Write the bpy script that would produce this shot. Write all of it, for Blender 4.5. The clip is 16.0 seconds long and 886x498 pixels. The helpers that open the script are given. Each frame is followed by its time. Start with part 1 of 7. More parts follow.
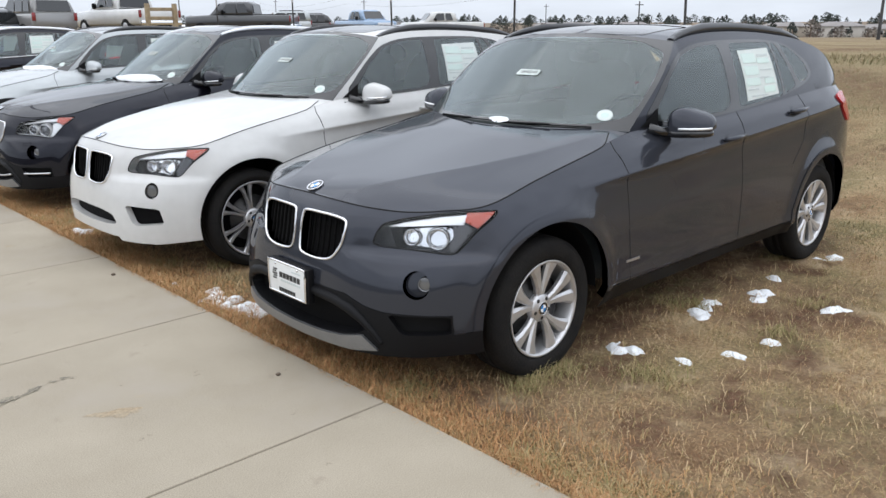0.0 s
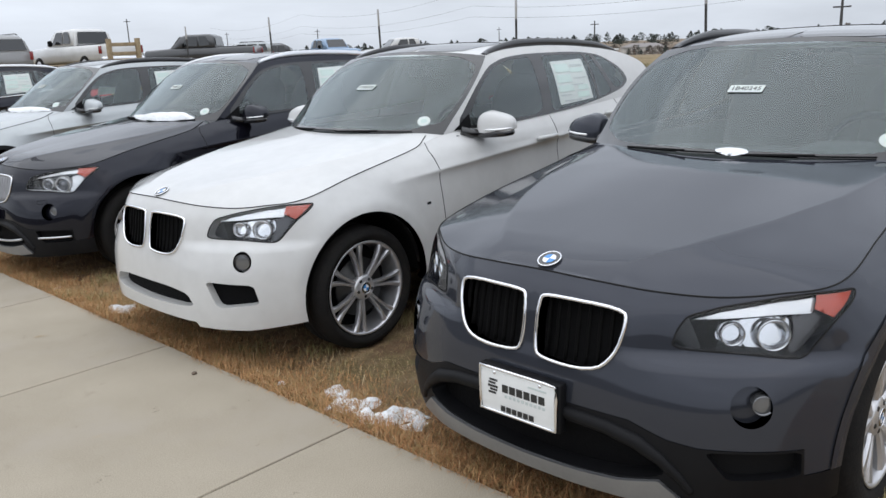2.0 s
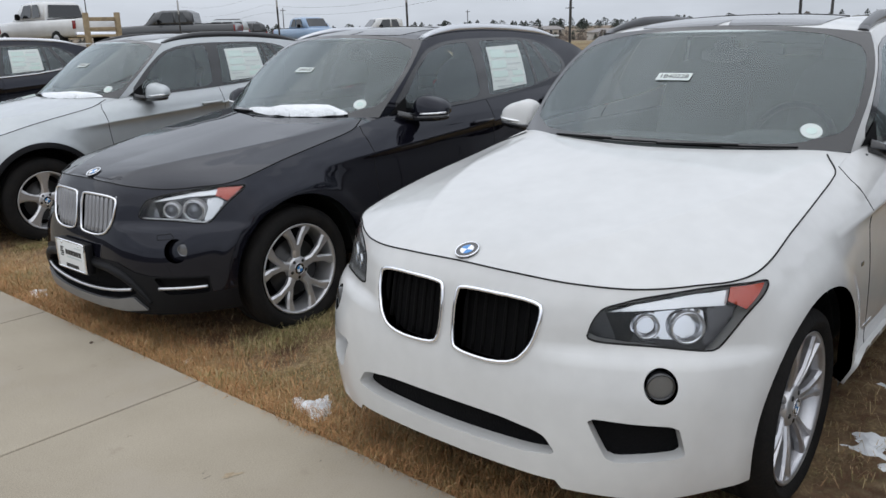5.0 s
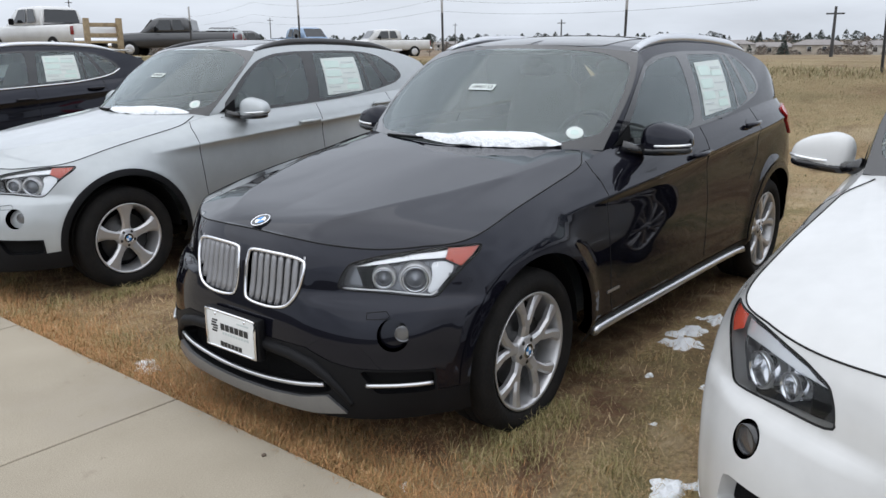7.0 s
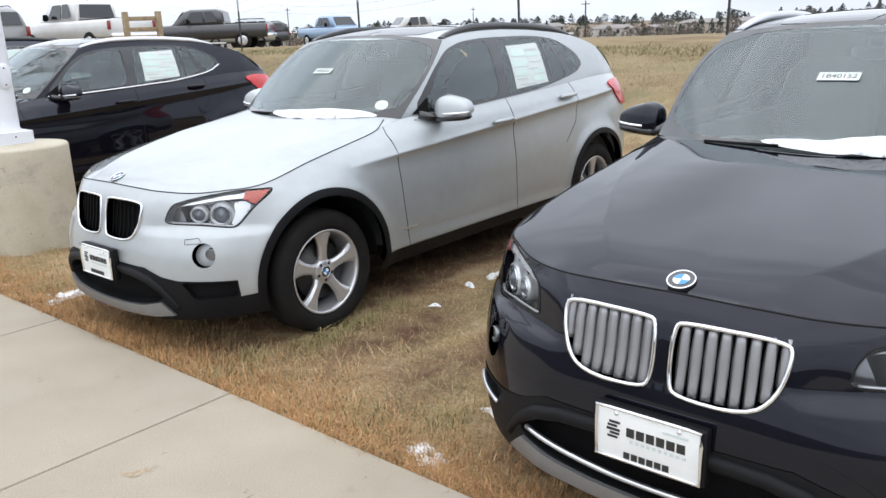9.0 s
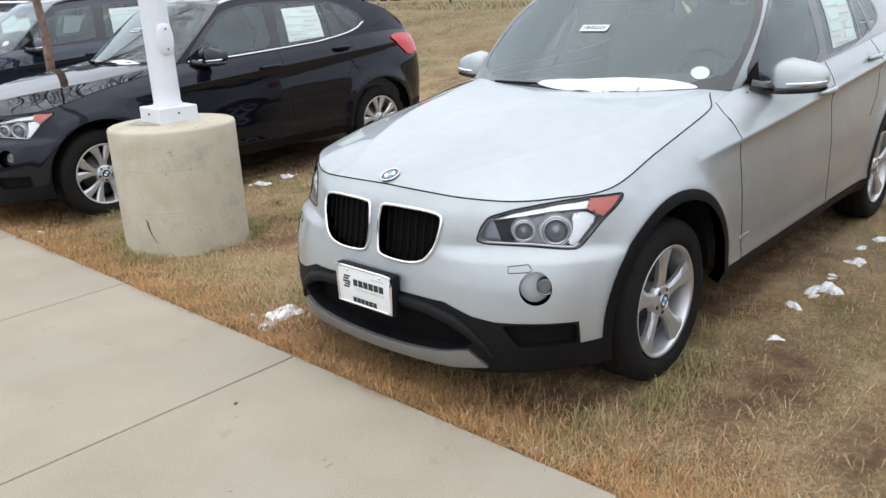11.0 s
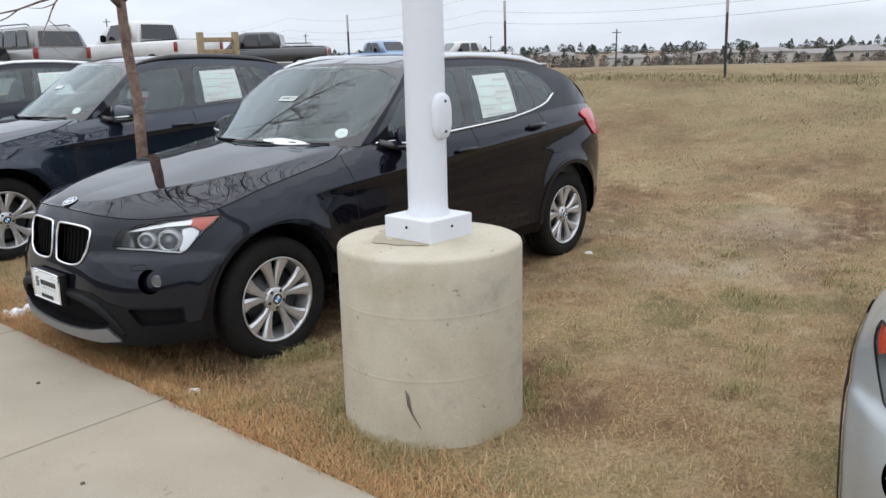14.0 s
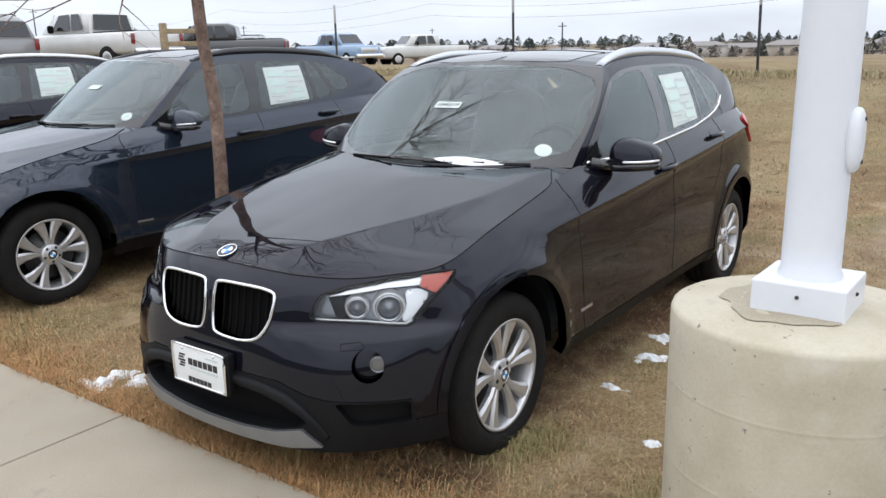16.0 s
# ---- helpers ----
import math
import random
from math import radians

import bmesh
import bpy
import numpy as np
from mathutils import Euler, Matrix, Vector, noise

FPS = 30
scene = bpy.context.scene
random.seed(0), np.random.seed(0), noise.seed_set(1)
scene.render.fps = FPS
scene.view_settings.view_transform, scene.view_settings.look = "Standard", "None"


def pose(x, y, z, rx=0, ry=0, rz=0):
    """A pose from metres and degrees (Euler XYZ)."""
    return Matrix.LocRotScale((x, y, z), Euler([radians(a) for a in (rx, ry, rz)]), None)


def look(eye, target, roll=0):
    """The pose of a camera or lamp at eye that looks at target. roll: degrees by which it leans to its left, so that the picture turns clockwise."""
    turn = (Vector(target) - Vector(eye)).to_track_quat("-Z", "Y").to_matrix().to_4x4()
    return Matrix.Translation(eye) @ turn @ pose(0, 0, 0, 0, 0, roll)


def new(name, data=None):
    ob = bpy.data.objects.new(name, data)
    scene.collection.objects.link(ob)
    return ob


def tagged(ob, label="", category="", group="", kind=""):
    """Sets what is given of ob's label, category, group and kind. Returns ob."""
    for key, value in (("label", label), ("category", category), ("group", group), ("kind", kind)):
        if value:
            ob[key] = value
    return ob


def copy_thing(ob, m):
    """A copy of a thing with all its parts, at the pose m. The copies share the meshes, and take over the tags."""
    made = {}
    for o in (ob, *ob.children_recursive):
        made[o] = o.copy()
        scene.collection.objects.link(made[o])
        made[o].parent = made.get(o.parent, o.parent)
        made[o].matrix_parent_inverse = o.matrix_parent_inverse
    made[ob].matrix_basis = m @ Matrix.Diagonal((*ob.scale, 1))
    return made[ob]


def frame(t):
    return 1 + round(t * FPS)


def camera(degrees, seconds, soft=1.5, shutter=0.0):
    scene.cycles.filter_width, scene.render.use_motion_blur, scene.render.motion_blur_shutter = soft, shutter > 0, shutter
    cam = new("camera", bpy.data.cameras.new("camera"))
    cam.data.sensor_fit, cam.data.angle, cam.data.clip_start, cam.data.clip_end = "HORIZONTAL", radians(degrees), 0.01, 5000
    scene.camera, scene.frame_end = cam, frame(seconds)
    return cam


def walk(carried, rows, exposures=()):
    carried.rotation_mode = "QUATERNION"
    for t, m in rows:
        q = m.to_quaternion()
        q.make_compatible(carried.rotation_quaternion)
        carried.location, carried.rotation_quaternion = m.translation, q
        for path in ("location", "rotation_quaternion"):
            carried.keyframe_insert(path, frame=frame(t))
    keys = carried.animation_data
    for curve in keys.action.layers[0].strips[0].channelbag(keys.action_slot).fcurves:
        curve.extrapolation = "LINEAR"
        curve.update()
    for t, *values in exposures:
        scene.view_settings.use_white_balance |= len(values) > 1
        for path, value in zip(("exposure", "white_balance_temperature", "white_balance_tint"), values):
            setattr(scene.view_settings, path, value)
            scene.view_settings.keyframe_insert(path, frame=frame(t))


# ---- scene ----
from mathutils import geometry

cam = camera(57.9, 16.0)
METRES, EYE, TILT, LEAN, TURN = 13.158, 1.5, 0.0, 0.0, -43.3
ROWS = [
    (0.0, 0.0, 0.0, 0.0, -0.04, -15.59, 0.16),
    (0.5, -0.0193, 0.0219, -0.0014, 0.63, -14.66, 2.31),
    (1.0, -0.0402, 0.044, -0.0005, 1.39, -15.22, 0.61),
    (1.5, -0.0618, 0.0649, -0.0008, -2.59, -15.71, 1.33),
    (2.0, -0.079, 0.0867, -0.0032, -3.51, -13.92, 2.19),
    (2.5, -0.0975, 0.111, -0.002, -2.83, -15.67, 1.4),
    (3.0, -0.12, 0.1316, -0.0013, -6.29, -16.26, 0.98),
    (3.5, -0.139, 0.1553, -0.0028, -5.62, -15.61, 2.73),
    (4.0, -0.1569, 0.1794, -0.0027, -4.15, -15.85, 1.54),
    (6.5, -0.2574, 0.2915, -0.0038, -10.03, -13.79, 0.96),
    (7.0, -0.2769, 0.3145, -0.0034, -7.47, -14.34, 0.3),
    (7.5, -0.2996, 0.3346, -0.002, -7.54, -16.26, 0.24),
    (8.0, -0.32, 0.3563, -0.0026, -5.89, -14.46, 2.2),
    (10.5, -0.4363, 0.4671, -0.0019, -7.52, -17.49, 1.0),
    (11.0, -0.456, 0.493, -0.0022, -4.15, -18.15, 2.64),
    (11.5, -0.4756, 0.5173, -0.0028, -4.54, -16.17, 2.59),
    (12.0, -0.4959, 0.542, -0.003, -6.91, -15.69, 1.99),
    (12.5, -0.5152, 0.567, -0.0026, -6.13, -13.76, 1.71),
    (13.0, -0.5397, 0.5893, -0.0015, -9.61, -12.99, 1.31),
    (13.5, -0.5621, 0.6139, -0.0029, -8.74, -12.58, 1.4),
    (14.0, -0.584, 0.638, -0.0021, -6.4, -13.43, 1.33),
    (14.5, -0.6076, 0.6607, -0.0008, -8.62, -15.27, 1.28),
    (15.0, -0.6292, 0.6852, -0.0019, -5.73, -13.49, 3.59),
    (15.5, -0.6513, 0.7096, -0.0007, -6.43, -13.5, 2.1),
    (16.0, -0.6757, 0.7312, 0.0012, -10.88, -14.0, 1.16),
]
# the film's camera opens and closes a little as pale or dark cars fill its view
EXPOSURES = [(0.0, 0.27), (1.5, 0.15), (2.0, 0.07), (3.0, 0.11), (3.5, 0.11), (4.0, -0.16), (6.5, -0.11), (7.0, 0.1), (7.5, 0.44), (8.2, 0.55), (10.4, 0.43), (11.0, 0.4), (12.0, 0.25), (12.5, 0.15), (13.5, 0.15), (14.0, 0.21), (14.5, 0.31), (15.0, 0.41), (15.5, 0.47), (16.0, 0.37)]
walk(cam, [(t, pose(0, 0, EYE, TILT, LEAN, TURN) @ pose(METRES * x, METRES * y, METRES * z, 90 + pitch, roll, yaw)) for t, x, y, z, yaw, pitch, roll in ROWS], exposures=EXPOSURES)

# ---- sky and sun: a bright overcast day ----
world = bpy.data.worlds.new("overcast_sky")
scene.world = world
world.use_nodes = True
wn, wl = world.node_tree.nodes, world.node_tree.links
back = wn["Background"]
sky = wn.new("ShaderNodeTexSky")
sky.sky_type, sky.sun_disc = "NISHITA", False
sky.sun_elevation, sky.sun_rotation = radians(38), radians(200)
sky.dust_density, sky.air_density = 4.0, 1.0
coord = wn.new("ShaderNodeTexCoord")
sep = wn.new("ShaderNodeSeparateXYZ")
wl.new(coord.outputs["Generated"], sep.inputs[0])
# cloud: horizon to zenith, with soft broken structure
ramp = wn.new("ShaderNodeValToRGB")
ramp.color_ramp.elements[0].position, ramp.color_ramp.elements[0].color = 0.0, (0.69, 0.745, 0.83, 1)
ramp.color_ramp.elements[1].position, ramp.color_ramp.elements[1].color = 1.0, (1.40, 1.49, 1.64, 1)
middle = ramp.color_ramp.elements.new(0.32)
middle.color = (1.00, 1.07, 1.19, 1)
wl.new(sep.outputs["Z"], ramp.inputs[0])
stretch = wn.new("ShaderNodeMapping")
stretch.inputs["Scale"].default_value = (1.0, 1.0, 4.5)
wl.new(coord.outputs["Generated"], stretch.inputs[0])
cloud = wn.new("ShaderNodeTexNoise")
cloud.inputs["Scale"].default_value, cloud.inputs["Detail"].default_value, cloud.inputs["Roughness"].default_value = 2.2, 6, 0.55
wl.new(stretch.outputs[0], cloud.inputs["Vector"])
crange = wn.new("ShaderNodeMapRange")
crange.inputs["From Min"].default_value, crange.inputs["From Max"].default_value = 0.3, 0.7
crange.inputs["To Min"].default_value, crange.inputs["To Max"].default_value = 0.80, 1.16
wl.new(cloud.outputs["Fac"], crange.inputs["Value"])
cmul = wn.new("ShaderNodeMix")
cmul.data_type, cmul.blend_type = "RGBA", "MULTIPLY"
cmul.inputs[0].default_value = 1.0
wl.new(ramp.outputs[0], cmul.inputs[6])
wl.new(crange.outputs[0], cmul.inputs[7])
skymul = wn.new("ShaderNodeMix")
skymul.data_type, skymul.blend_type = "RGBA", "MULTIPLY"
skymul.inputs[0].default_value = 1.0
skymul.inputs[7].default_value = (0.09, 0.09, 0.09, 1)
wl.new(sky.outputs[0], skymul.inputs[6])
over = wn.new("ShaderNodeMix")
over.data_type = "RGBA"
over.inputs[0].default_value = 0.93
wl.new(skymul.outputs[2], over.inputs[6])
wl.new(cmul.outputs[2], over.inputs[7])
wl.new(over.outputs[2], back.inputs["Color"])
back.inputs["Strength"].default_value = 1.02

sun_data = bpy.data.lights.new("sun", "SUN")
sun_data.energy, sun_data.angle, sun_data.color = 0.7, radians(110), (1.0, 0.96, 0.90)
sun_lamp = new("sun", sun_data)
sun_lamp.matrix_basis = look((0, 0, 30), (12, -5, 0))


# ---- materials ----
M = {}


def mat(name, colour, rough=0.5, metal=0.0, coat=0.0, vary=0.0, scale=8.0, bump=0.0, bscale=60.0, spec=0.5, second=None, coat_rough=0.03, dist=0.01):
    """A surface with two scales of variation: broad tone shifts and a fine grain."""
    m = bpy.data.materials.new(name)
    m.use_nodes = True
    nt = m.node_tree
    b = nt.nodes["Principled BSDF"]
    b.inputs["Base Color"].default_value = (*colour, 1)
    b.inputs["Roughness"].default_value, b.inputs["Metallic"].default_value = rough, metal
    b.inputs["Coat Weight"].default_value, b.inputs["Coat Roughness"].default_value = coat, coat_rough
    b.inputs["Specular IOR Level"].default_value = spec
    if vary or bump:
        tc = nt.nodes.new("ShaderNodeTexCoord")
    if vary:
        n1, n2 = nt.nodes.new("ShaderNodeTexNoise"), nt.nodes.new("ShaderNodeTexNoise")
        n1.inputs["Scale"].default_value, n1.inputs["Detail"].default_value = scale, 6
        n2.inputs["Scale"].default_value, n2.inputs["Detail"].default_value = scale * 9, 4
        add = nt.nodes.new("ShaderNodeMath")
        add.operation = "MULTIPLY_ADD"
        add.inputs[1].default_value = 0.45
        mr = nt.nodes.new("ShaderNodeMapRange")
        mr.inputs["From Min"].default_value, mr.inputs["From Max"].default_value = 0.5, 0.95
        mix = nt.nodes.new("ShaderNodeMix")
        mix.data_type = "RGBA"
        c2 = second or tuple(c * (1 - vary) for c in colour)
        mix.inputs[6].default_value, mix.inputs[7].default_value = (*colour, 1), (*c2, 1)
        for n in (n1, n2):
            nt.links.new(tc.outputs["Object"], n.inputs["Vector"])
        nt.links.new(n2.outputs["Fac"], add.inputs[0])
        nt.links.new(n1.outputs["Fac"], add.inputs[2])
        nt.links.new(add.outputs[0], mr.inputs["Value"])
        nt.links.new(mr.outputs[0], mix.inputs[0])
        nt.links.new(mix.outputs[2], b.inputs["Base Color"])
    if bump:
        n3, bp = nt.nodes.new("ShaderNodeTexNoise"), nt.nodes.new("ShaderNodeBump")
        n3.inputs["Scale"].default_value, n3.inputs["Detail"].default_value = bscale, 5
        bp.inputs["Strength"].default_value, bp.inputs["Distance"].default_value = bump, dist
        nt.links.new(tc.outputs["Object"], n3.inputs["Vector"])
        nt.links.new(n3.outputs["Fac"], bp.inputs["Height"])
        nt.links.new(bp.outputs[0], b.inputs["Normal"])
    M[name] = m
    return b


def paint(name, colour, metal=0.0, rough=0.35, dust=0.12, coat=1.0, ior=1.38):
    """Car paint under clear coat, with flake, and a film of road dust towards its lower parts' own grime pattern."""
    b = mat(name, colour, rough, metal, coat, dust, 1.6, 0.0, second=tuple(c * 0.86 + 0.004 for c in colour), coat_rough=0.03, spec=0.15 if max(colour) > 0.2 else 0.0)
    b.inputs["Coat IOR"].default_value = ior
    if coat == 0:
        # dark paint: the lacquer itself is the mirror, tinted blue to imitate bluish sky reflections
        b.inputs["Specular IOR Level"].default_value, b.inputs["IOR"].default_value = 0.5, ior
        b.inputs["Specular Tint"].default_value = (0.86, 0.89, 1.0, 1)
    return b


paint("paint_grey", (0.026, 0.0285, 0.036), 0.0, 0.07, coat=0, ior=1.52)
paint("paint_white", (0.60, 0.60, 0.59), 0.0, 0.4, 0.05)
paint("paint_black", (0.0030, 0.0030, 0.0062), 0.0, 0.03, coat=0, ior=1.45)
paint("paint_silver", (0.445, 0.470, 0.480), 0.6, 0.46, 0.06)
paint("paint_blue", (0.012, 0.018, 0.029), 0.0, 0.035, coat=0, ior=1.66)
mat("cladding", (0.0065, 0.0066, 0.0078), 0.55, vary=0.3, scale=5, spec=0.18, bump=0.15, bscale=300, dist=0.002)
mat("skid", (0.30, 0.305, 0.315), 0.38, 0.75, vary=0.15, scale=6)
mat("satin", (0.62, 0.63, 0.65), 0.28, 0.9)
mat("chrome", (0.85, 0.85, 0.87), 0.07, 1.0)
mat("rail_black", (0.012, 0.012, 0.014), 0.35, coat=0.3)
mat("slat_black", (0.002, 0.002, 0.002), 0.8, spec=0.1)
mat("slat_grey", (0.30, 0.30, 0.31), 0.38, 0.7)
mat("gloss_black", (0.008, 0.008, 0.009), 0.12, coat=0.6)
mat("black_matte", (0.0055, 0.0055, 0.006), 0.8, spec=0.15, vary=0.3, scale=10)
mat("gap", (0.004, 0.004, 0.004), 0.9)
mat("mesh_black", (0.004, 0.004, 0.0045), 0.7, spec=0.08, bump=0.5, bscale=140)
mat("lamp_dark", (0.025, 0.026, 0.028), 0.25, 0.3)
mat("lamp_grey", (0.20, 0.205, 0.215), 0.18, 0.7)
mat("lamp_silver", (0.86, 0.87, 0.88), 0.25, 0.55)
mat("lamp_smoke", (0.10, 0.10, 0.105), 0.12, 0.5)
mat("reflector", (0.78, 0.79, 0.81), 0.12, 0.95)
mat("projector", (0.16, 0.17, 0.19), 0.04, 0.4, coat=1.0)
mat("amber", (0.56, 0.085, 0.045), 0.2, coat=0.8)
mat("tail_red", (0.50, 0.010, 0.013), 0.2, coat=0.35)
mat("alloy", (0.60, 0.60, 0.61), 0.33, 0.7, vary=0.12, scale=12)
mat("alloy_grey", (0.55, 0.55, 0.57), 0.28, 0.75, vary=0.12, scale=12)
mat("dark_metal", (0.05, 0.05, 0.05), 0.45, 0.8)
mat("tyre", (0.0075, 0.0075, 0.008), 0.85, spec=0.2, vary=0.4, scale=9, bump=0.3, bscale=90, second=(0.016, 0.0145, 0.013))
mat("plastic_white", (0.8, 0.8, 0.8), 0.3)
mat("badge_black", (0.02, 0.02, 0.022), 0.2, coat=0.6)
mat("badge_blue", (0.03, 0.22, 0.55), 0.25, coat=0.6)
mat("plate_white", (0.74, 0.75, 0.74), 0.4, vary=0.06, scale=20)
mat("print_black", (0.02, 0.02, 0.02), 0.5)
mat("print_grey", (0.52, 0.57, 0.56), 0.6)
mat("print_pale", (0.58, 0.70, 0.655), 0.6)
mat("print_green", (0.60, 0.74, 0.68), 0.6)
mat("paper", (0.74, 0.80, 0.77), 0.6, vary=0.05, scale=30)
pm = M["paper"].node_tree
tl, ad = pm.nodes.new("ShaderNodeBsdfTranslucent"), pm.nodes.new("ShaderNodeMixShader")
tl.inputs[0].default_value = (0.74, 0.80, 0.76, 1)
ad.inputs[0].default_value = 0.2
pm.links.new(pm.nodes["Principled BSDF"].outputs[0], ad.inputs[1])
pm.links.new(tl.outputs[0], ad.inputs[2])
pm.links.new(ad.outputs[0], pm.nodes["Material Output"].inputs[0])
mat("seat_dark", (0.06, 0.063, 0.065), 0.7, vary=0.2, scale=20)
mat("dash", (0.07, 0.077, 0.079), 0.7, vary=0.15, scale=12)
mat("headliner", (0.55, 0.55, 0.53), 0.9)
mat("roof_glass", (0.010, 0.011, 0.013), 0.06, coat=0.5)
mat("mirror", (0.75, 0.77, 0.78), 0.03, 1.0)
for nm, tint in (("glass", (0.87, 0.945, 0.935)), ("lamp_glass", (0.93, 0.94, 0.95))):
    m = bpy.data.materials.new(nm)
    m.use_nodes = True
    nt = m.node_tree
    nt.nodes.remove(nt.nodes["Principled BSDF"])
    tr, gl, mx, fr = nt.nodes.new("ShaderNodeBsdfTransparent"), nt.nodes.new("ShaderNodeBsdfGlossy"), nt.nodes.new("ShaderNodeMixShader"), nt.nodes.new("ShaderNodeFresnel")
    tr.inputs[0].default_value = (*tint, 1)
    gl.inputs["Roughness"].default_value = 0.02
    fr.inputs["IOR"].default_value = 1.80 if nm == "glass" else 1.45
    nt.links.new(fr.outputs[0], mx.inputs[0])
    nt.links.new(tr.outputs[0], mx.inputs[1])
    nt.links.new(gl.outputs[0], mx.inputs[2])
    out = mx.outputs[0]
    if nm == "glass":
        # a thin, uneven pale veil, added to brighten the glass like haze
        df, film = nt.nodes.new("ShaderNodeBsdfDiffuse"), nt.nodes.new("ShaderNodeMixShader")
        ns, rg = nt.nodes.new("ShaderNodeTexNoise"), nt.nodes.new("ShaderNodeMapRange")
        df.inputs[0].default_value = (0.50, 0.58, 0.58, 1)
        gl.inputs[0].default_value = (0.91, 0.99, 1.0, 1)
        ns.inputs["Scale"].default_value, ns.inputs["Detail"].default_value = 5.0, 6
        rg.inputs["To Min"].default_value, rg.inputs["To Max"].default_value = 0.015, 0.045
        nt.links.new(ns.outputs["Fac"], rg.inputs["Value"])
        nt.links.new(rg.outputs[0], film.inputs[0])
        nt.links.new(out, film.inputs[1])
        nt.links.new(df.outputs[0], film.inputs[2])
        out = film.outputs[0]
    nt.links.new(out, nt.nodes["Material Output"].inputs[0])
    M[nm] = m
mat("snow", (0.86, 0.88, 0.90), 0.55, vary=0.08, scale=14, bump=0.6, bscale=40, dist=0.02)


def layered(name, stops, scale, rough=0.95, bump=0.5, bscale=30.0, dist=0.02, spots=(), grain=60.0, depth=0.7, far=None, wear=None):
    """Colours laid out by broad noise, broken by fine grain; spots: (colour, scale, from, to) stains of their own shape."""
    m = bpy.data.materials.new(name)
    m.use_nodes = True
    nt = m.node_tree
    b = nt.nodes["Principled BSDF"]
    b.inputs["Roughness"].default_value = rough
    b.inputs["Specular IOR Level"].default_value = 0.3
    tc = nt.nodes.new("ShaderNodeTexCoord")

    def tex(s, detail=6, rough=0.6):
        n = nt.nodes.new("ShaderNodeTexNoise")
        n.inputs["Scale"].default_value, n.inputs["Detail"].default_value, n.inputs["Roughness"].default_value = s, detail, rough
        nt.links.new(tc.outputs["Object"], n.inputs["Vector"])
        return n.outputs["Fac"]

    def mixed(fac, a, c, kind="MIX"):
        n = nt.nodes.new("ShaderNodeMix")
        n.data_type, n.blend_type = "RGBA", kind
        for sock, v in ((n.inputs[0], fac), (n.inputs[6], a), (n.inputs[7], c)):
            if isinstance(v, (tuple, float)):
                sock.default_value = (*v, 1) if isinstance(v, tuple) else v
            else:
                nt.links.new(v, sock)
        return n.outputs[2]

    def ranged(v, a, c, lo=0.0, hi=1.0):
        n = nt.nodes.new("ShaderNodeMapRange")
        for k, w in (("From Min", a), ("From Max", c), ("To Min", lo), ("To Max", hi)):
            n.inputs[k].default_value = w
        nt.links.new(v, n.inputs["Value"])
        return n.outputs[0]

    ramp = nt.nodes.new("ShaderNodeValToRGB")
    el = ramp.color_ramp.elements
    while len(el) < len(stops):
        el.new(0.5)
    for e, (p, c) in zip(el, stops):
        e.position, e.color = p, (*c, 1)
    nt.links.new(tex(scale), ramp.inputs[0])
    col = ramp.outputs[0]
    col = mixed(depth, col, mixed(ranged(tex(grain, 5), 0.3, 0.7), (0.55, 0.55, 0.55), (1.35, 1.32, 1.25)), "MULTIPLY")
    for c, s, lo, hi in spots:
        col = mixed(ranged(tex(s, 5, 0.65), lo, hi), col, c)
    if far:
        # longer, duller grass up the slope
        sx = nt.nodes.new("ShaderNodeSeparateXYZ")
        nt.links.new(tc.outputs["Object"], sx.inputs[0])
        col = mixed(ranged(sx.outputs["X"], 6.5, 11.5, 0.0, 0.75), col, mixed(ranged(tex(0.45, 6), 0.38, 0.62), (0.19, 0.150, 0.078), (0.27, 0.215, 0.122)))
        # scrub takes over from the mown field beyond the fence
        ln = nt.nodes.new("ShaderNodeVectorMath")
        ln.operation = "LENGTH"
        nt.links.new(tc.outputs["Object"], ln.inputs[0])
        col = mixed(ranged(ln.outputs["Value"], 45, 110), col, mixed(ranged(tex(0.08, 6), 0.35, 0.65), far, tuple(1.5 * k for k in far)))
    if wear:
        # bare soil where feet and tyres have worn the grass away
        at, mul = nt.nodes.new("ShaderNodeAttribute"), nt.nodes.new("ShaderNodeMath")
        at.attribute_name, mul.operation = "wear", "MULTIPLY"
        nt.links.new(at.outputs["Fac"], mul.inputs[0])
        nt.links.new(ranged(tex(7.0, 6, 0.7), 0.30, 0.55), mul.inputs[1])
        col = mixed(mul.outputs[0], col, mixed(ranged(tex(28, 5), 0.35, 0.65), wear, tuple(1.9 * k for k in wear)))
    nt.links.new(col, b.inputs["Base Color"])
    bp = nt.nodes.new("ShaderNodeBump")
    bp.inputs["Strength"].default_value, bp.inputs["Distance"].default_value = bump, dist
    nt.links.new(tex(bscale, 8, 0.7), bp.inputs["Height"])
    nt.links.new(bp.outputs[0], b.inputs["Normal"])
    M[name] = m


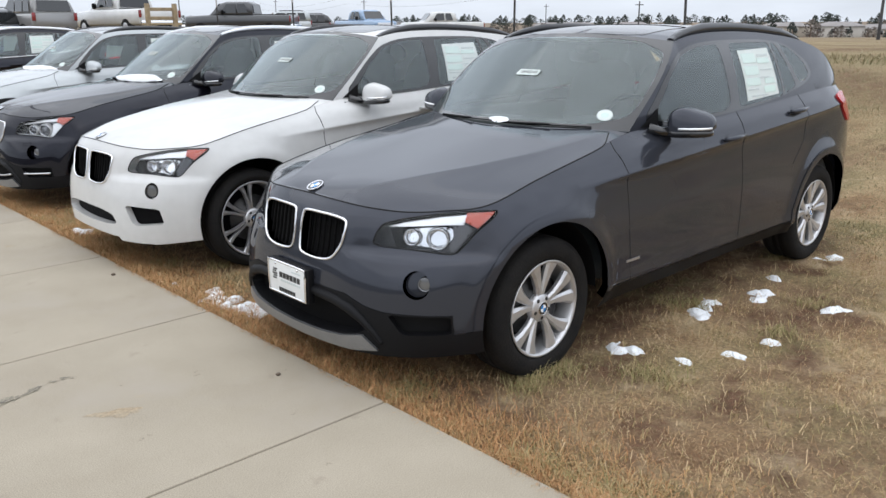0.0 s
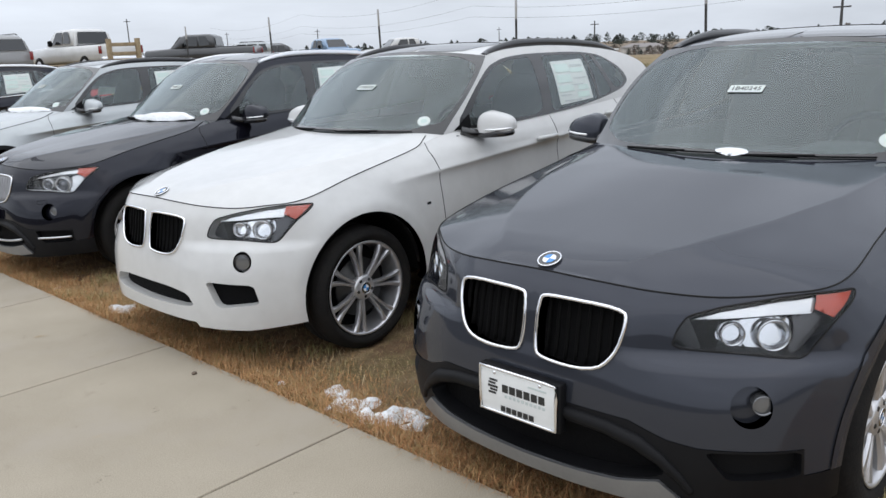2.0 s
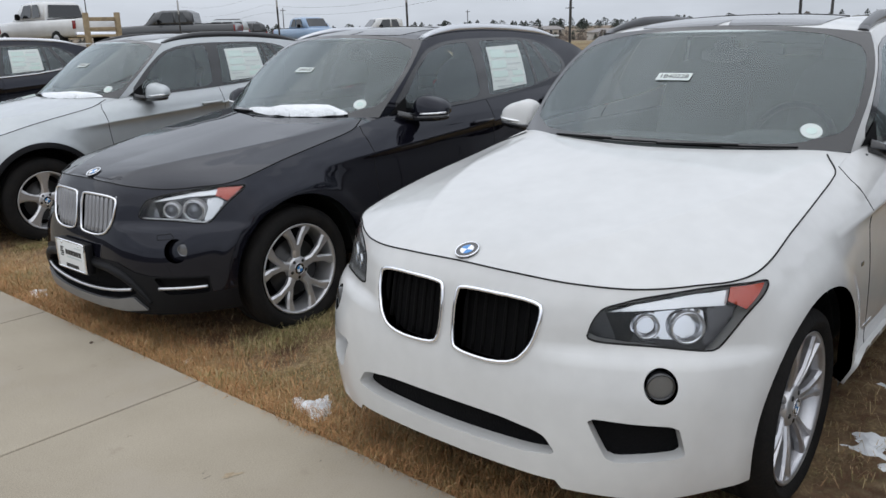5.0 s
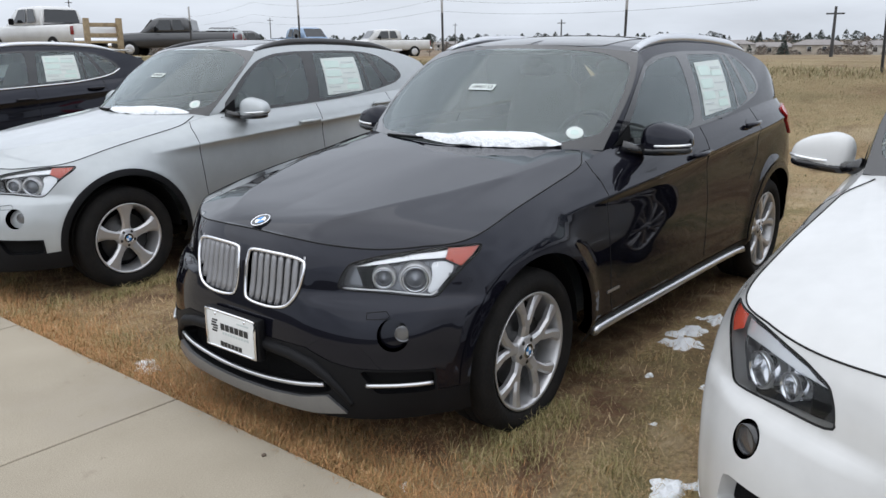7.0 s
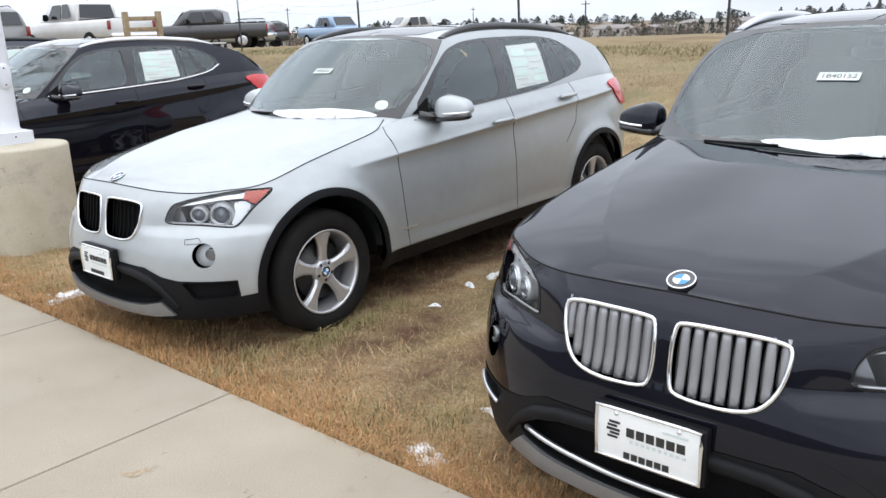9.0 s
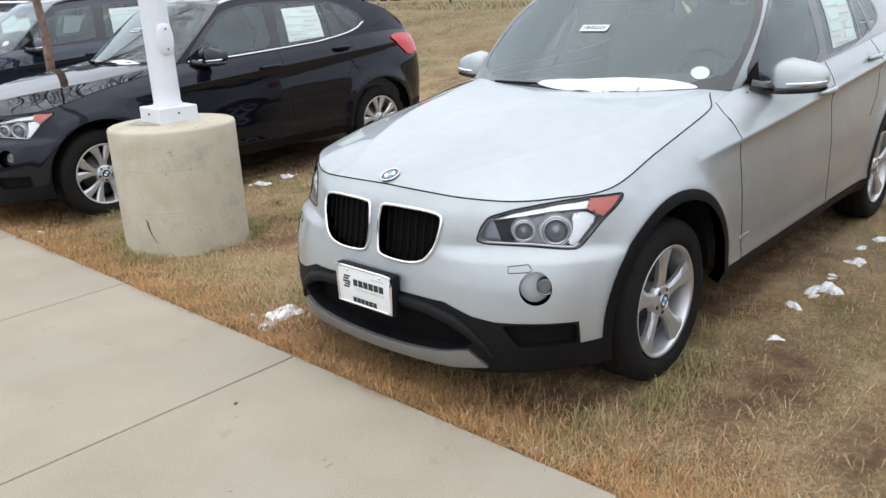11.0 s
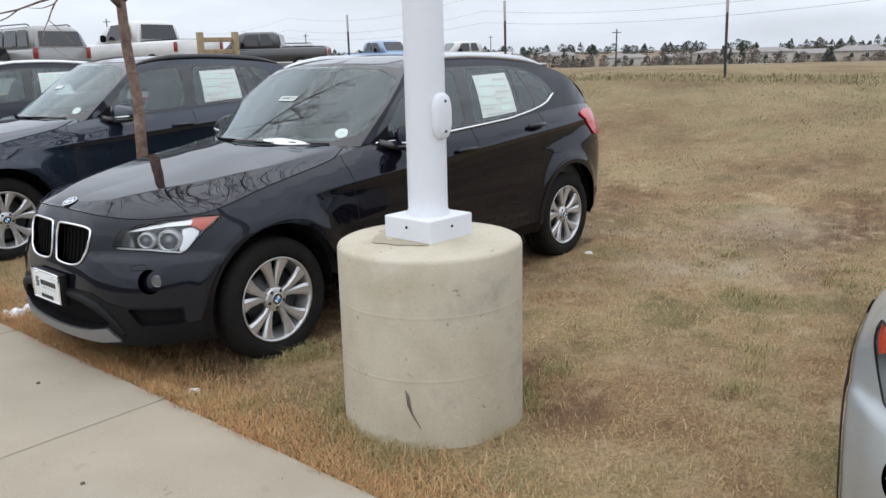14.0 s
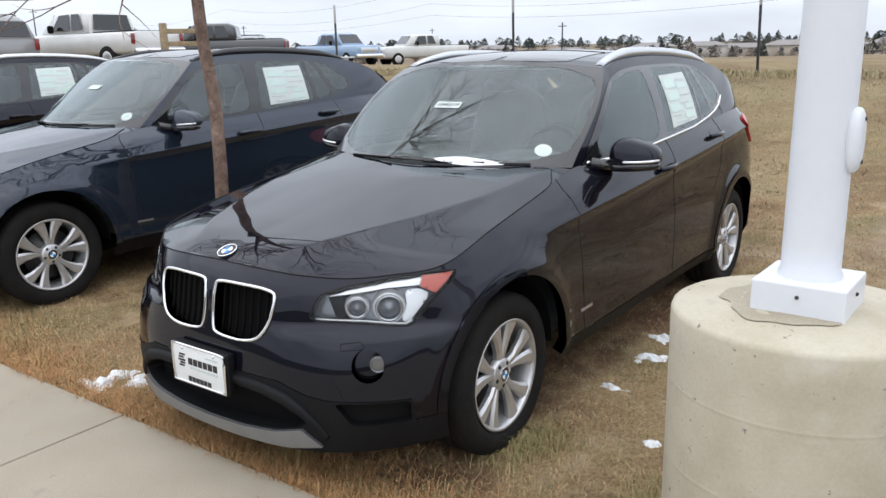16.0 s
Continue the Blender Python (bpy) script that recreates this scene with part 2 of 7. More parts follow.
def grass(name, colours):
    """Blades that differ one from the next."""
    m = bpy.data.materials.new(name)
    m.use_nodes = True
    nt = m.node_tree
    b = nt.nodes["Principled BSDF"]
    b.inputs["Roughness"].default_value, b.inputs["Specular IOR Level"].default_value = 0.8, 0.2
    ge, ramp = nt.nodes.new("ShaderNodeNewGeometry"), nt.nodes.new("ShaderNodeValToRGB")
    el = ramp.color_ramp.elements
    while len(el) < len(colours):
        el.new(0.5)
    for i, (e, c) in enumerate(zip(el, colours)):
        e.position, e.color = i / (len(colours) - 1), (*c, 1)
    tc, ns, mx = nt.nodes.new("ShaderNodeTexCoord"), nt.nodes.new("ShaderNodeTexNoise"), nt.nodes.new("ShaderNodeMath")
    ns.inputs["Scale"].default_value, ns.inputs["Detail"].default_value = 1.1, 4
    nt.links.new(tc.outputs["Object"], ns.inputs["Vector"])
    # half by the blade, half by the patch that it grows in
    mx.operation, mx.inputs[1].default_value = "MULTIPLY_ADD", 0.62
    sh = nt.nodes.new("ShaderNodeMapRange")
    sh.inputs["From Min"].default_value, sh.inputs["From Max"].default_value, sh.inputs["To Max"].default_value = 0.32, 0.68, 0.38
    nt.links.new(ns.outputs["Fac"], sh.inputs["Value"])
    nt.links.new(ge.outputs["Random Per Island"], mx.inputs[0])
    nt.links.new(sh.outputs[0], mx.inputs[2])
    nt.links.new(mx.outputs[0], ramp.inputs[0])
    nt.links.new(ramp.outputs[0], b.inputs["Base Color"])
    M[name] = m


layered("concrete_walk", [(0.30, (0.308, 0.268, 0.210)), (0.5, (0.345, 0.304, 0.241)), (0.7, (0.380, 0.335, 0.268))], 1.3, 0.85, 0.25, 140, 0.003, [((0.341, 0.299, 0.242), 0.9, 0.50, 0.66), ((0.263, 0.224, 0.177), 4.2, 0.63, 0.74), ((0.409, 0.290, 0.158), 1.9, 0.66, 0.82), ((0.127, 0.103, 0.084), 8.0, 0.69, 0.74)], 220)
layered("concrete_cast", [(0.3, (0.41, 0.365, 0.275)), (0.5, (0.485, 0.44, 0.345)), (0.72, (0.535, 0.495, 0.405))], 3.2, 0.85, 0.2, 50, 0.004, [((0.20, 0.18, 0.15), 26, 0.665, 0.69), ((0.33, 0.295, 0.235), 3.2, 0.56, 0.76), ((0.57, 0.54, 0.465), 2.1, 0.60, 0.75)], 90, 0.14)
layered("concrete_damp", [(0.35, (0.33, 0.29, 0.22)), (0.65, (0.39, 0.345, 0.265))], 5.0, 0.7, 0.2, 60, 0.003, (), 160, 0.3)
layered("field", [(0.28, (0.185, 0.105, 0.056)), (0.40, (0.33, 0.215, 0.118)), (0.50, (0.43, 0.315, 0.182)), (0.60, (0.31, 0.245, 0.128)), (0.74, (0.225, 0.195, 0.095))], 1.1, 1.0, 1.0, 26, 0.04, [((0.16, 0.092, 0.050), 1.6, 0.57, 0.68), ((0.19, 0.17, 0.075), 0.55, 0.55, 0.66), ((0.52, 0.40, 0.25), 3.1, 0.56, 0.70), ((0.47, 0.385, 0.28), 0.23, 0.56, 0.68)], 55, 0.95, far=(0.161, 0.128, 0.092), wear=(0.105, 0.058, 0.034))
layered("asphalt", [(0.35, (0.045, 0.045, 0.047)), (0.65, (0.065, 0.064, 0.062))], 0.8, 0.9, 0.4, 120, 0.006)
layered("timber", [(0.35, (0.22, 0.17, 0.11)), (0.65, (0.36, 0.29, 0.19))], 6, 0.85, 0.4, 60, 0.005)
layered("bark", [(0.35, (0.11, 0.072, 0.058)), (0.5, (0.185, 0.125, 0.10)), (0.68, (0.27, 0.20, 0.165))], 14, 0.85, 0.6, 70, 0.006)
grass("straw_red", [(0.204, 0.086, 0.040), (0.504, 0.241, 0.110), (0.264, 0.196, 0.083), (0.600, 0.345, 0.165), (0.360, 0.172, 0.077), (0.720, 0.506, 0.286)])
grass("straw", [(0.28, 0.155, 0.078), (0.54, 0.37, 0.205), (0.29, 0.245, 0.105), (0.66, 0.49, 0.295), (0.42, 0.255, 0.13), (0.27, 0.235, 0.10), (0.56, 0.41, 0.245)])
grass("meadow", [(0.235, 0.187, 0.098), (0.315, 0.258, 0.148), (0.175, 0.163, 0.080), (0.35, 0.305, 0.185), (0.25, 0.195, 0.105), (0.165, 0.153, 0.074)])
layered("dirt", [(0.35, (0.15, 0.135, 0.11)), (0.65, (0.33, 0.30, 0.24))], 30, 0.95, 0.3, 120, 0.003)
layered("rust_stain", [(0.35, (0.33, 0.255, 0.17)), (0.65, (0.34, 0.285, 0.21))], 12, 0.9, 0.2, 120, 0.002)
grass("tuft_green", [(0.20, 0.19, 0.075), (0.36, 0.29, 0.14), (0.23, 0.22, 0.085), (0.48, 0.37, 0.21), (0.27, 0.215, 0.10)])
mat("joint", (0.10, 0.09, 0.075), 0.95, vary=0.4, scale=20)
mat("white_paint", (0.70, 0.715, 0.755), 0.4, vary=0.05, scale=4, bump=0.05, bscale=120, dist=0.002)
mat("scuff", (0.17, 0.15, 0.125), 0.9, vary=0.4, scale=50)
mat("pebble", (0.16, 0.12, 0.09), 0.9, vary=0.4, scale=60)
mat("steel_dark", (0.035, 0.033, 0.032), 0.7, vary=0.3, scale=10)
mat("steel_pale", (0.40, 0.40, 0.40), 0.6)
mat("far_glass", (0.018, 0.02, 0.022), 0.08, coat=0.5)
mat("far_dark", (0.03, 0.032, 0.036), 0.35, coat=0.7)
mat("far_red", (0.20, 0.012, 0.014), 0.2, coat=0.6)
mat("far_grey", (0.20, 0.20, 0.20), 0.35, coat=0.7)
mat("far_blue", (0.20, 0.30, 0.44), 0.35, coat=0.7)
mat("house_pale", (0.46, 0.43, 0.385), 0.9, vary=0.15, scale=0.5)
mat("house_tan", (0.38, 0.335, 0.275), 0.9, vary=0.15, scale=0.5)
mat("roof_far", (0.27, 0.25, 0.24), 0.9, vary=0.2, scale=0.8)
mat("trim_far", (0.6, 0.58, 0.54), 0.8)
mat("needle", (0.055, 0.068, 0.058), 0.9, vary=0.4, scale=1.5)
mat("twig_far", (0.17, 0.145, 0.125), 0.95, vary=0.4, scale=1.2)


# ---- small mesh tools ----
def part(name, data, material, parent=None, label="", kind=""):
    """One mesh object from a mesh or from (verts, faces[, normals]), under its thing or part."""
    me = data if isinstance(data, bpy.types.Mesh) else mesh_from(name, data)
    ob = new(name, me)
    if not me.materials:
        me.materials.append(material)
    ob.material_slots[0].link = "OBJECT"
    ob.material_slots[0].material = material
    if parent:
        ob.parent = parent
    return tagged(ob, label, kind=kind)


LIFT = [0.0]


def lifted(z):
    """The cabin stands a little taller above the belt line."""
    t = np.clip((np.asarray(z, float) - 0.98) / 0.42, 0, 1)
    return z + LIFT[0] * t * t * (3 - 2 * t)


def mesh_from(name, data, smooth=True):
    V, F = data[0], data[1]
    if LIFT[0]:
        V = np.array(V, float)
        V[:, 2] = lifted(V[:, 2])
    me = bpy.data.meshes.new(name)
    me.from_pydata([tuple(map(float, v)) for v in V], [], [tuple(map(int, f)) for f in F])
    me.validate()
    me.polygons.foreach_set("use_smooth", [smooth] * len(me.polygons))
    if len(data) > 2 and len(me.vertices) == len(data[2]):
        me.normals_split_custom_set_from_vertices([tuple(map(float, n)) for n in data[2]])
    me.update()
    return me


def join(*pieces):
    V, F, N, k = [], [], [], 0
    for p in pieces:
        V.append(np.asarray(p[0], float))
        F += [tuple(i + k for i in f) for f in p[1]]
        if len(p) > 2:
            N.append(np.asarray(p[2], float))
        k += len(p[0])
    V = np.concatenate(V)
    return (V, F, np.concatenate(N)) if len(N) == len(pieces) else (V, F)


def mirrored(p):
    V = np.asarray(p[0], float) * (1, -1, 1)
    F = [tuple(reversed(f)) for f in p[1]]
    return (V, F, np.asarray(p[2]) * (1, -1, 1)) if len(p) > 2 else (V, F)


def both(p):
    """A half and its mirror image, sewn together along the middle."""
    q, V = mirrored(p), np.asarray(p[0], float).copy()
    mid = np.abs(V[:, 1]) < 6e-4
    V[mid, 1] = 0
    left = np.cumsum(~mid) - 1 + len(V)
    at = np.where(mid, np.arange(len(V)), left)
    F = list(p[1]) + [tuple(int(at[i]) for i in f) for f in q[1]]
    W = np.concatenate([V, np.asarray(q[0], float)[~mid]])
    if len(p) < 3:
        return W, F
    N = np.asarray(p[2], float).copy()
    N[mid, 1] = 0
    return W, F, np.concatenate([N, np.asarray(q[2])[~mid]])


def moved(p, m):
    M = np.array(m)
    V = np.asarray(p[0], float) @ M[:3, :3].T + M[:3, 3]
    return (V, p[1])


def tube(pts, r, n=6, closed=False, squash=1.0):
    P = np.asarray(pts, float)
    T = np.roll(P, -1, 0) - np.roll(P, 1, 0) if closed else np.gradient(P, axis=0)
    T /= np.linalg.norm(T, axis=1)[:, None] + 1e-9
    A = np.cross(T, (0.13, 0.21, 0.97))
    A /= np.linalg.norm(A, axis=1)[:, None] + 1e-9
    B = np.cross(T, A)
    R = np.broadcast_to(np.asarray(r, float), (len(P),))
    V = [P[i] + R[i] * (math.cos(a) * A[i] + squash * math.sin(a) * B[i]) for i in range(len(P)) for a in np.linspace(0, 2 * math.pi, n, endpoint=False)]
    m = len(P)
    F = [(i * n + j, i * n + (j + 1) % n, (i + 1) % m * n + (j + 1) % n, (i + 1) % m * n + j) for i in range(m if closed else m - 1) for j in range(n)]
    if not closed:
        F += [tuple(reversed(range(n))), tuple(range((m - 1) * n, m * n))]
    return np.array(V), F


def blob(c, r, e=1.0, f=1.0, nu=20, nv=12):
    """A rounded box: a superellipsoid about c, with half sizes r; e and f below 1 make it squarer."""
    V, F = [], []
    p = lambda v, k: math.copysign(abs(v) ** k, v)
    for j in range(nv + 1):
        b = math.pi * (j / nv - 0.5)
        for i in range(nu):
            a = 2 * math.pi * i / nu
            V.append((c[0] + r[0] * p(math.cos(b), e) * p(math.cos(a), f), c[1] + r[1] * p(math.cos(b), e) * p(math.sin(a), f), c[2] + r[2] * p(math.sin(b), e)))
    for j in range(nv):
        for i in range(nu):
            F.append((j * nu + i, j * nu + (i + 1) % nu, (j + 1) * nu + (i + 1) % nu, (j + 1) * nu + i))
    return np.array(V), F


def lathe(profile, n=48, cap=False):
    """(radius, y) pairs turned about the y axis."""
    V = [(r * math.cos(a), y, r * math.sin(a)) for r, y in profile for a in np.linspace(0, 2 * math.pi, n, endpoint=False)]
    F = [(k * n + i, k * n + (i + 1) % n, (k + 1) * n + (i + 1) % n, (k + 1) * n + i) for k in range(len(profile) - 1) for i in range(n)]
    if cap:
        F.append(tuple(range((len(profile) - 1) * n, len(profile) * n)))
    return np.array(V), F


def box(x0, x1, y0, y1, z0, z1, b=0.0):
    """A box, its edges bevelled by b."""
    bm = bmesh.new()
    bmesh.ops.create_cube(bm, size=1, matrix=Matrix.Translation(((x0 + x1) / 2, (y0 + y1) / 2, (z0 + z1) / 2)) @ Matrix.Diagonal((x1 - x0, y1 - y0, z1 - z0, 1)))
    if b:
        bmesh.ops.bevel(bm, geom=bm.edges[:], offset=b, segments=2, affect="EDGES", profile=0.5)
    V = np.array([v.co[:] for v in bm.verts])
    bm.verts.index_update()
    F = [tuple(v.index for v in f.verts) for f in bm.faces]
    bm.free()
    return V, F


def flat(name, data):
    return mesh_from(name, data, smooth=False)


def chaikin(poly, n=2, k=0.22):
    P = np.asarray(poly, float)
    for _ in range(n):
        Q = np.roll(P, -1, 0)
        P = np.stack([P + (Q - P) * k, Q + (P - Q) * k], 1).reshape(-1, 2)
    return P


def dense(poly, step):
    out, P = [], np.asarray(poly, float)
    for a, b in zip(P, np.roll(P, -1, 0)):
        n = max(1, int(np.ceil(np.linalg.norm(b - a) / step)))
        out += [a + (b - a) * i / n for i in range(n)]
    return np.array(out)


def inside(pts, poly):
    x, y = pts[:, 0], pts[:, 1]
    hit = np.zeros(len(pts), bool)
    for (ax, ay), (bx, by) in zip(poly, np.roll(poly, -1, 0)):
        with np.errstate(divide="ignore", invalid="ignore"):
            hit ^= ((ay > y) != (by > y)) & (x < (bx - ax) * (y - ay) / (by - ay + 1e-12) + ax)
    return hit


def sheet(fn, outline, holes=(), step=0.04, off=0.0, flip=False, lines=()):
    """The piece of the curved surface fn(u, v) inside an outline and outside its holes, off metres above it; its edges run along lines."""
    rings = [dense(outline, step * 0.7)] + [dense(h, step * 0.5) for h in holes]
    lo, hi = rings[0].min(0), rings[0].max(0)
    gx, gy = np.meshgrid(np.arange(lo[0] + step / 2, hi[0], step), np.arange(lo[1] + step / 2, hi[1], step))
    G = np.stack([gx.ravel(), gy.ravel()], 1)
    G = G[inside(G, rings[0])]
    pts, edges, k = [], [], 0
    for r in rings:
        pts.append(r)
        edges += [(k + i, k + (i + 1) % len(r)) for i in range(len(r))]
        k += len(r)
    for ln in lines:
        P = np.asarray(ln, float)
        d = np.r_[0, np.cumsum(np.linalg.norm(np.diff(P, axis=0), axis=1))]
        q = np.linspace(0, d[-1], max(2, int(d[-1] / (step * 0.8))))
        P = np.stack([np.interp(q, d, P[:, 0]), np.interp(q, d, P[:, 1])], 1)
        pts.append(P)
        edges += [(k + i, k + i + 1) for i in range(len(P) - 1)]
        k += len(P)
        G = G[np.array([np.abs(P - g).sum(1).min() for g in G]) > step * 0.4]
    allp = np.concatenate(pts + [G])
    vs, _, fs, *_ = geometry.delaunay_2d_cdt([Vector(p) for p in allp], edges, [], 0, 1e-5)
    U = np.array([v[:] for v in vs])
    C = np.array([U[list(f)].mean(0) for f in fs])
    ok = inside(C, rings[0])
    for h in rings[1:]:
        ok &= ~inside(C, h)
    F = [tuple(f) for f, o in zip(fs, ok) if o]
    used = sorted({i for f in F for i in f})
    new_i = {o: i for i, o in enumerate(used)}
    F = [tuple(new_i[i] for i in f) for f in F]
    V, N = surface(fn, U[used], flip)
    a, b, c = (V[[f[i] for f in F]] for i in range(3))
    if len(F) and (np.cross(b - a, c - a) * N[[f[0] for f in F]]).sum() < 0:
        F = [tuple(reversed(f)) for f in F]
    return V + N * off, F, N


def surface(fn, U, flip=False, e=0.003):
    flip = fn in (flank, cabin, screen)
    V = fn(U[:, 0], U[:, 1])
    du = fn(U[:, 0] + e, U[:, 1]) - fn(U[:, 0] - e, U[:, 1])
    dv = fn(U[:, 0], U[:, 1] + e) - fn(U[:, 0], U[:, 1] - e)
    N = np.cross(du, dv)
    N /= np.linalg.norm(N, axis=1)[:, None] + 1e-12
    return V, (-N if flip else N)


def lip(fn, ring, depth, off=0.0, step=0.02, flip=False, above=-9.0):
    """The wall of an opening: from the surface inwards by depth along a closed ring."""
    R = dense(ring, step)
    V, N = surface(fn, R, flip)
    n = len(R)
    F = [(i, (i + 1) % n, n + (i + 1) % n, n + i) for i in range(n) if R[i][1] > above]
    T = np.roll(V, -1, 0) - np.roll(V, 1, 0)
    B = np.cross(T, N)
    B /= np.linalg.norm(B, axis=1)[:, None] + 1e-9
    if ((V.mean(0) - V) * B).sum() < 0:
        B = -B
    return np.concatenate([V + N * off, V - N * depth]), F, np.concatenate([B, B])


def bead(fn, ring, r, off=0.0, closed=True, step=0.02, flip=False, n=6):
    R = dense(ring, step)
    if not closed:
        R = np.concatenate([R[: np.abs(R - np.asarray(ring)[-1]).sum(1).argmin()], [np.asarray(ring)[-1]]])
    V, N = surface(fn, R, flip)
    return tube(V + N * off, r, n, closed)


# ---- the body's surfaces, half a car with h to the side; x runs back from the front axle, z up from the ground ----
def spline(P, u):
    P, n = np.asarray(P, float), len(P)
    i = np.clip(np.floor(u).astype(int), 1, n - 3)
    t = np.asarray(u - i)
    t = t.reshape(t.shape + (1,) * (P.ndim - 1))
    a, b, c, d = P[i - 1], P[i], P[i + 1], P[i + 2]
    return 0.5 * (2 * b + (c - a) * t + (2 * a - 5 * b + 4 * c - d) * t**2 + (3 * b - a - 3 * c + d) * t**3)


KNOTS = np.array([0, 0.12, 0.25, 0.4, 0.55, 0.7, 0.82, 0.92, 1.0])
# plan x, h; bottom; top; then the inset at each knot from the bottom to the top
STATIONS = [
    (-0.772, 0.00, 0.16, 0.832, 0.030, 0.008, 0.000, 0.002, 0.012, 0.034, 0.048, 0.066, 0.100),
    (-0.767, 0.20, 0.16, 0.828, 0.030, 0.008, 0.000, 0.002, 0.012, 0.034, 0.048, 0.066, 0.100),
    (-0.744, 0.40, 0.16, 0.816, 0.032, 0.010, 0.002, 0.003, 0.014, 0.038, 0.058, 0.084, 0.120),
    (-0.662, 0.60, 0.165, 0.807, 0.034, 0.014, 0.004, 0.004, 0.014, 0.044, 0.074, 0.104, 0.138),
    (-0.520, 0.755, 0.175, 0.817, 0.036, 0.016, 0.006, 0.004, 0.010, 0.032, 0.062, 0.092, 0.124),
    (-0.320, 0.838, 0.19, 0.836, 0.034, 0.016, 0.008, 0.004, 0.002, 0.008, 0.022, 0.044, 0.076),
    (0.000, 0.878, 0.23, 0.905, 0.06, 0.028, 0.012, 0.004, 0.000, 0.003, 0.022, 0.062, 0.112),
    (0.400, 0.888, 0.23, 0.975, 0.07, 0.030, 0.014, 0.006, 0.002, 0.006, 0.026, 0.072, 0.142),
    (0.740, 0.888, 0.23, 1.038, 0.08, 0.032, 0.016, 0.010, 0.004, 0.008, 0.026, 0.074, 0.160),
    (1.150, 0.888, 0.23, 1.052, 0.08, 0.034, 0.018, 0.012, 0.004, 0.006, 0.016, 0.042, 0.088),
    (1.900, 0.888, 0.24, 1.088, 0.08, 0.034, 0.018, 0.012, 0.004, 0.004, 0.014, 0.040, 0.086),
    (2.760, 0.886, 0.25, 1.135, 0.06, 0.026, 0.012, 0.004, 0.000, 0.002, 0.016, 0.052, 0.110),
    (3.150, 0.850, 0.27, 1.140, 0.05, 0.022, 0.010, 0.002, 0.000, 0.004, 0.022, 0.062, 0.120),
    (3.450, 0.715, 0.28, 1.130, 0.06, 0.026, 0.010, 0.002, 0.000, 0.010, 0.034, 0.074, 0.115),
    (3.580, 0.460, 0.28, 1.110, 0.08, 0.030, 0.010, 0.002, 0.000, 0.014, 0.042, 0.080, 0.115),
    (3.630, 0.000, 0.28, 1.100, 0.09, 0.032, 0.010, 0.002, 0.000, 0.016, 0.046, 0.084, 0.118),
]
TABLE = np.array([STATIONS[1]] + STATIONS + [STATIONS[-2]])
TABLE[0, 1] *= -1
TABLE[-1, 1] *= -1
UF = np.linspace(1, len(STATIONS), 3001)
PF = spline(TABLE[:, :2], UF)
SF = np.r_[0, np.cumsum(np.linalg.norm(np.diff(PF, axis=0), axis=1))]
S_END = SF[-1]


def s_x(x):
    """Along the flank: the way along the plan at which x is reached."""
    return float(np.interp(x, PF[:, 0], SF))


def s_h(h):
    return float(np.interp(h, PF[:1400, 1], SF[:1400]))


def station_of(s):
    return np.interp(s, SF, UF)


def top_z(s):
    return spline(TABLE[:, 3], station_of(s))


WHEELS = (0.0, 2.768)


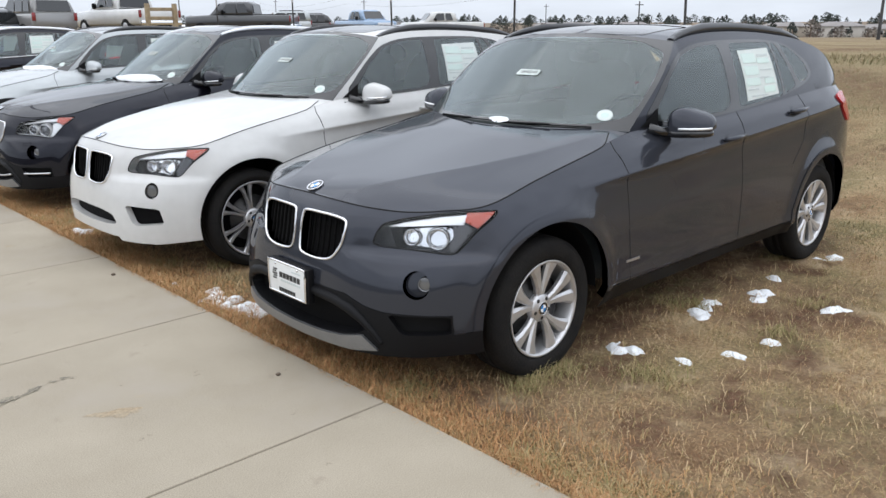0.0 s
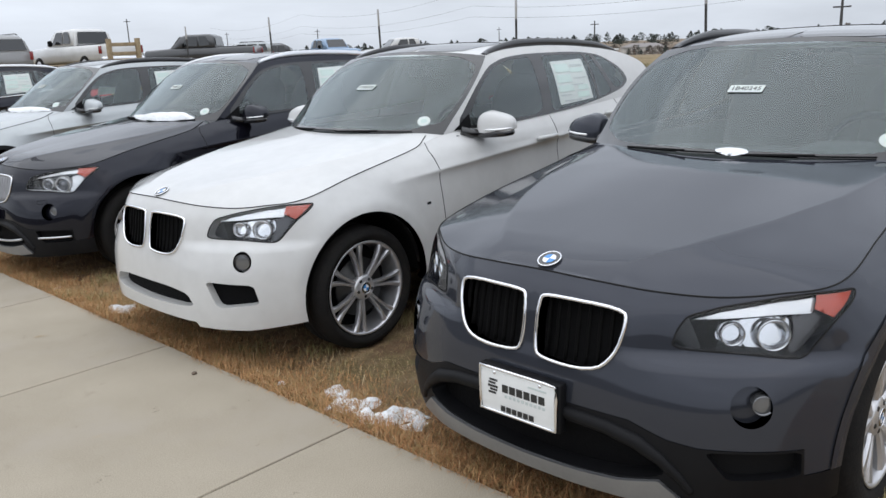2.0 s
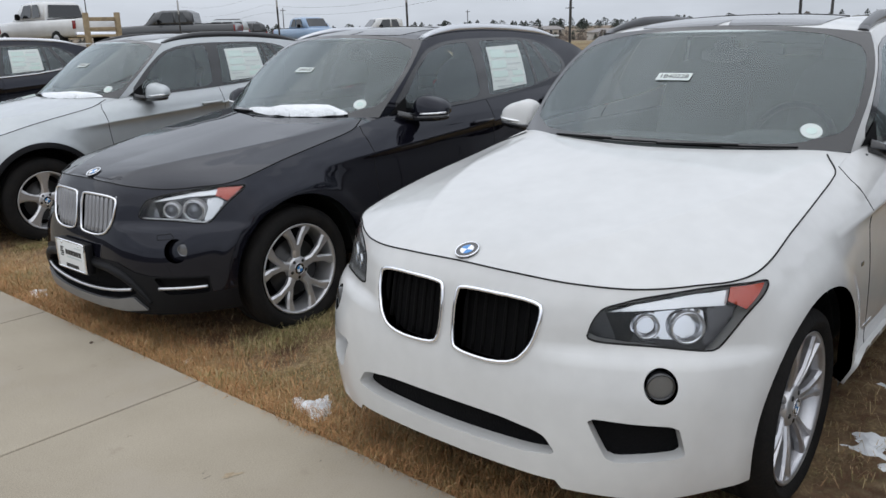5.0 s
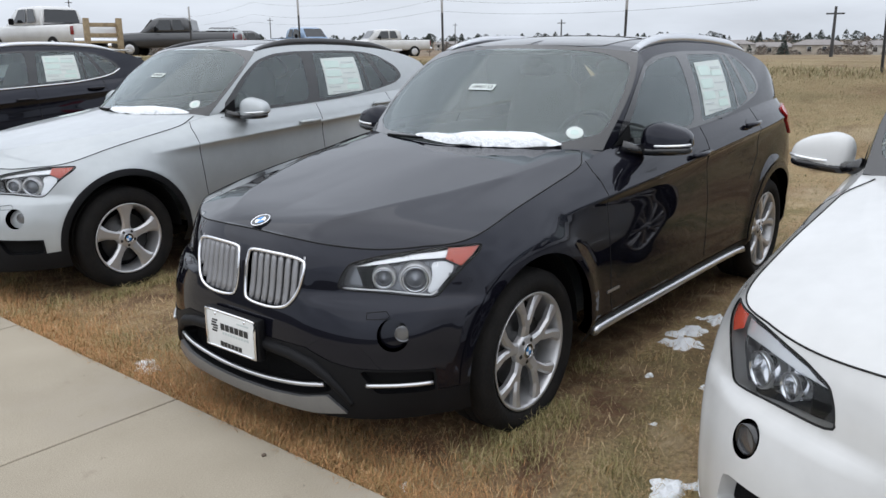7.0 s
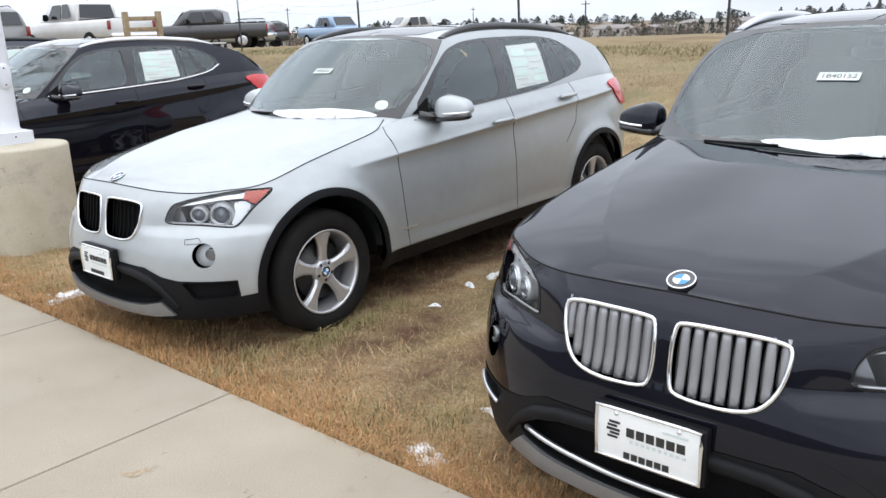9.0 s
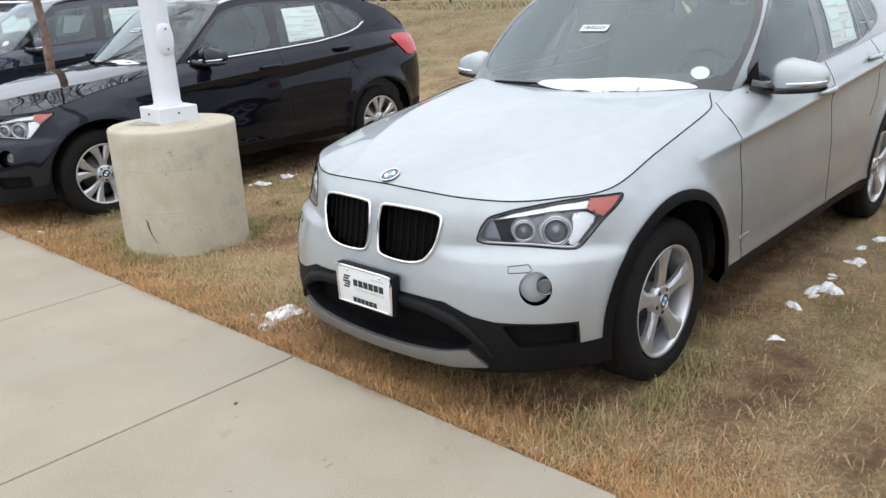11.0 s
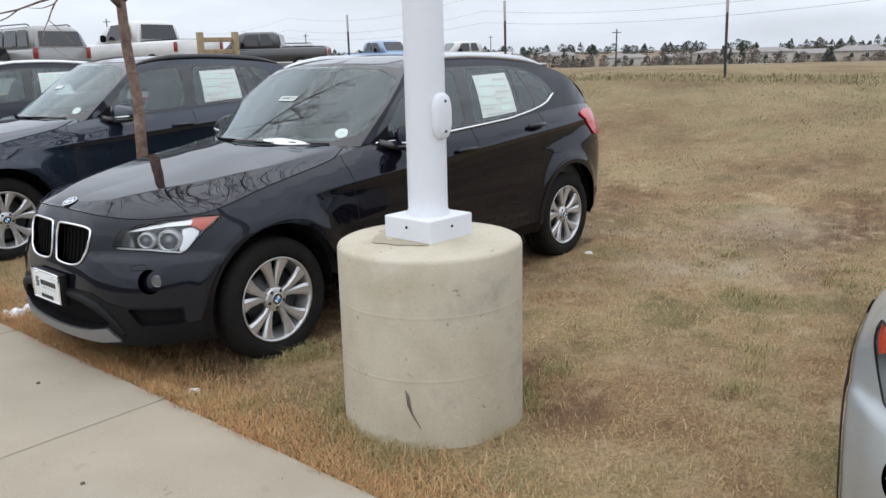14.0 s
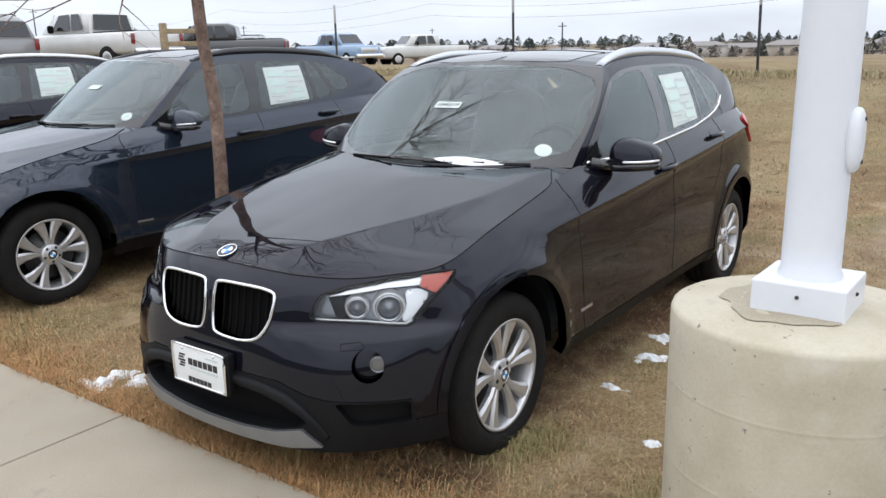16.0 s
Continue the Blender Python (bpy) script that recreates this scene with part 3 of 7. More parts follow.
def flank(s, z):
    """The bumpers, fenders and doors: s along the plan from the front's middle, z up."""
    s, z = np.broadcast_arrays(np.asarray(s, float), np.asarray(z, float))
    sign = np.where(s < 0, -1.0, 1.0)
    s = np.abs(s)
    over = np.clip(s - S_END, 0, None)
    s = np.minimum(s, S_END)
    u = station_of(s)
    p, e = spline(TABLE[:, :2], u), 1e-3
    tan = spline(TABLE[:, :2], np.minimum(u + e, len(STATIONS) - 1e-6)) - spline(TABLE[:, :2], u - e)
    tan /= np.linalg.norm(tan, axis=-1)[..., None] + 1e-12
    zb, zt = spline(TABLE[:, 2], u), spline(TABLE[:, 3], u)
    v = np.clip((z - zb) / (zt - zb), -0.2, 1.15)
    k = np.interp(v, KNOTS, np.arange(9.0))
    k = np.where(v > 1, 8 + (v - 1) / 0.08, np.where(v < 0, v / 0.12, k))
    kk = np.clip(k, -0.6, 8.6)
    D = TABLE[:, 4:]
    D = np.concatenate([2 * D[:, :1] - D[:, 1:2], D, 2 * D[:, -1:] - D[:, -2:-1]], 1)
    i = np.clip(np.floor(u).astype(int), 1, len(TABLE) - 3)
    rows = [np.array(sp_rows(D, np.clip(i + o, 0, len(TABLE) - 1), kk + 1)) for o in (-1, 0, 1, 2)]
    t = u - i
    a, b, c, d4 = rows
    d = 0.5 * (2 * b + (c - a) * t + (2 * a - 5 * b + 4 * c - d4) * t**2 + (3 * b - a - 3 * c + d4) * t**3)
    x = p[..., 0]
    # the crease that climbs along the doors, the sill's edge, the flared arches
    side = 1 / (1 + np.exp(-(x - 0.36) / 0.13)) / (1 + np.exp((x - 3.2) / 0.10))
    line = 0.872 + 0.068 * (x - 0.6)
    below = np.clip(line - z, 0, None)
    d = d + side * 0.030 * (1 - np.exp(-below / 0.035)) * np.exp(-((below / 0.30) ** 2)) - side * 0.006 * np.exp(-(((z - line) / 0.018) ** 2))
    d = d - side * 0.012 * np.exp(-(((z - 0.345) / 0.035) ** 2))
    front = 1 / (1 + np.exp(-(s - 0.36) / 0.03)) / (1 + np.exp((s - 1.02) / 0.04))
    d = d + front * 0.026 / (1 + np.exp(-(z - 0.630) / 0.007)) * np.clip((0.80 - z) / 0.16, 0, 1)
    for wx in WHEELS:
        r = np.hypot(x - wx, z - 0.34)
        d = d - (0.012 * np.exp(-(((r - 0.40) / 0.075) ** 2)) + 0.006 / (1 + np.exp(np.clip((r - 0.462) / 0.014, -40, 40)))) * (z > 0.1)
    nx, ny = tan[..., 1], -tan[..., 0]
    return np.stack([p[..., 0] + nx * d, sign * (p[..., 1] + ny * d) , z + 0 * d], -1) + np.stack([0 * d, -over, 0 * d], -1)


def sp_rows(D, i, k):
    n = D.shape[1]
    j = np.clip(np.floor(k).astype(int), 1, n - 3)
    t = k - j
    a, b, c, d = D[i, j - 1], D[i, j], D[i, j + 1], D[i, j + 2]
    return 0.5 * (2 * b + (c - a) * t + (2 * a - 5 * b + 4 * c - d) * t**2 + (3 * b - a - 3 * c + d) * t**3)


S_COWL = s_x(0.74)
RIM_S = np.linspace(0, S_COWL, 160)
RIM = flank(RIM_S, top_z(RIM_S) - 0.002)
RIM_X = np.maximum.accumulate(RIM[:, 0])
COWL_H = np.linspace(RIM[-1, 1], 0, 24)
COWL_X = lambda h: 0.47 + (RIM[-1, 0] - 0.47) * (h / RIM[-1, 1]) ** 2
MID_X = np.array([-0.70, -0.672, -0.61, -0.50, -0.30, 0.0, 0.30, 0.50, 0.75])
MID_Z = np.array([0.806, 0.832, 0.860, 0.884, 0.920, 0.968, 1.018, 1.046, 1.075])


def hood(x, h):
    x, h = np.broadcast_arrays(np.asarray(x, float), np.asarray(h, float))
    he = np.interp(x, RIM_X, RIM[:, 1])
    ze = np.interp(x, RIM_X, RIM[:, 2])
    zc = np.maximum(smooth_mid(x), ze)
    q = np.clip(np.abs(h) / np.maximum(he, 0.02), 0, 1.2)
    fade = 1 / (1 + np.exp(-(x + 0.58) / 0.04))
    hr = hood_ridge(x)
    dh = np.abs(h) - hr
    ridge = 0.015 * fade * np.exp(-np.sqrt(dh * dh + 2.5e-5) / np.where(dh > 0, 0.10, 0.16))
    return np.stack([x + 0 * h, h + 0 * x, zc - (zc - ze) * q**2.6 + ridge * np.clip(4.0 * (1 - q), 0, 1)], -1)


def hood_ridge(x):
    """How far out the hood's two ridges run."""
    return np.interp(x, [-0.65, -0.40, -0.10, 0.20, 0.55], [0.20, 0.36, 0.50, 0.60, 0.65])


def smooth_mid(x):
    w = np.interp(x, MID_X, MID_Z)
    return 0.5 * w + 0.25 * (np.interp(x - 0.04, MID_X, MID_Z) + np.interp(x + 0.04, MID_X, MID_Z))


BELT_S = np.linspace(s_x(0.70), s_x(3.40), 200)
BELT = flank(BELT_S, top_z(BELT_S))
ROOF_X = np.array([0.9, 1.24, 1.40, 1.62, 1.90, 2.20, 2.55, 2.75, 2.95, 3.10, 3.30])
ROOF_Z = np.array([1.30, 1.435, 1.464, 1.480, 1.484, 1.474, 1.445, 1.415, 1.362, 1.300, 1.20])


def roof_z(x):
    return sum(np.interp(x + d, ROOF_X, ROOF_Z) for d in (-0.06, 0, 0.06)) / 3


def cabin(x, z):
    """The side of the cabin above the belt."""
    x, z = np.broadcast_arrays(np.asarray(x, float), np.asarray(z, float))
    hb, zb = np.interp(x, BELT[:, 0], BELT[:, 1]), np.interp(x, BELT[:, 0], BELT[:, 2])
    q = np.clip((z - zb) / 0.40, 0, 1.3)
    lean = np.interp(x, [0.70, 1.24, 2.2, 3.1, 3.4], [0.115, 0.19, 0.20, 0.20, 0.19])
    return np.stack([x, hb - lean * (0.62 * q + 0.38 * q**2.2), z], -1)


def pillar(b):
    """The front edge of the cabin's side, from the cowl to the roof."""
    x = 0.735 + 0.505 * b
    return x, 1.040 + 0.395 * (1.12 * b - 0.12 * b * b)


def screen(a, b):
    """The windscreen: a across from -1 to 1, b up from 0 to 1."""
    a, b = np.broadcast_arrays(np.asarray(a, float), np.asarray(b, float))
    x, z = pillar(b)
    e = cabin(x, z)
    c = 1 - a * a
    return np.stack([e[..., 0] - (0.25 - 0.27 * b + 0.09 * b * b) * c + 0.0 * a, a * e[..., 1], z + (0.012 + 0.028 * b) * c], -1)


def roof(x, h):
    x, h = np.broadcast_arrays(np.asarray(x, float), np.asarray(h, float))
    z = roof_z(x)
    he = cabin(np.maximum(x, 1.2), z)[..., 1]
    q = np.clip(np.abs(h) / he, 0, 1.1)
    return np.stack([x + 0 * h, h, z + 0.040 * (1 - q**2.4)], -1)


def circle(cx, cy, r, n=40, a0=0.0, a1=2 * math.pi, ry=None):
    return np.array([(cx + r * math.cos(a), cy + (ry or r) * math.sin(a)) for a in np.linspace(a0, a1, n, endpoint=abs(a1 - a0) < 6)])


SH = lambda pts: [(s_h(h), z) for h, z in pts]
KIDNEY = chaikin([(0.024, 0.752), (0.024, 0.60), (0.05, 0.572), (0.235, 0.570), (0.30, 0.625), (0.328, 0.728), (0.312, 0.766), (0.05, 0.770)], 2, 0.25)
LAMP = chaikin([(0.465, 0.667), (0.482, 0.720), (0.512, 0.758), (0.62, 0.781), (0.78, 0.802), (0.95, 0.817), (1.09, 0.815), (1.082, 0.80), (0.985, 0.742), (0.892, 0.655), (0.86, 0.645), (0.69, 0.660)], 2, 0.16)
FOG = circle(0.70, 0.527, 0.058, 36)
FOG_M = circle(0.69, 0.566, 0.048, 36)
INTAKE = chaikin([(-0.32, 0.402), (0.32, 0.402), (0.42, 0.362), (0.478, 0.314), (0.42, 0.288), (0.22, 0.258), (0, 0.250), (-0.22, 0.258), (-0.42, 0.288), (-0.478, 0.314), (-0.42, 0.362)], 1, 0.2)
INTAKE_M = chaikin([(-0.36, 0.398), (-0.2, 0.416), (0.2, 0.416), (0.36, 0.398), (0.405, 0.340), (0.30, 0.326), (0, 0.318), (-0.30, 0.326), (-0.405, 0.340)], 2, 0.16)
VENT_M = chaikin([(0.482, 0.468), (0.74, 0.455), (0.765, 0.36), (0.55, 0.340)], 2, 0.1)
SKID = [(-0.455, 0.292), (-0.34, 0.268), (-0.20, 0.254), (0, 0.248), (0.20, 0.254), (0.34, 0.268), (0.455, 0.292), (0.528, 0.232), (0.40, 0.214), (0.2, 0.203), (0, 0.199), (-0.2, 0.203), (-0.40, 0.214), (-0.528, 0.232)]
ARCH = 0.392
# where the sheet metal is folded: along the doors, round the arches, across the bumper
CREASES = [[(s_x(x), 0.872 + 0.068 * (x - 0.6) + dz) for x in np.linspace(0.22, 3.05, 60)] for dz in (0.022, 0.008, 0.0, -0.010, -0.026, -0.05)]
CREASES += [[(s_x(w) + r * math.cos(a), 0.34 + r * math.sin(a)) for a in np.linspace(0.25, math.pi - 0.25, 40)] for w in WHEELS for r in (0.445, 0.462, 0.479)]
CREASES += [[(s, z) for s in np.linspace(0.36, 1.0, 24)] for z in (0.621, 0.630, 0.639)]


# ---- wheels: the axle along y, the outer face towards -y ----
def spoke(stations, depth=0.028):
    """A spoke from (radius, angle in degrees, half width, y) rows: a ridge-backed bar."""
    V, F = [], []
    for r, a, w, y in stations:
        a = radians(a)
        c, s = math.cos(a), math.sin(a)
        for dw, dy in ((-1.0, 0.010), (-0.55, 0.0), (0.55, 0.0), (1.0, 0.010), (0.9, depth), (-0.9, depth)):
            V.append((r * c - dw * w * s, y + dy, r * s + dw * w * c))
    n = len(stations)
    for i in range(n - 1):
        for j in range(6):
            F.append((i * 6 + j, i * 6 + (j + 1) % 6, (i + 1) * 6 + (j + 1) % 6, (i + 1) * 6 + j))
    F += [tuple(range(6)), tuple(range((n - 1) * 6, n * 6))]
    return np.array(V), F


def roundel(c, u, v, n, r):
    """A badge: a dark ring, a bright rim and four quarters of white and blue, as four meshes' data."""
    c, u, v, n = (np.asarray(k, float) for k in (c, u, v, n))
    disc = lambda r0, r1, z, a0=0.0, a1=2 * math.pi, m=32: (
        np.array([c + n * z + rr * (math.cos(a) * u + math.sin(a) * v) for rr in (r0, r1) for a in np.linspace(a0, a1, m)]),
        [(i, i + 1, m + i + 1, m + i) for i in range(m - 1)])
    rim = tube([c + n * 0.004 + r * (math.cos(a) * u + math.sin(a) * v) for a in np.linspace(0, 2 * math.pi, 32, endpoint=False)], r * 0.07, 6, True)
    q = math.pi / 2
    side = (np.array([c + n * z + r * (math.cos(a) * u + math.sin(a) * v) for z in (-0.006, 0.004) for a in np.linspace(0, 2 * math.pi, 32)]), [(i, i + 1, 33 + i, 32 + i) for i in range(31)])
    return (join(disc(r * 0.6, r, 0.004), side), rim, join(disc(0.0, r * 0.6, 0.005, 0, q, 9), disc(0.0, r * 0.6, 0.005, 2 * q, 3 * q, 9)), join(disc(0.0, r * 0.6, 0.005, q, 2 * q, 9), disc(0.0, r * 0.6, 0.005, 3 * q, 4 * q, 9)))


def badge(parent, c, u, v, n, r, name="badge"):
    ring, rim, white, blue = roundel(c, u, v, n, r)
    b = part(name, ring, M["badge_black"], parent, "round dark badge with blue and white quarters")
    part("badge_rim", rim, M["chrome"], b)
    part("white_quarters", white, M["plastic_white"], b)
    part("blue_quarters", blue, M["badge_blue"], b)
    return b


CACHE = {}


def kept(key, make):
    if key not in CACHE:
        d = make()
        CACHE[key] = d if isinstance(d, bpy.types.Mesh) else mesh_from(key[-1], d)
    return CACHE[key]


def add_wheel(car, kind, x, y, face):
    """One wheel under its car. face: -1 shows its outer face towards -y."""
    R, W, lipr = (0.326, 0.112, 0.224) if kind in ("vee", "star") else (0.325, 0.118, 0.249) if kind == "fan" else (0.332, 0.118, 0.241)
    hub = bpy.data.objects.new("wheel", kept((kind, "tyre"), lambda: lathe([(lipr - 0.012, -0.085), (lipr + 0.004, -0.098), (lipr + 0.012, -0.106), (lipr + 0.035, -W - 0.003), (R - 0.035, -W), (R - 0.014, -W + 0.010), (R - 0.004, -W + 0.026), (R, -0.06), (R, -0.028), (R - 0.007, -0.026), (R - 0.007, -0.016), (R, -0.014), (R, 0.014), (R - 0.007, 0.016), (R - 0.007, 0.026), (R, 0.028), (R, 0.06), (R - 0.004, W - 0.026), (R - 0.02, W - 0.006), (R - 0.05, W), (lipr, 0.098)], 72)))
    scene.collection.objects.link(hub)
    hub.parent = car
    hub.matrix_basis = pose(x, y, 0.326, 0, 0, 0 if face < 0 else 180)
    hub.name = "wheel"
    hub.data.materials.append(M["tyre"]) if not hub.data.materials else None
    tagged(hub, "black rubber tyre on an alloy rim")
    alloy = M["alloy_grey" if kind == "fan" else "alloy"]
    rim = part("rim", kept((kind, "rim"), lambda: lathe([(lipr - 0.002, -0.100), (lipr + 0.002, -0.104), (lipr - 0.004, -0.106), (lipr - 0.012, -0.100), (lipr - 0.016, -0.086), (lipr - 0.026, -0.05), (lipr - 0.030, 0.06), (lipr - 0.01, 0.09)], 64)), alloy, hub, "cast alloy rim")
    if kind == "vee":
        rows = [[(0.045, a + q * 8, 0.014, -0.078), (0.10, a + q * 9.5, 0.0165, -0.086), (0.16, a + q * 13, 0.026, -0.092), (lipr - 0.008, a + q * 16.5, 0.040, -0.098)] for a in range(18, 378, 72) for q in (-1, 1)]
    elif kind == "fan":
        rows = [[(0.05, a + q * 7, 0.0095, -0.074), (0.13, a + q * 5.4, 0.0095, -0.090), (0.19, a + q * 6.4, 0.011, -0.096), (lipr - 0.010, a + q * 8.6, 0.016, -0.100)] for a in np.arange(0, 360, 360 / 7) for q in (-1, 1)]
    elif kind == "fork":
        rows = [[(0.045, a, 0.028, -0.080), (0.10, a, 0.025, -0.088), (0.13, a, 0.027, -0.091)] for a in range(18, 378, 72)]
        rows += [[(0.105, a + q * 4, 0.017, -0.089), (0.17, a + q * 11, 0.019, -0.094), (lipr - 0.010, a + q * 18, 0.030, -0.099)] for a in range(18, 378, 72) for q in (-1, 1)]
    else:
        rows = [[(0.04, a, 0.036, -0.080), (0.09, a, 0.026, -0.088), (0.14, a, 0.030, -0.092), (0.18, a, 0.044, -0.096), (lipr - 0.010, a, 0.066, -0.099)] for a in range(18, 378, 72)]
    for i, r in enumerate(rows):
        part("spoke", kept((kind, i, "spoke"), lambda r=r: mesh_from("spoke", spoke(r), False)), alloy, rim)
    part("hub", kept(("hub",), lambda: lathe([(0.068, -0.05), (0.066, -0.078), (0.056, -0.086), (0.040, -0.088), (0.036, -0.090), (0.0005, -0.092)], 28)), M["alloy"], rim)
    part("brake_disc", kept(("disc",), lambda: lathe([(0.155, -0.03), (0.155, -0.04), (0.09, -0.04), (0.085, -0.055), (0.0005, -0.055)], 40)), M["dark_metal"], rim)
    part("wheel_backing", kept(("backing",), lambda: lathe([(0.22, 0.02), (0.0005, 0.02)], 32)), M["black_matte"], rim)
    for k in range(5):
        a = radians(54 + 72 * k)
        part("wheel_bolt", kept(("bolt",), lambda: lathe([(0.011, -0.07), (0.011, -0.086), (0.006, -0.090), (0.0005, -0.088)], 8)), M["dark_metal"], rim).location = (0.046 * math.cos(a), 0, 0.046 * math.sin(a))
    key = ("cap", "cap")
    if key not in CACHE:
        CACHE[key] = [mesh_from(n, d) for n, d in zip(("hub_cap", "cap_rim", "cap_white", "cap_blue"), roundel((0, -0.089, 0), (1, 0, 0), (0, 0, 1), (0, -1, 0), 0.030))]
    for me, m in zip(CACHE[key], ("badge_black", "chrome", "plastic_white", "badge_blue")):
        part(me.name.split(".")[0], me, M[m], rim)
    return hub


# ---- the whole car ----
def bar(p, u, v, n, w, h, t=0.002):
    """A thin raised bar about p: w along u, h along v."""
    p, u, v, n = (np.asarray(k, float) for k in (p, u, v, n))
    V = [p + sx * w / 2 * u + sy * h / 2 * v + sz * n for sz in (0, t) for sx, sy in ((-1, -1), (1, -1), (1, 1), (-1, 1))]
    return np.array(V), [(0, 1, 2, 3), (7, 6, 5, 4), (0, 4, 5, 1), (1, 5, 6, 2), (2, 6, 7, 3), (3, 7, 4, 0)]


def words_at(rows):
    """The plate's bars, fitted to its card."""
    return [(nm, y * 0.94, 0.447 + (z - 0.4375) * 0.90, w * 0.94, h * 0.92, m) for nm, y, z, w, h, m in rows]


def add_letters(parent, words, size, m, material, name="stock_number"):
    cu = bpy.data.curves.new(name, "FONT")
    cu.body, cu.size, cu.align_x, cu.align_y, cu.extrude = words, size, "CENTER", "CENTER", 0.0004
    tmp = bpy.data.objects.new(name, cu)
    scene.collection.objects.link(tmp)
    me = bpy.data.meshes.new_from_object(tmp.evaluated_get(bpy.context.evaluated_depsgraph_get()))
    bpy.data.objects.remove(tmp)
    me.materials.clear()
    ob = part(name, me, material, parent)
    ob.matrix_basis = m
    return ob


def frame_on(fn, u, v, flip=False, su=1.0):
    """A place on a surface, with its ways along u and v and its normal, for half y > 0 or, with su -1, mirrored."""
    V, N = surface(fn, np.array([[u, v]]), flip)
    e = 0.01
    du = fn(np.array([u + e]), np.array([v]))[0] - fn(np.array([u - e]), np.array([v]))[0]
    du /= np.linalg.norm(du)
    n = N[0]
    dv = np.cross(n, du)
    f = np.array((1, su, 1))
    return V[0] * f, du * f, dv * f, n * f


def build_car(label, paint, style, wheel, at, turn=0.0, lamp="halogen", trim="black", rails="rail_black", number="", plate=True, sheet_tilt=0.0):
    """A compact estate on tall wheels; style: base, sport or cross. Its origin is the ground under the front axle's middle."""
    LIFT[0] = 0.030
    car = tagged(new("estate_car"), label, "car", "cars parked in a row")
    car.matrix_basis = pose(at[0], at[1], at[2], 0, 0, turn)
    P = M[paint]
    sport = style == "sport"
    clad = M["cladding"] if not sport else P
    base = 0.205
    sill = s_x(0.42), s_x(2.35)
    if sport:
        low = [(0, 0.255), (0.40, 0.255), (0.418, 0.230), (0.70, 0.224), (0.96, 0.245), (s_x(0), 0.25), (sill[0], 0.25), (sill[1], 0.26), (s_x(3.0), 0.30), (S_END, 0.33)]
    else:
        low = [(0, 0.462), (0.36, 0.457), (0.47, 0.418), (0.556, 0.404), (0.852, 0.400), (0.860, 0.316), (0.98, 0.330), (s_x(0), 0.33), (sill[0], 0.335), (sill[1], 0.35), (s_x(3.0), 0.38), (s_x(3.2), 0.46), (S_END, 0.47)]
    tops = [(s, float(top_z(np.array([s]))[0])) for s in np.linspace(S_END, 0, 140)]
    arch = [circle(s_x(w), 0.34, ARCH + (0.0 if sport else 0.038), 56) for w in WHEELS]
    fogr = FOG_M if sport else FOG
    holes = [KIDNEY, LAMP, fogr] + arch + ([VENT_M] if sport else [])
    if sport:
        holes.append(halved(INTAKE_M))
    key = (style,)
    rims = [("grille_recess", lip(flank, KIDNEY, 0.05)), ("headlight_recess", lip(flank, LAMP, 0.07)), ("fog_light_recess", lip(flank, fogr, 0.05))] + [("arch_flange", lip(flank, a, 0.05, above=0.27)) for a in arch] + ([("vent_recess", lip(flank, VENT_M, 0.05))] if sport else [])
    part("body_shell", kept(key + ("body_shell",), lambda: both(sheet(flank, low + tops, holes, 0.030, lines=CREASES))), P, car, "painted sheet-metal body")
    for i, (nm, r) in enumerate(rims):
        [part(nm, kept(key + (q, i, nm), lambda: r if q > 0 else mirrored(r)), P, car) for q in (1, -1)]
    if sport:
        part("intake_edge", kept(key + ("intake_edge",), lambda: lip(flank, INTAKE_M, 0.05)), P, car)
    # hood
    rim = RIM[:, :2]
    hull = np.concatenate([rim, [(COWL_X(h), h) for h in COWL_H[1:]]])
    part("hood", kept(("hood",), lambda: both(sheet(hood, hull, (), 0.036, 0.001, lines=[[(x, float(hood_ridge(x)) + d) for x in np.linspace(-0.56, 0.50, 40)] for d in (-0.014, 0.0, 0.014)]))), P, car, "long ridged hood")
    k = int(np.argmax(RIM[:, 0] > 0.49))
    turnin = np.array([(x, RIM[k, 1] - w) for x, w in ((0.515, 0.003), (0.535, 0.009), (0.558, 0.020), (0.585, 0.036), (0.615, 0.054), (0.65, 0.072))])
    line = np.concatenate([RIM[: k + 1], hood(turnin[:, 0], turnin[:, 1]) + (0, 0, 0.0015)])
    seam = np.concatenate([line[::-1] * (1, -1, 1), line[1:]]) + (0, 0, 0.001)
    part("hood_seam", kept(("seam",), lambda: tube(seam, 0.0028, 5)), M["gap"], car)
    # door seams
    def cut(pts, q):
        d = bead(flank, pts, 0.0030, -0.0012, False, 0.03)
        return d if q > 0 else mirrored(d)
    zt = lambda x: float(top_z(np.array([s_x(x)]))[0])
    for nm, pts in (("front_door_seam", [(s_x(0.61), 0.34), (s_x(0.575), 0.60), (s_x(0.555), 0.85), (s_x(0.552), 0.97), (s_x(0.575), zt(0.575))]), ("middle_door_seam", [(s_x(1.69), 0.35), (s_x(1.675), 0.7), (s_x(1.65), zt(1.65))]), ("rear_door_seam", [(s_x(2.30), 0.72), (s_x(2.44), 0.86), (s_x(2.47), 1.0), (s_x(2.45), zt(2.45))])):
        [part(nm, kept((q, nm), lambda: cut(pts, q)), M["gap"], car) for q in (1, -1)]
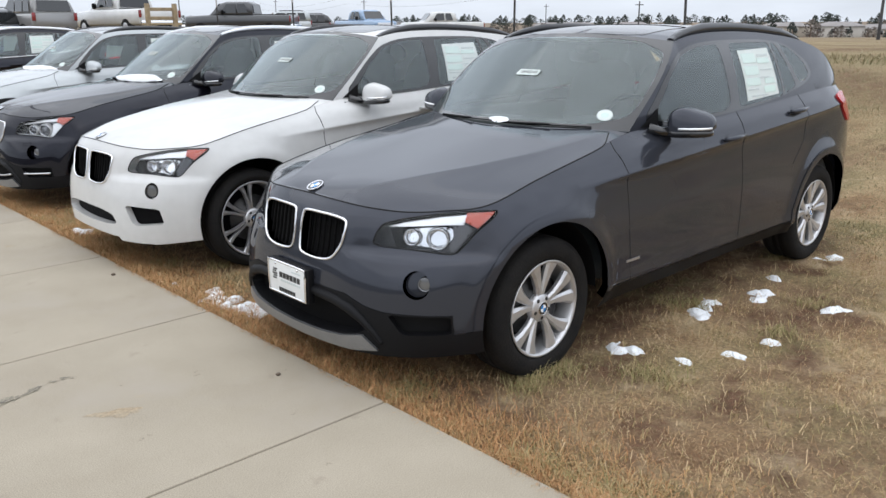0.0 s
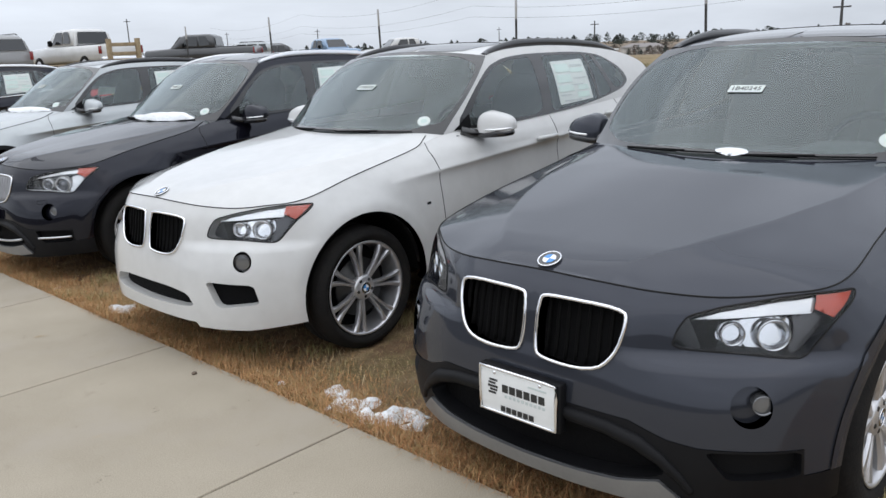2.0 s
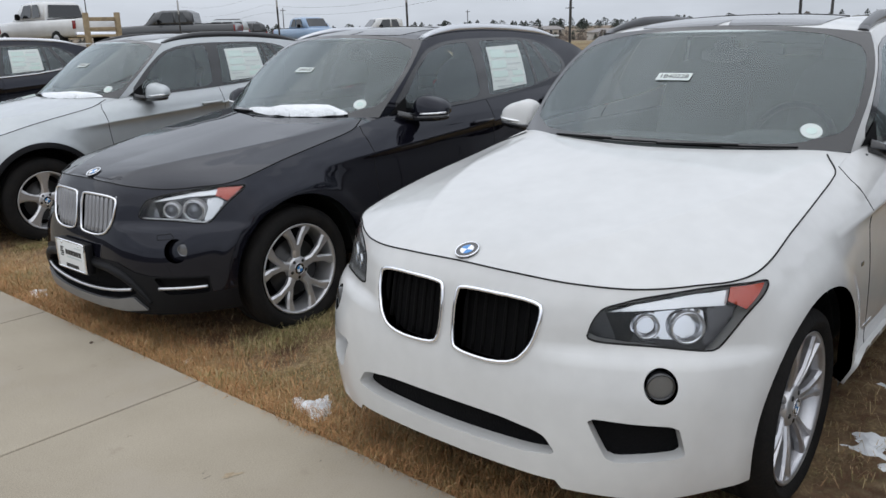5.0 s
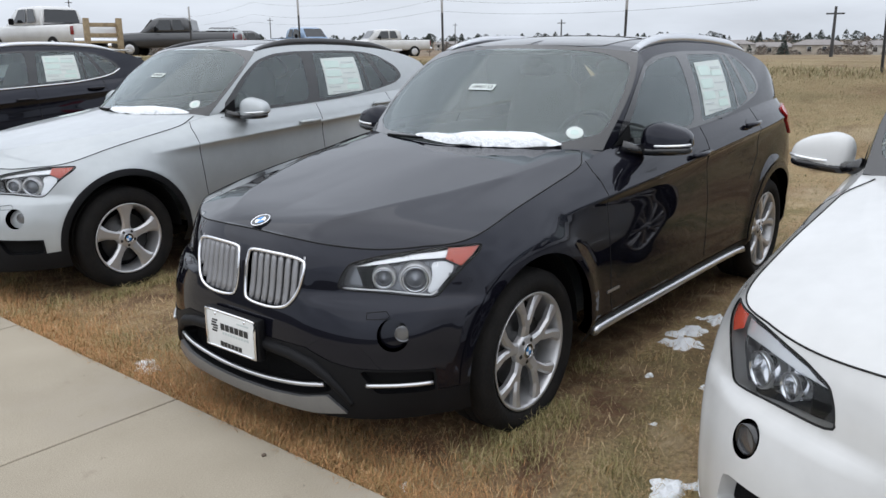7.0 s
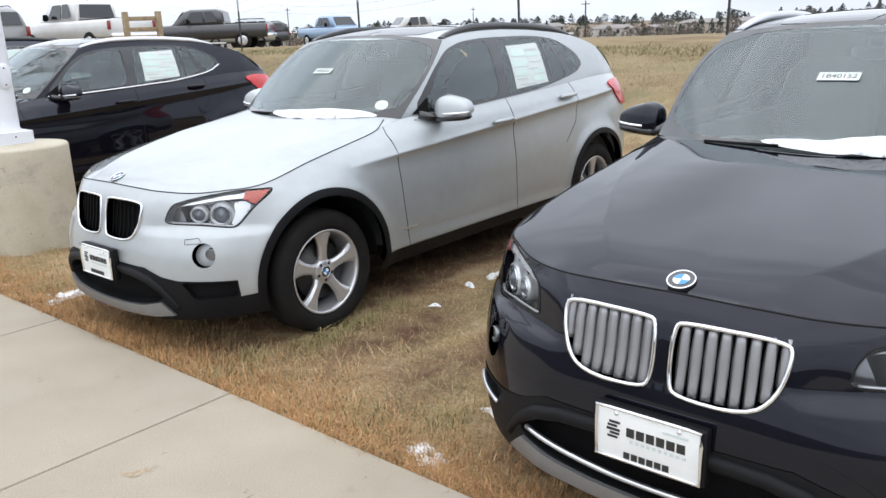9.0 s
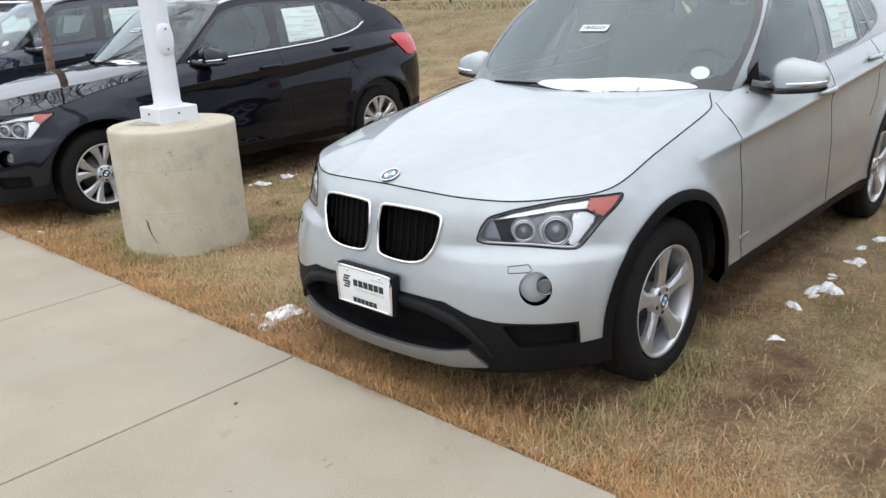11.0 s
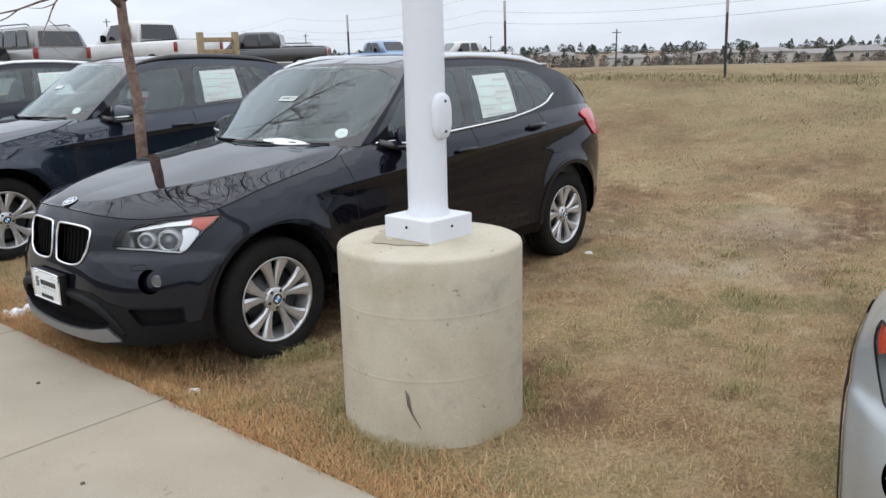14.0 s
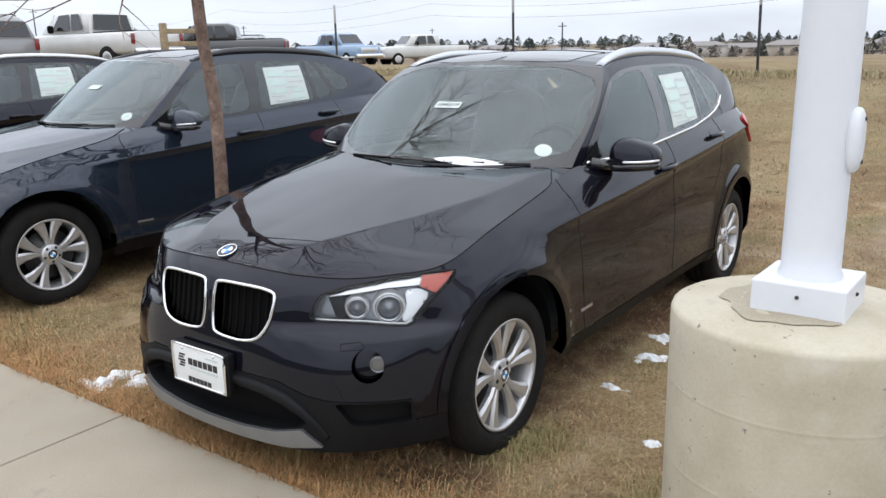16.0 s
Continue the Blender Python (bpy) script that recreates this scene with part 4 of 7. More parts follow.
    # cladding, lower bumper and skid plate
    if not sport:
        band = [(s, z) for s, z in low] + [(s, z) for s, z in zip(np.linspace(S_END, 0, 90), np.interp(np.linspace(S_END, 0, 90), [0, 0.5, s_x(0), S_END], [0.20, 0.20, 0.24, 0.29]))]
        half = halved(INTAKE)
        vent = chaikin([(0.575, 0.396), (0.845, 0.394), (0.850, 0.318), (0.64, 0.312)], 2, 0.08)
        part("bumper_cladding", kept(key + ("clad",), lambda: both(sheet(flank, band, [half, vent] + [circle(s_x(w), 0.34, ARCH, 56) for w in WHEELS], 0.036, 0.003))), clad, car, "dark plastic lower cladding")
        part("intake_edge", kept(("intake_std",), lambda: join(lip(flank, INTAKE, 0.06, 0.003), both(lip(flank, vent, 0.05, 0.003)))), clad, car)
        [part("side_vent", kept((q, "vent_std"), lambda: (sheet(flank, vent, (), 0.04, -0.03) if q > 0 else mirrored(sheet(flank, vent, (), 0.04, -0.03)))), M["black_matte"], car) for q in (1, -1)]
        for w, nm in zip(WHEELS, ("front_arch_trim", "rear_arch_trim")):
            ring = lambda r, a0, a1: [(s_x(w) + r * math.cos(a), 0.34 + r * math.sin(a)) for a in np.linspace(a0, a1, 40)]
            for q in (1, -1):
                f = (lambda p: p) if q > 0 else mirrored
                part(nm, kept((q, nm), lambda: f(sheet(flank, ring(ARCH + 0.040, -0.03, math.pi + 0.03) + ring(ARCH, math.pi + 0.03, -0.03), (), 0.03, 0.005))), clad if paint == "paint_silver" else P, car, "wheel arch trim")
        skid = part("skid_plate", kept(("skid",), lambda: join(sheet(flank, SKID, (), 0.03, 0.016), lip(flank, SKID, 0.03, 0.016))), M["skid"], car, "satin silver skid plate")
        arc = np.array([(0.0, 0.432), (0.16, 0.430), (0.30, 0.420), (0.39, 0.398), (0.455, 0.358), (0.510, 0.308), (0.545, 0.262)])
        arc = np.stack([np.interp(np.linspace(0, 6, 40), range(7), arc[:, k]) for k in (0, 1)], 1)
        arc = np.concatenate([arc[::-1] * (-1, 1), arc[1:]])
        part("intake_arch", kept(("arch_bar",), lambda: tube(flank(arc[:, 0], arc[:, 1]), np.interp(np.abs(arc[:, 0]), [0, 0.4, 0.545], [0.020, 0.024, 0.012]), 10)), clad, car, "dark plastic bar arching over the intake")
        part("intake_screen", kept(("screen_std",), lambda: sheet(flank, INTAKE, (), 0.05, -0.055)), M["mesh_black"], car)
        if style == "cross":
            for q, nm in ((1, "bumper_strip"), (-1, "bumper_strip")):
                f = lambda p: (p if q > 0 else mirrored(p))
                part(nm, f(tube(flank(np.linspace(0.60, 0.84, 14), np.linspace(0.345, 0.352, 14)) + (-0.006, 0.008, 0), 0.008, 6)), M["satin"], car, "satin silver strip")
            part("lower_strip", tube(flank(np.linspace(-0.44, 0.44, 30), 0.272 + 0.2 * np.linspace(-0.44, 0.44, 30) ** 2 + 0.018) + (-0.002, 0, 0), 0.009, 6), M["satin"], car, "satin silver strip")
            part("sill_strip", (tube(flank(np.linspace(s_x(0.46), s_x(2.32), 40), np.full(40, 0.285)) * (1, -1, 1) + (0, -0.015, 0), 0.022, 8)), M["satin"], car, "satin silver sill strip")
    else:
        skirt = [(s_x(0.46), 0.252), (s_x(2.31), 0.262), (s_x(2.33), 0.300), (s_x(2.29), 0.372), (s_x(0.56), 0.362), (s_x(0.47), 0.33)]
        [part("side_skirt", kept((q, "skirt"), lambda: (lambda p: p if q > 0 else mirrored(p))(join(sheet(flank, skirt, (), 0.04, 0.020)[:2], lip(flank, skirt, 0.01, 0.020)[:2]))), P, car, "painted side skirt") for q in (1, -1)]
        part("intake_screen", kept(("screen_m",), lambda: sheet(flank, INTAKE_M, (), 0.05, -0.05)), M["mesh_black"], car)
        [part("side_vent", kept((q, "vent_m"), lambda: (sheet(flank, VENT_M, (), 0.05, -0.045) if q > 0 else mirrored(sheet(flank, VENT_M, (), 0.05, -0.045)))), M["mesh_black"], car) for q in (1, -1)]
    # kidney grilles
    for q in (1, -1):
        f = (lambda p: p) if q > 0 else mirrored
        g = part("kidney_grille", kept((q, "kidney_back"), lambda: f(sheet(flank, KIDNEY, (), 0.05, -0.045))[:2]), M["black_matte"], car, "black grille in a chrome surround")
        part("grille_surround", kept((q, "kidney_ring"), lambda: f(bead(flank, KIDNEY, 0.0068, 0.003, True, 0.02))), M["chrome"], g, "chrome surround")
        for k in range(8):
            s = 0.05 + k * 0.0365
            z1 = float(np.interp(s, [0.03, 0.235, 0.30, 0.33], [0.576, 0.576, 0.63, 0.72]))
            zz = np.linspace(z1, 0.766, 8)
            part("grille_slat", kept((q, k, style == "cross", "slat"), lambda: f(tube(flank(np.full(8, s), zz) + (0.016 if style == "cross" else 0.026, 0, 0), 0.0140 if style == "cross" else 0.0052, 5, False, 1.3 if style == "cross" else 1.6))), M["slat_grey"] if style == "cross" else M["slat_black"], g)
    # head lamps
    for q in (1, -1):
        f = (lambda p: p) if q > 0 else mirrored
        hl = part("headlight", kept((q, lamp, "lamp_bowl"), lambda: f(sheet(flank, LAMP, (), 0.05, -0.065))[:2]), M["lamp_dark" if lamp == "halogen" else "lamp_grey"], car, "clear headlight with an orange corner")
        L = lambda s, z, o: (lambda V, N: V[0] + N[0] * o)(*surface(flank, np.array([[s, z]])))
        for s, z, r in ((0.655, 0.718, 0.036), (0.795, 0.716, 0.049)):
            c = L(s, z, -0.045) * (1, q, 1)
            m = Matrix.Translation(c) @ pose(0, 0, 0, 0, 0, -130 if q > 0 else -50)
            ring = [(r, -0.02), (r * 0.98, -0.032), (r * 0.86, -0.034), (r * 0.80, -0.02)]
            pr = part("lamp_reflector", kept((q, lamp, s, "reflector"), lambda: moved(lathe(ring + ([(r * 0.78, 0.0), (0.0005, 0.03)] if lamp == "halogen" else [(r * 0.78, -0.01), (0.0005, -0.008)]), 28), m)), M["reflector"], hl)
            if lamp != "halogen":
                part("lamp_bezel", kept((q, s, "bezel"), lambda: moved(lathe([(r * 1.02, -0.028), (r * 1.10, -0.030), (r * 1.17, -0.016), (r * 1.24, 0.004)], 28), m)), M["lamp_silver"], hl, "bright bezel")
                part("lamp_projector", kept((q, lamp, s, "proj"), lambda: moved(lathe([(r * 0.74, -0.012), (r * 0.70, -0.024), (r * 0.45, -0.038), (0.0005, -0.044)], 24), m)), M["projector"], hl)
        if lamp == "halogen":
            bowl = chaikin([(0.605, 0.690), (0.612, 0.738), (0.70, 0.752), (0.86, 0.760), (0.876, 0.722), (0.838, 0.676), (0.70, 0.672)], 2)
            part("lamp_housing", kept((q, "housing"), lambda: f(sheet(flank, bowl, (), 0.02, -0.050))[:2]), M["reflector"], hl, "bright reflector housing")
        brow = [(0.53, 0.752), (0.62, 0.774), (0.78, 0.796), (0.95, 0.812), (0.925, 0.768), (0.78, 0.766), (0.62, 0.755)] if lamp == "halogen" else [(0.53, 0.752), (0.62, 0.774), (0.78, 0.796), (0.95, 0.812), (0.938, 0.786), (0.78, 0.780), (0.62, 0.762)]
        part("lamp_brow", kept((q, lamp, "brow"), lambda: f(sheet(flank, [(a, b - 0.004) for a, b in brow], (), 0.012, -0.016))[:2]), M["lamp_silver"], hl)
        side = chaikin([(0.868, 0.765), (0.925, 0.772), (0.975, 0.745), (0.888, 0.664), (0.862, 0.655), (0.845, 0.668), (0.872, 0.71)], 1)
        part("lamp_side", kept((q, lamp, "side"), lambda: f(sheet(flank, side, (), 0.02, -0.035))[:2]), M["lamp_silver" if lamp != "halogen" else "lamp_smoke"], hl)
        if lamp != "halogen":
            part("washer_cover", kept((q, "washer"), lambda: f(bead(flank, [(0.602, 0.600), (0.676, 0.608), (0.690, 0.590), (0.676, 0.582), (0.602, 0.578)], 0.0016, 0.0, True, 0.02))), M["gap"], car, "seam of a headlight washer cover")
            part("lamp_lower_strip", kept((q, "lstrip"), lambda: f(bead(flank, [(0.49, 0.672), (0.69, 0.668), (0.858, 0.654), (0.885, 0.664)], 0.004, -0.006, False))), M["lamp_silver"], hl)
        amber = [(0.950, 0.812), (1.078, 0.811), (0.985, 0.750), (0.930, 0.777)]
        part("indicator", kept((q, "amber"), lambda: f(sheet(flank, amber, (), 0.02, -0.004))[:2]), M["amber"], hl, "orange indicator")
        part("lamp_cover", kept((q, "cover"), lambda: f(sheet(flank, LAMP, (), 0.03, 0.002))), M["lamp_glass"], hl, "clear cover").visible_shadow = False
        part("lamp_seal", kept((q, "seal"), lambda: f(bead(flank, LAMP, 0.003, 0.0, True, 0.02))), M["gap"], hl)
        # fog lamps
        c = L(0.69 if sport else 0.70, 0.566 if sport else 0.527, -0.012) * (1, q, 1)
        m = Matrix.Translation(c) @ pose(0, 0, 0, 0, 0, -127 if q > 0 else -53)
        fg = part("fog_light", kept((q, sport, "fog_pocket"), lambda: f(sheet(flank, fogr, (), 0.03, -0.045))[:2]), P, car, "round fog light in its recess")
        ro = 0.040 if sport else 0.030
        off = Matrix.Translation((0, 0, 0)) if sport else Matrix.Translation((0.030, 0.020 * q, 0.004))
        part("fog_rim", kept((q, sport, "fog_rim"), lambda: moved(lathe([(ro, 0.02), (ro, -0.010), (ro * 0.9, -0.014), (ro * 0.84, 0.0)], 24), off @ m)), M["gloss_black" if sport else "lamp_grey"], fg)
        part("fog_lens", kept((q, sport, "fog_lens"), lambda: moved(lathe([(ro * 0.9, -0.006), (ro * 0.6, -0.0085), (0.0005, -0.009)], 24), off @ m)), M["lamp_grey"], fg)
    # number plate as a dealer's card: bars stand for what is written on it
    if plate:
        px = -0.796
        pl = part("licence_plate", kept(("plate",), lambda: box(px - 0.006, px + 0.03, -0.160, 0.160, 0.364, 0.524, 0.006)), M["cladding"], car, "white dealer plate with dark bars in a silver frame")
        part("plate_card", kept(("card",), lambda: box(px - 0.012, px - 0.006, -0.146, 0.146, 0.374, 0.519, 0.003)), M["plate_white"], pl)
        fr = [(px - 0.012, y, z) for y, z in ((-0.149, 0.373), (0.149, 0.373), (0.149, 0.520), (-0.149, 0.520))]
        part("plate_frame", kept(("pframe",), lambda: tube(dense3(fr, 0.04), 0.0055, 6, True)), M["chrome"], pl)
        U, Vv, Nn = (0, -1, 0), (0, 0, 1), (-1, 0, 0)
        words = [("plate_bar", 0.050 - 0.0305 * k, 0.452, 0.024, 0.028, "print_black") for k in range(6)] + [("plate_bar", 0.046 - 0.0175 * k, 0.424, 0.010, 0.010, "print_grey") for k in range(10)] + [("plate_bar", 0.060 - 0.024 * k, 0.374, 0.019, 0.020, "print_black") for k in range(6)]
        for nm, y, z, w, h, m in words_at(words + [("plate_bar", -0.085, 0.487, 0.075, 0.006, "print_grey"), ("plate_mark", 0.100, 0.474, 0.034, 0.007, "print_black"), ("plate_mark", 0.107, 0.462, 0.030, 0.007, "print_black"), ("plate_mark", 0.104, 0.449, 0.042, 0.008, "print_black"), ("plate_mark", 0.100, 0.437, 0.030, 0.007, "print_black"), ("plate_mark", 0.106, 0.425, 0.032, 0.007, "print_black")]):
            part(nm, mesh_from(nm, bar((px - 0.012, y, z), U, Vv, Nn, w, h), False), M[m], pl)
        for y in (-0.09, 0.09):
            part("plate_screw", moved(lathe([(0.007, 0), (0.006, -0.003), (0.0005, -0.004)], 10), Matrix.Translation((px - 0.012, y, 0.506)) @ pose(0, 0, 0, 0, 0, -90)), M["chrome"], pl)
    p, u, v, n = frame_on(hood, -0.630, 0.0)
    badge(car, p + n * 0.003, (0, -1, 0), np.cross((0, -1, 0), n) * -1, n, 0.0375)
    # the cabin's sides
    A = [pillar(b) for b in np.linspace(0, 1, 16)]
    edge = A + [(x, float(roof_z(x))) for x in np.linspace(1.26, 3.02, 40)] + [(3.12, 1.265), (3.24, 1.185), (3.32, 1.145), (3.375, 1.13)]
    belt = [(BELT[i, 0], BELT[i, 2]) for i in range(len(BELT) - 1, -1, -4) if 0.74 < BELT[i, 0] < 3.37]
    zb = lambda x: float(np.interp(x, BELT[:, 0], BELT[:, 2]))
    DLO = chaikin([(0.80, zb(0.80) + 0.004), (1.02, 1.258), (1.20, 1.370), (1.38, 1.418), (1.62, 1.436), (2.18, 1.436), (2.45, 1.405), (2.66, 1.305), (2.71, 1.228), (2.60, 1.180), (2.34, zb(2.34) + 0.026), (2.0, zb(2.0) + 0.006), (1.4, zb(1.4) + 0.004)], 2, 0.2)
    G1 = chaikin([(0.93, zb(0.93) + 0.024), (0.945, 1.135), (1.08, 1.268), (1.24, 1.362), (1.42, 1.403), (1.645, 1.416), (1.60, zb(1.60) + 0.02)], 2, 0.10)
    G2 = chaikin([(1.695, zb(1.695) + 0.02), (1.768, 1.418), (2.235, 1.416), (2.25, zb(2.25) + 0.020)], 2, 0.05)
    G3 = chaikin([(2.280, zb(2.28) + 0.026), (2.262, 1.413), (2.315, 1.408), (2.445, zb(2.445) + 0.052)], 2, 0.07)
    G4 = chaikin([(2.495, 1.188), (2.365, 1.405), (2.40, 1.398), (2.48, 1.378), (2.625, 1.292), (2.66, 1.232), (2.60, 1.198)], 2, 0.14)
    part("cabin_frame", kept(("cabin_frame",), lambda: both(sheet(cabin, edge + belt, [DLO], 0.04, 0, True))), P, car, "painted pillars and roof edge")
    for q in (1, -1):
        f = (lambda p: p) if q > 0 else mirrored
        part("window_trim", kept((q, "window_trim"), lambda: f(sheet(cabin, DLO, [G1, G2, G3, G4], 0.04, 0.002, True))), M["gloss_black"], car, "black window trim")
    if trim == "chrome":
        low_line = [(x, zb(x) + 0.004 + 0.018 * max(0, (x - 2.1) / 0.3)) for x in np.linspace(0.84, 2.36, 40)] + [(2.50, 1.156), (2.60, 1.182), (2.70, 1.23)]
        [part("belt_trim", kept((q, "belt_trim"), lambda: (lambda p: p if q > 0 else mirrored(p))(bead(cabin, low_line, 0.0075, 0.006, False, 0.03, True))), M["chrome"], car, "chrome belt strip") for q in (1, -1)]
    for q in (1, -1):
        f = (lambda p: p) if q > 0 else mirrored
        for i, g in enumerate((G1, G2, G3, G4)):
            part("side_window", kept((q, i, "side_window"), lambda: f(sheet(cabin, g, (), 0.05, 0.001, True))), M["glass"], car, "tinted side window").visible_shadow = False
    # windscreen, roof, tailgate
    scr = [(-1, 0), (1, 0), (1, 1), (-1, 1)]
    inner = chaikin([(-0.965, 0.035), (0.965, 0.035), (0.955, 0.95), (-0.955, 0.95)], 3, 0.12)
    part("windscreen", kept(("windscreen",), lambda: sheet(screen, inner, (), 0.08, 0.0, False)), M["glass"], car, "raked windscreen").visible_shadow = False
    part("windscreen_border", kept(("border",), lambda: sheet(screen, scr, [inner], 0.06, 0.001)), M["gloss_black"], car)
    rfront = [(1.24 - 0.07 * (1 - a * a), a * float(cabin(1.24, 1.435)[1])) for a in np.linspace(1, 0, 14)]
    rside = [(x, float(cabin(max(x, 1.2), roof_z(x))[1])) for x in np.linspace(1.26, 3.02, 50)]
    rear = [(3.02 + 0.13 * (1 - a * a), a * rside[-1][1]) for a in np.linspace(1, 0, 12)]
    pan = chaikin([(1.25, -0.001), (1.25, 0.30), (1.29, 0.43), (2.45, 0.43), (2.5, 0.3), (2.5, -0.001)], 2, 0.1)
    out = rfront[::-1] + rside + rear[:]
    part("roof", kept(("roof",), lambda: both(sheet(roof, out, [pan], 0.05))), P, car, "painted roof round a glass panel")
    part("roof_glass", kept(("pan",), lambda: both(sheet(roof, pan, (), 0.06, 0.002))), M["roof_glass"], car, "dark glass roof panel")
    part("roof_glass_seam", kept(("panseam",), lambda: both(tube(roof(np.full(12, 1.68), np.linspace(0, 0.43, 12)) + (0, 0, 0.001), 0.004, 5))), M["gap"], car)
    for q in (1, -1):
        f = (lambda p: p) if q > 0 else mirrored
        xs = np.linspace(1.26, 2.72, 44)
        hr = np.array([float(cabin(x, roof_z(x))[1]) for x in xs]) - 0.035
        tall = 0.004 + 0.034 * np.clip(np.minimum((xs - 1.26) / 0.34, (2.72 - xs) / 0.25), 0, 1) ** 0.7
        rows = np.stack([np.stack([xs, hr + dh, roof_z(xs) + k * tall + dz], 1) for dh, k, dz in ((0.022, 0, 0.0), (0.024, 0.6, 0.004), (0.014, 1.0, 0.010), (-0.010, 1.0, 0.012), (-0.020, 0.6, 0.010), (-0.020, 0, 0.010))], 1)
        Vr = rows.reshape(-1, 3)
        Fr = [(i * 6 + j, i * 6 + (j + 1) % 6, (i + 1) * 6 + (j + 1) % 6, (i + 1) * 6 + j) for i in range(len(xs) - 1) for j in range(6)] + [tuple(range(6)), tuple(range(len(Vr) - 6, len(Vr)))]
        part("roof_rail", kept((q, "rail"), lambda: f((Vr, Fr))), M[rails], car, "raised roof rail")
    top = roof(np.array([p[0] for p in rear]), np.array([p[1] for p in rear]))
    ss = np.linspace(s_x(3.38), S_END, 12)
    bot = flank(ss, top_z(ss))
    grid = np.array([[t + (b - t) * k for t, b in zip(top, bot)] for k in np.linspace(0, 1, 7)]) + np.array([[[0.05 * math.sin(math.pi * k), 0, 0]] for k in np.linspace(0, 1, 7)])
    V = grid.reshape(-1, 3)
    part("tailgate", kept(("tailgate",), lambda: both((V, [(j * 12 + i, j * 12 + i + 1, (j + 1) * 12 + i + 1, (j + 1) * 12 + i) for j in range(6) for i in range(11) if not (1 <= j <= 4 and i >= 3)]))), P, car, "painted tailgate")
    part("rear_window", kept(("rear_window",), lambda: both((V.reshape(7, 12, 3)[1:6, 3:].reshape(-1, 3) + (0.006, 0, 0.004), [(j * 9 + i, j * 9 + i + 1, (j + 1) * 9 + i + 1, (j + 1) * 9 + i) for j in range(4) for i in range(8)]))), M["glass"], car, "tinted rear window").visible_shadow = False
    part("spoiler", kept(("spoiler",), lambda: blob((3.10, 0, 1.335), (0.10, 0.52, 0.022), 0.7, 0.5)), P, car)
    part("aerial_fin", kept(("fin",), lambda: moved(blob((0, 0, 0), (0.09, 0.022, 0.05), 0.9, 1.0), Matrix.Translation((2.72, 0, 1.462)) @ pose(0, 0, 0, 0, 14, 0))), P, car, "shark-fin aerial")
    for q in (1, -1):
        f = (lambda p: p) if q > 0 else mirrored
        TL = chaikin([(s_x(2.96), 1.085), (s_x(3.12), 1.105), (s_x(3.40), 1.09), (s_x(3.47), 1.03), (s_x(3.44), 0.92), (s_x(3.20), 0.90), (s_x(3.10), 0.99)], 2, 0.2)
        part("tail_light", kept((q, "tail"), lambda: f(join(sheet(flank, TL, (), 0.04, 0.012)[:2], lip(flank, TL, 0.01, 0.012)))), M["tail_red"], car, "red tail light")
        # mirrors
        mc = (0.962, 0.930, 1.050)
        mi = part("door_mirror", kept((q, "mirror_cap"), lambda: f(moved(mirror_cap(), Matrix.Translation(mc) @ pose(0, 0, 0, 5, -8, -9)))), P, car, "painted door mirror")
        part("mirror_base", kept((q, "mirror_base"), lambda: f(join(moved(blob((0, 0, 0), (0.056, 0.124, 0.022), 0.6, 0.8), Matrix.Translation((0.962, 0.922, 1.032)) @ pose(0, 0, 0, 4, 0, -9)), tube([(0.86, 0.755, 1.050), (0.89, 0.80, 1.036), (0.94, 0.85, 1.03)], [0.030, 0.024, 0.022], 8)))), M["gloss_black"], mi)
        part("mirror_indicator", kept((q, "mirror_ind"), lambda: f(tube([(0.922, 0.875, 1.052), (0.906, 0.90, 1.053), (0.908, 0.955, 1.056), (0.926, 1.010, 1.060), (0.962, 1.045, 1.064)], 0.006, 6))), M["lamp_silver"], mi, "clear indicator strip")
        part("mirror_glass", kept((q, "mirror_glass"), lambda: f(moved(blob((0, 0, 0), (0.006, 0.094, 0.042), 0.6, 0.6), Matrix.Translation((1.012, 0.930, 1.082)) @ pose(0, 0, 0, 0, -8, -9)))), M["mirror"], mi)
        part("mirror_corner", kept((q, "mirror_corner"), lambda: f(sheet(cabin, [(0.81, zb(0.81) + 0.008), (0.93, zb(0.93) + 0.01), (0.94, 1.135)], (), 0.04, 0.006, True))), M["black_matte"], car)
        for x, z in ((1.522, 0.955), (2.335, 1.043)):
            hp = flank(np.array([s_x(x)]), np.array([z]))[0]
            cup = part("door_handle", kept((q, x, "handle"), lambda: f(tube([hp + (-0.10, 0.006, -0.004), hp + (-0.085, 0.026, -0.001), hp + (0.0, 0.036, 0.002), hp + (0.085, 0.026, 0.005), hp + (0.10, 0.006, 0.006)], [0.010, 0.014, 0.015, 0.014, 0.010], 8))), P, car, "painted door handle")
            part("handle_recess", kept((q, x, "cup"), lambda: f(sheet(flank, circle(s_x(x), z, 0.070, 24, ry=0.028), (), 0.03, 0.0015))), P, cup)
        # wipers
        a0, a1 = ((0.10, -0.62) if q > 0 else (0.78, 0.10))
        wp = screen(np.linspace(a0, a1, 14), np.linspace(0.012, 0.002, 14) if q > 0 else np.linspace(0.020, 0.004, 14)) * (1, -1, 1) + (-0.008, 0, 0.003)
        part("wiper", kept((q, "wiper"), lambda: join(tube(wp, 0.0035, 5), tube(np.linspace(wp[-1], wp[5] + (-0.006, 0, 0.004), 6), 0.0045, 5))), M["black_matte"], car, "black windscreen wiper")
        # badge on the fender and the rows of small letters, as bars
        p, u, v, n = frame_on(flank, s_x(0.62), 0.44, False, q)
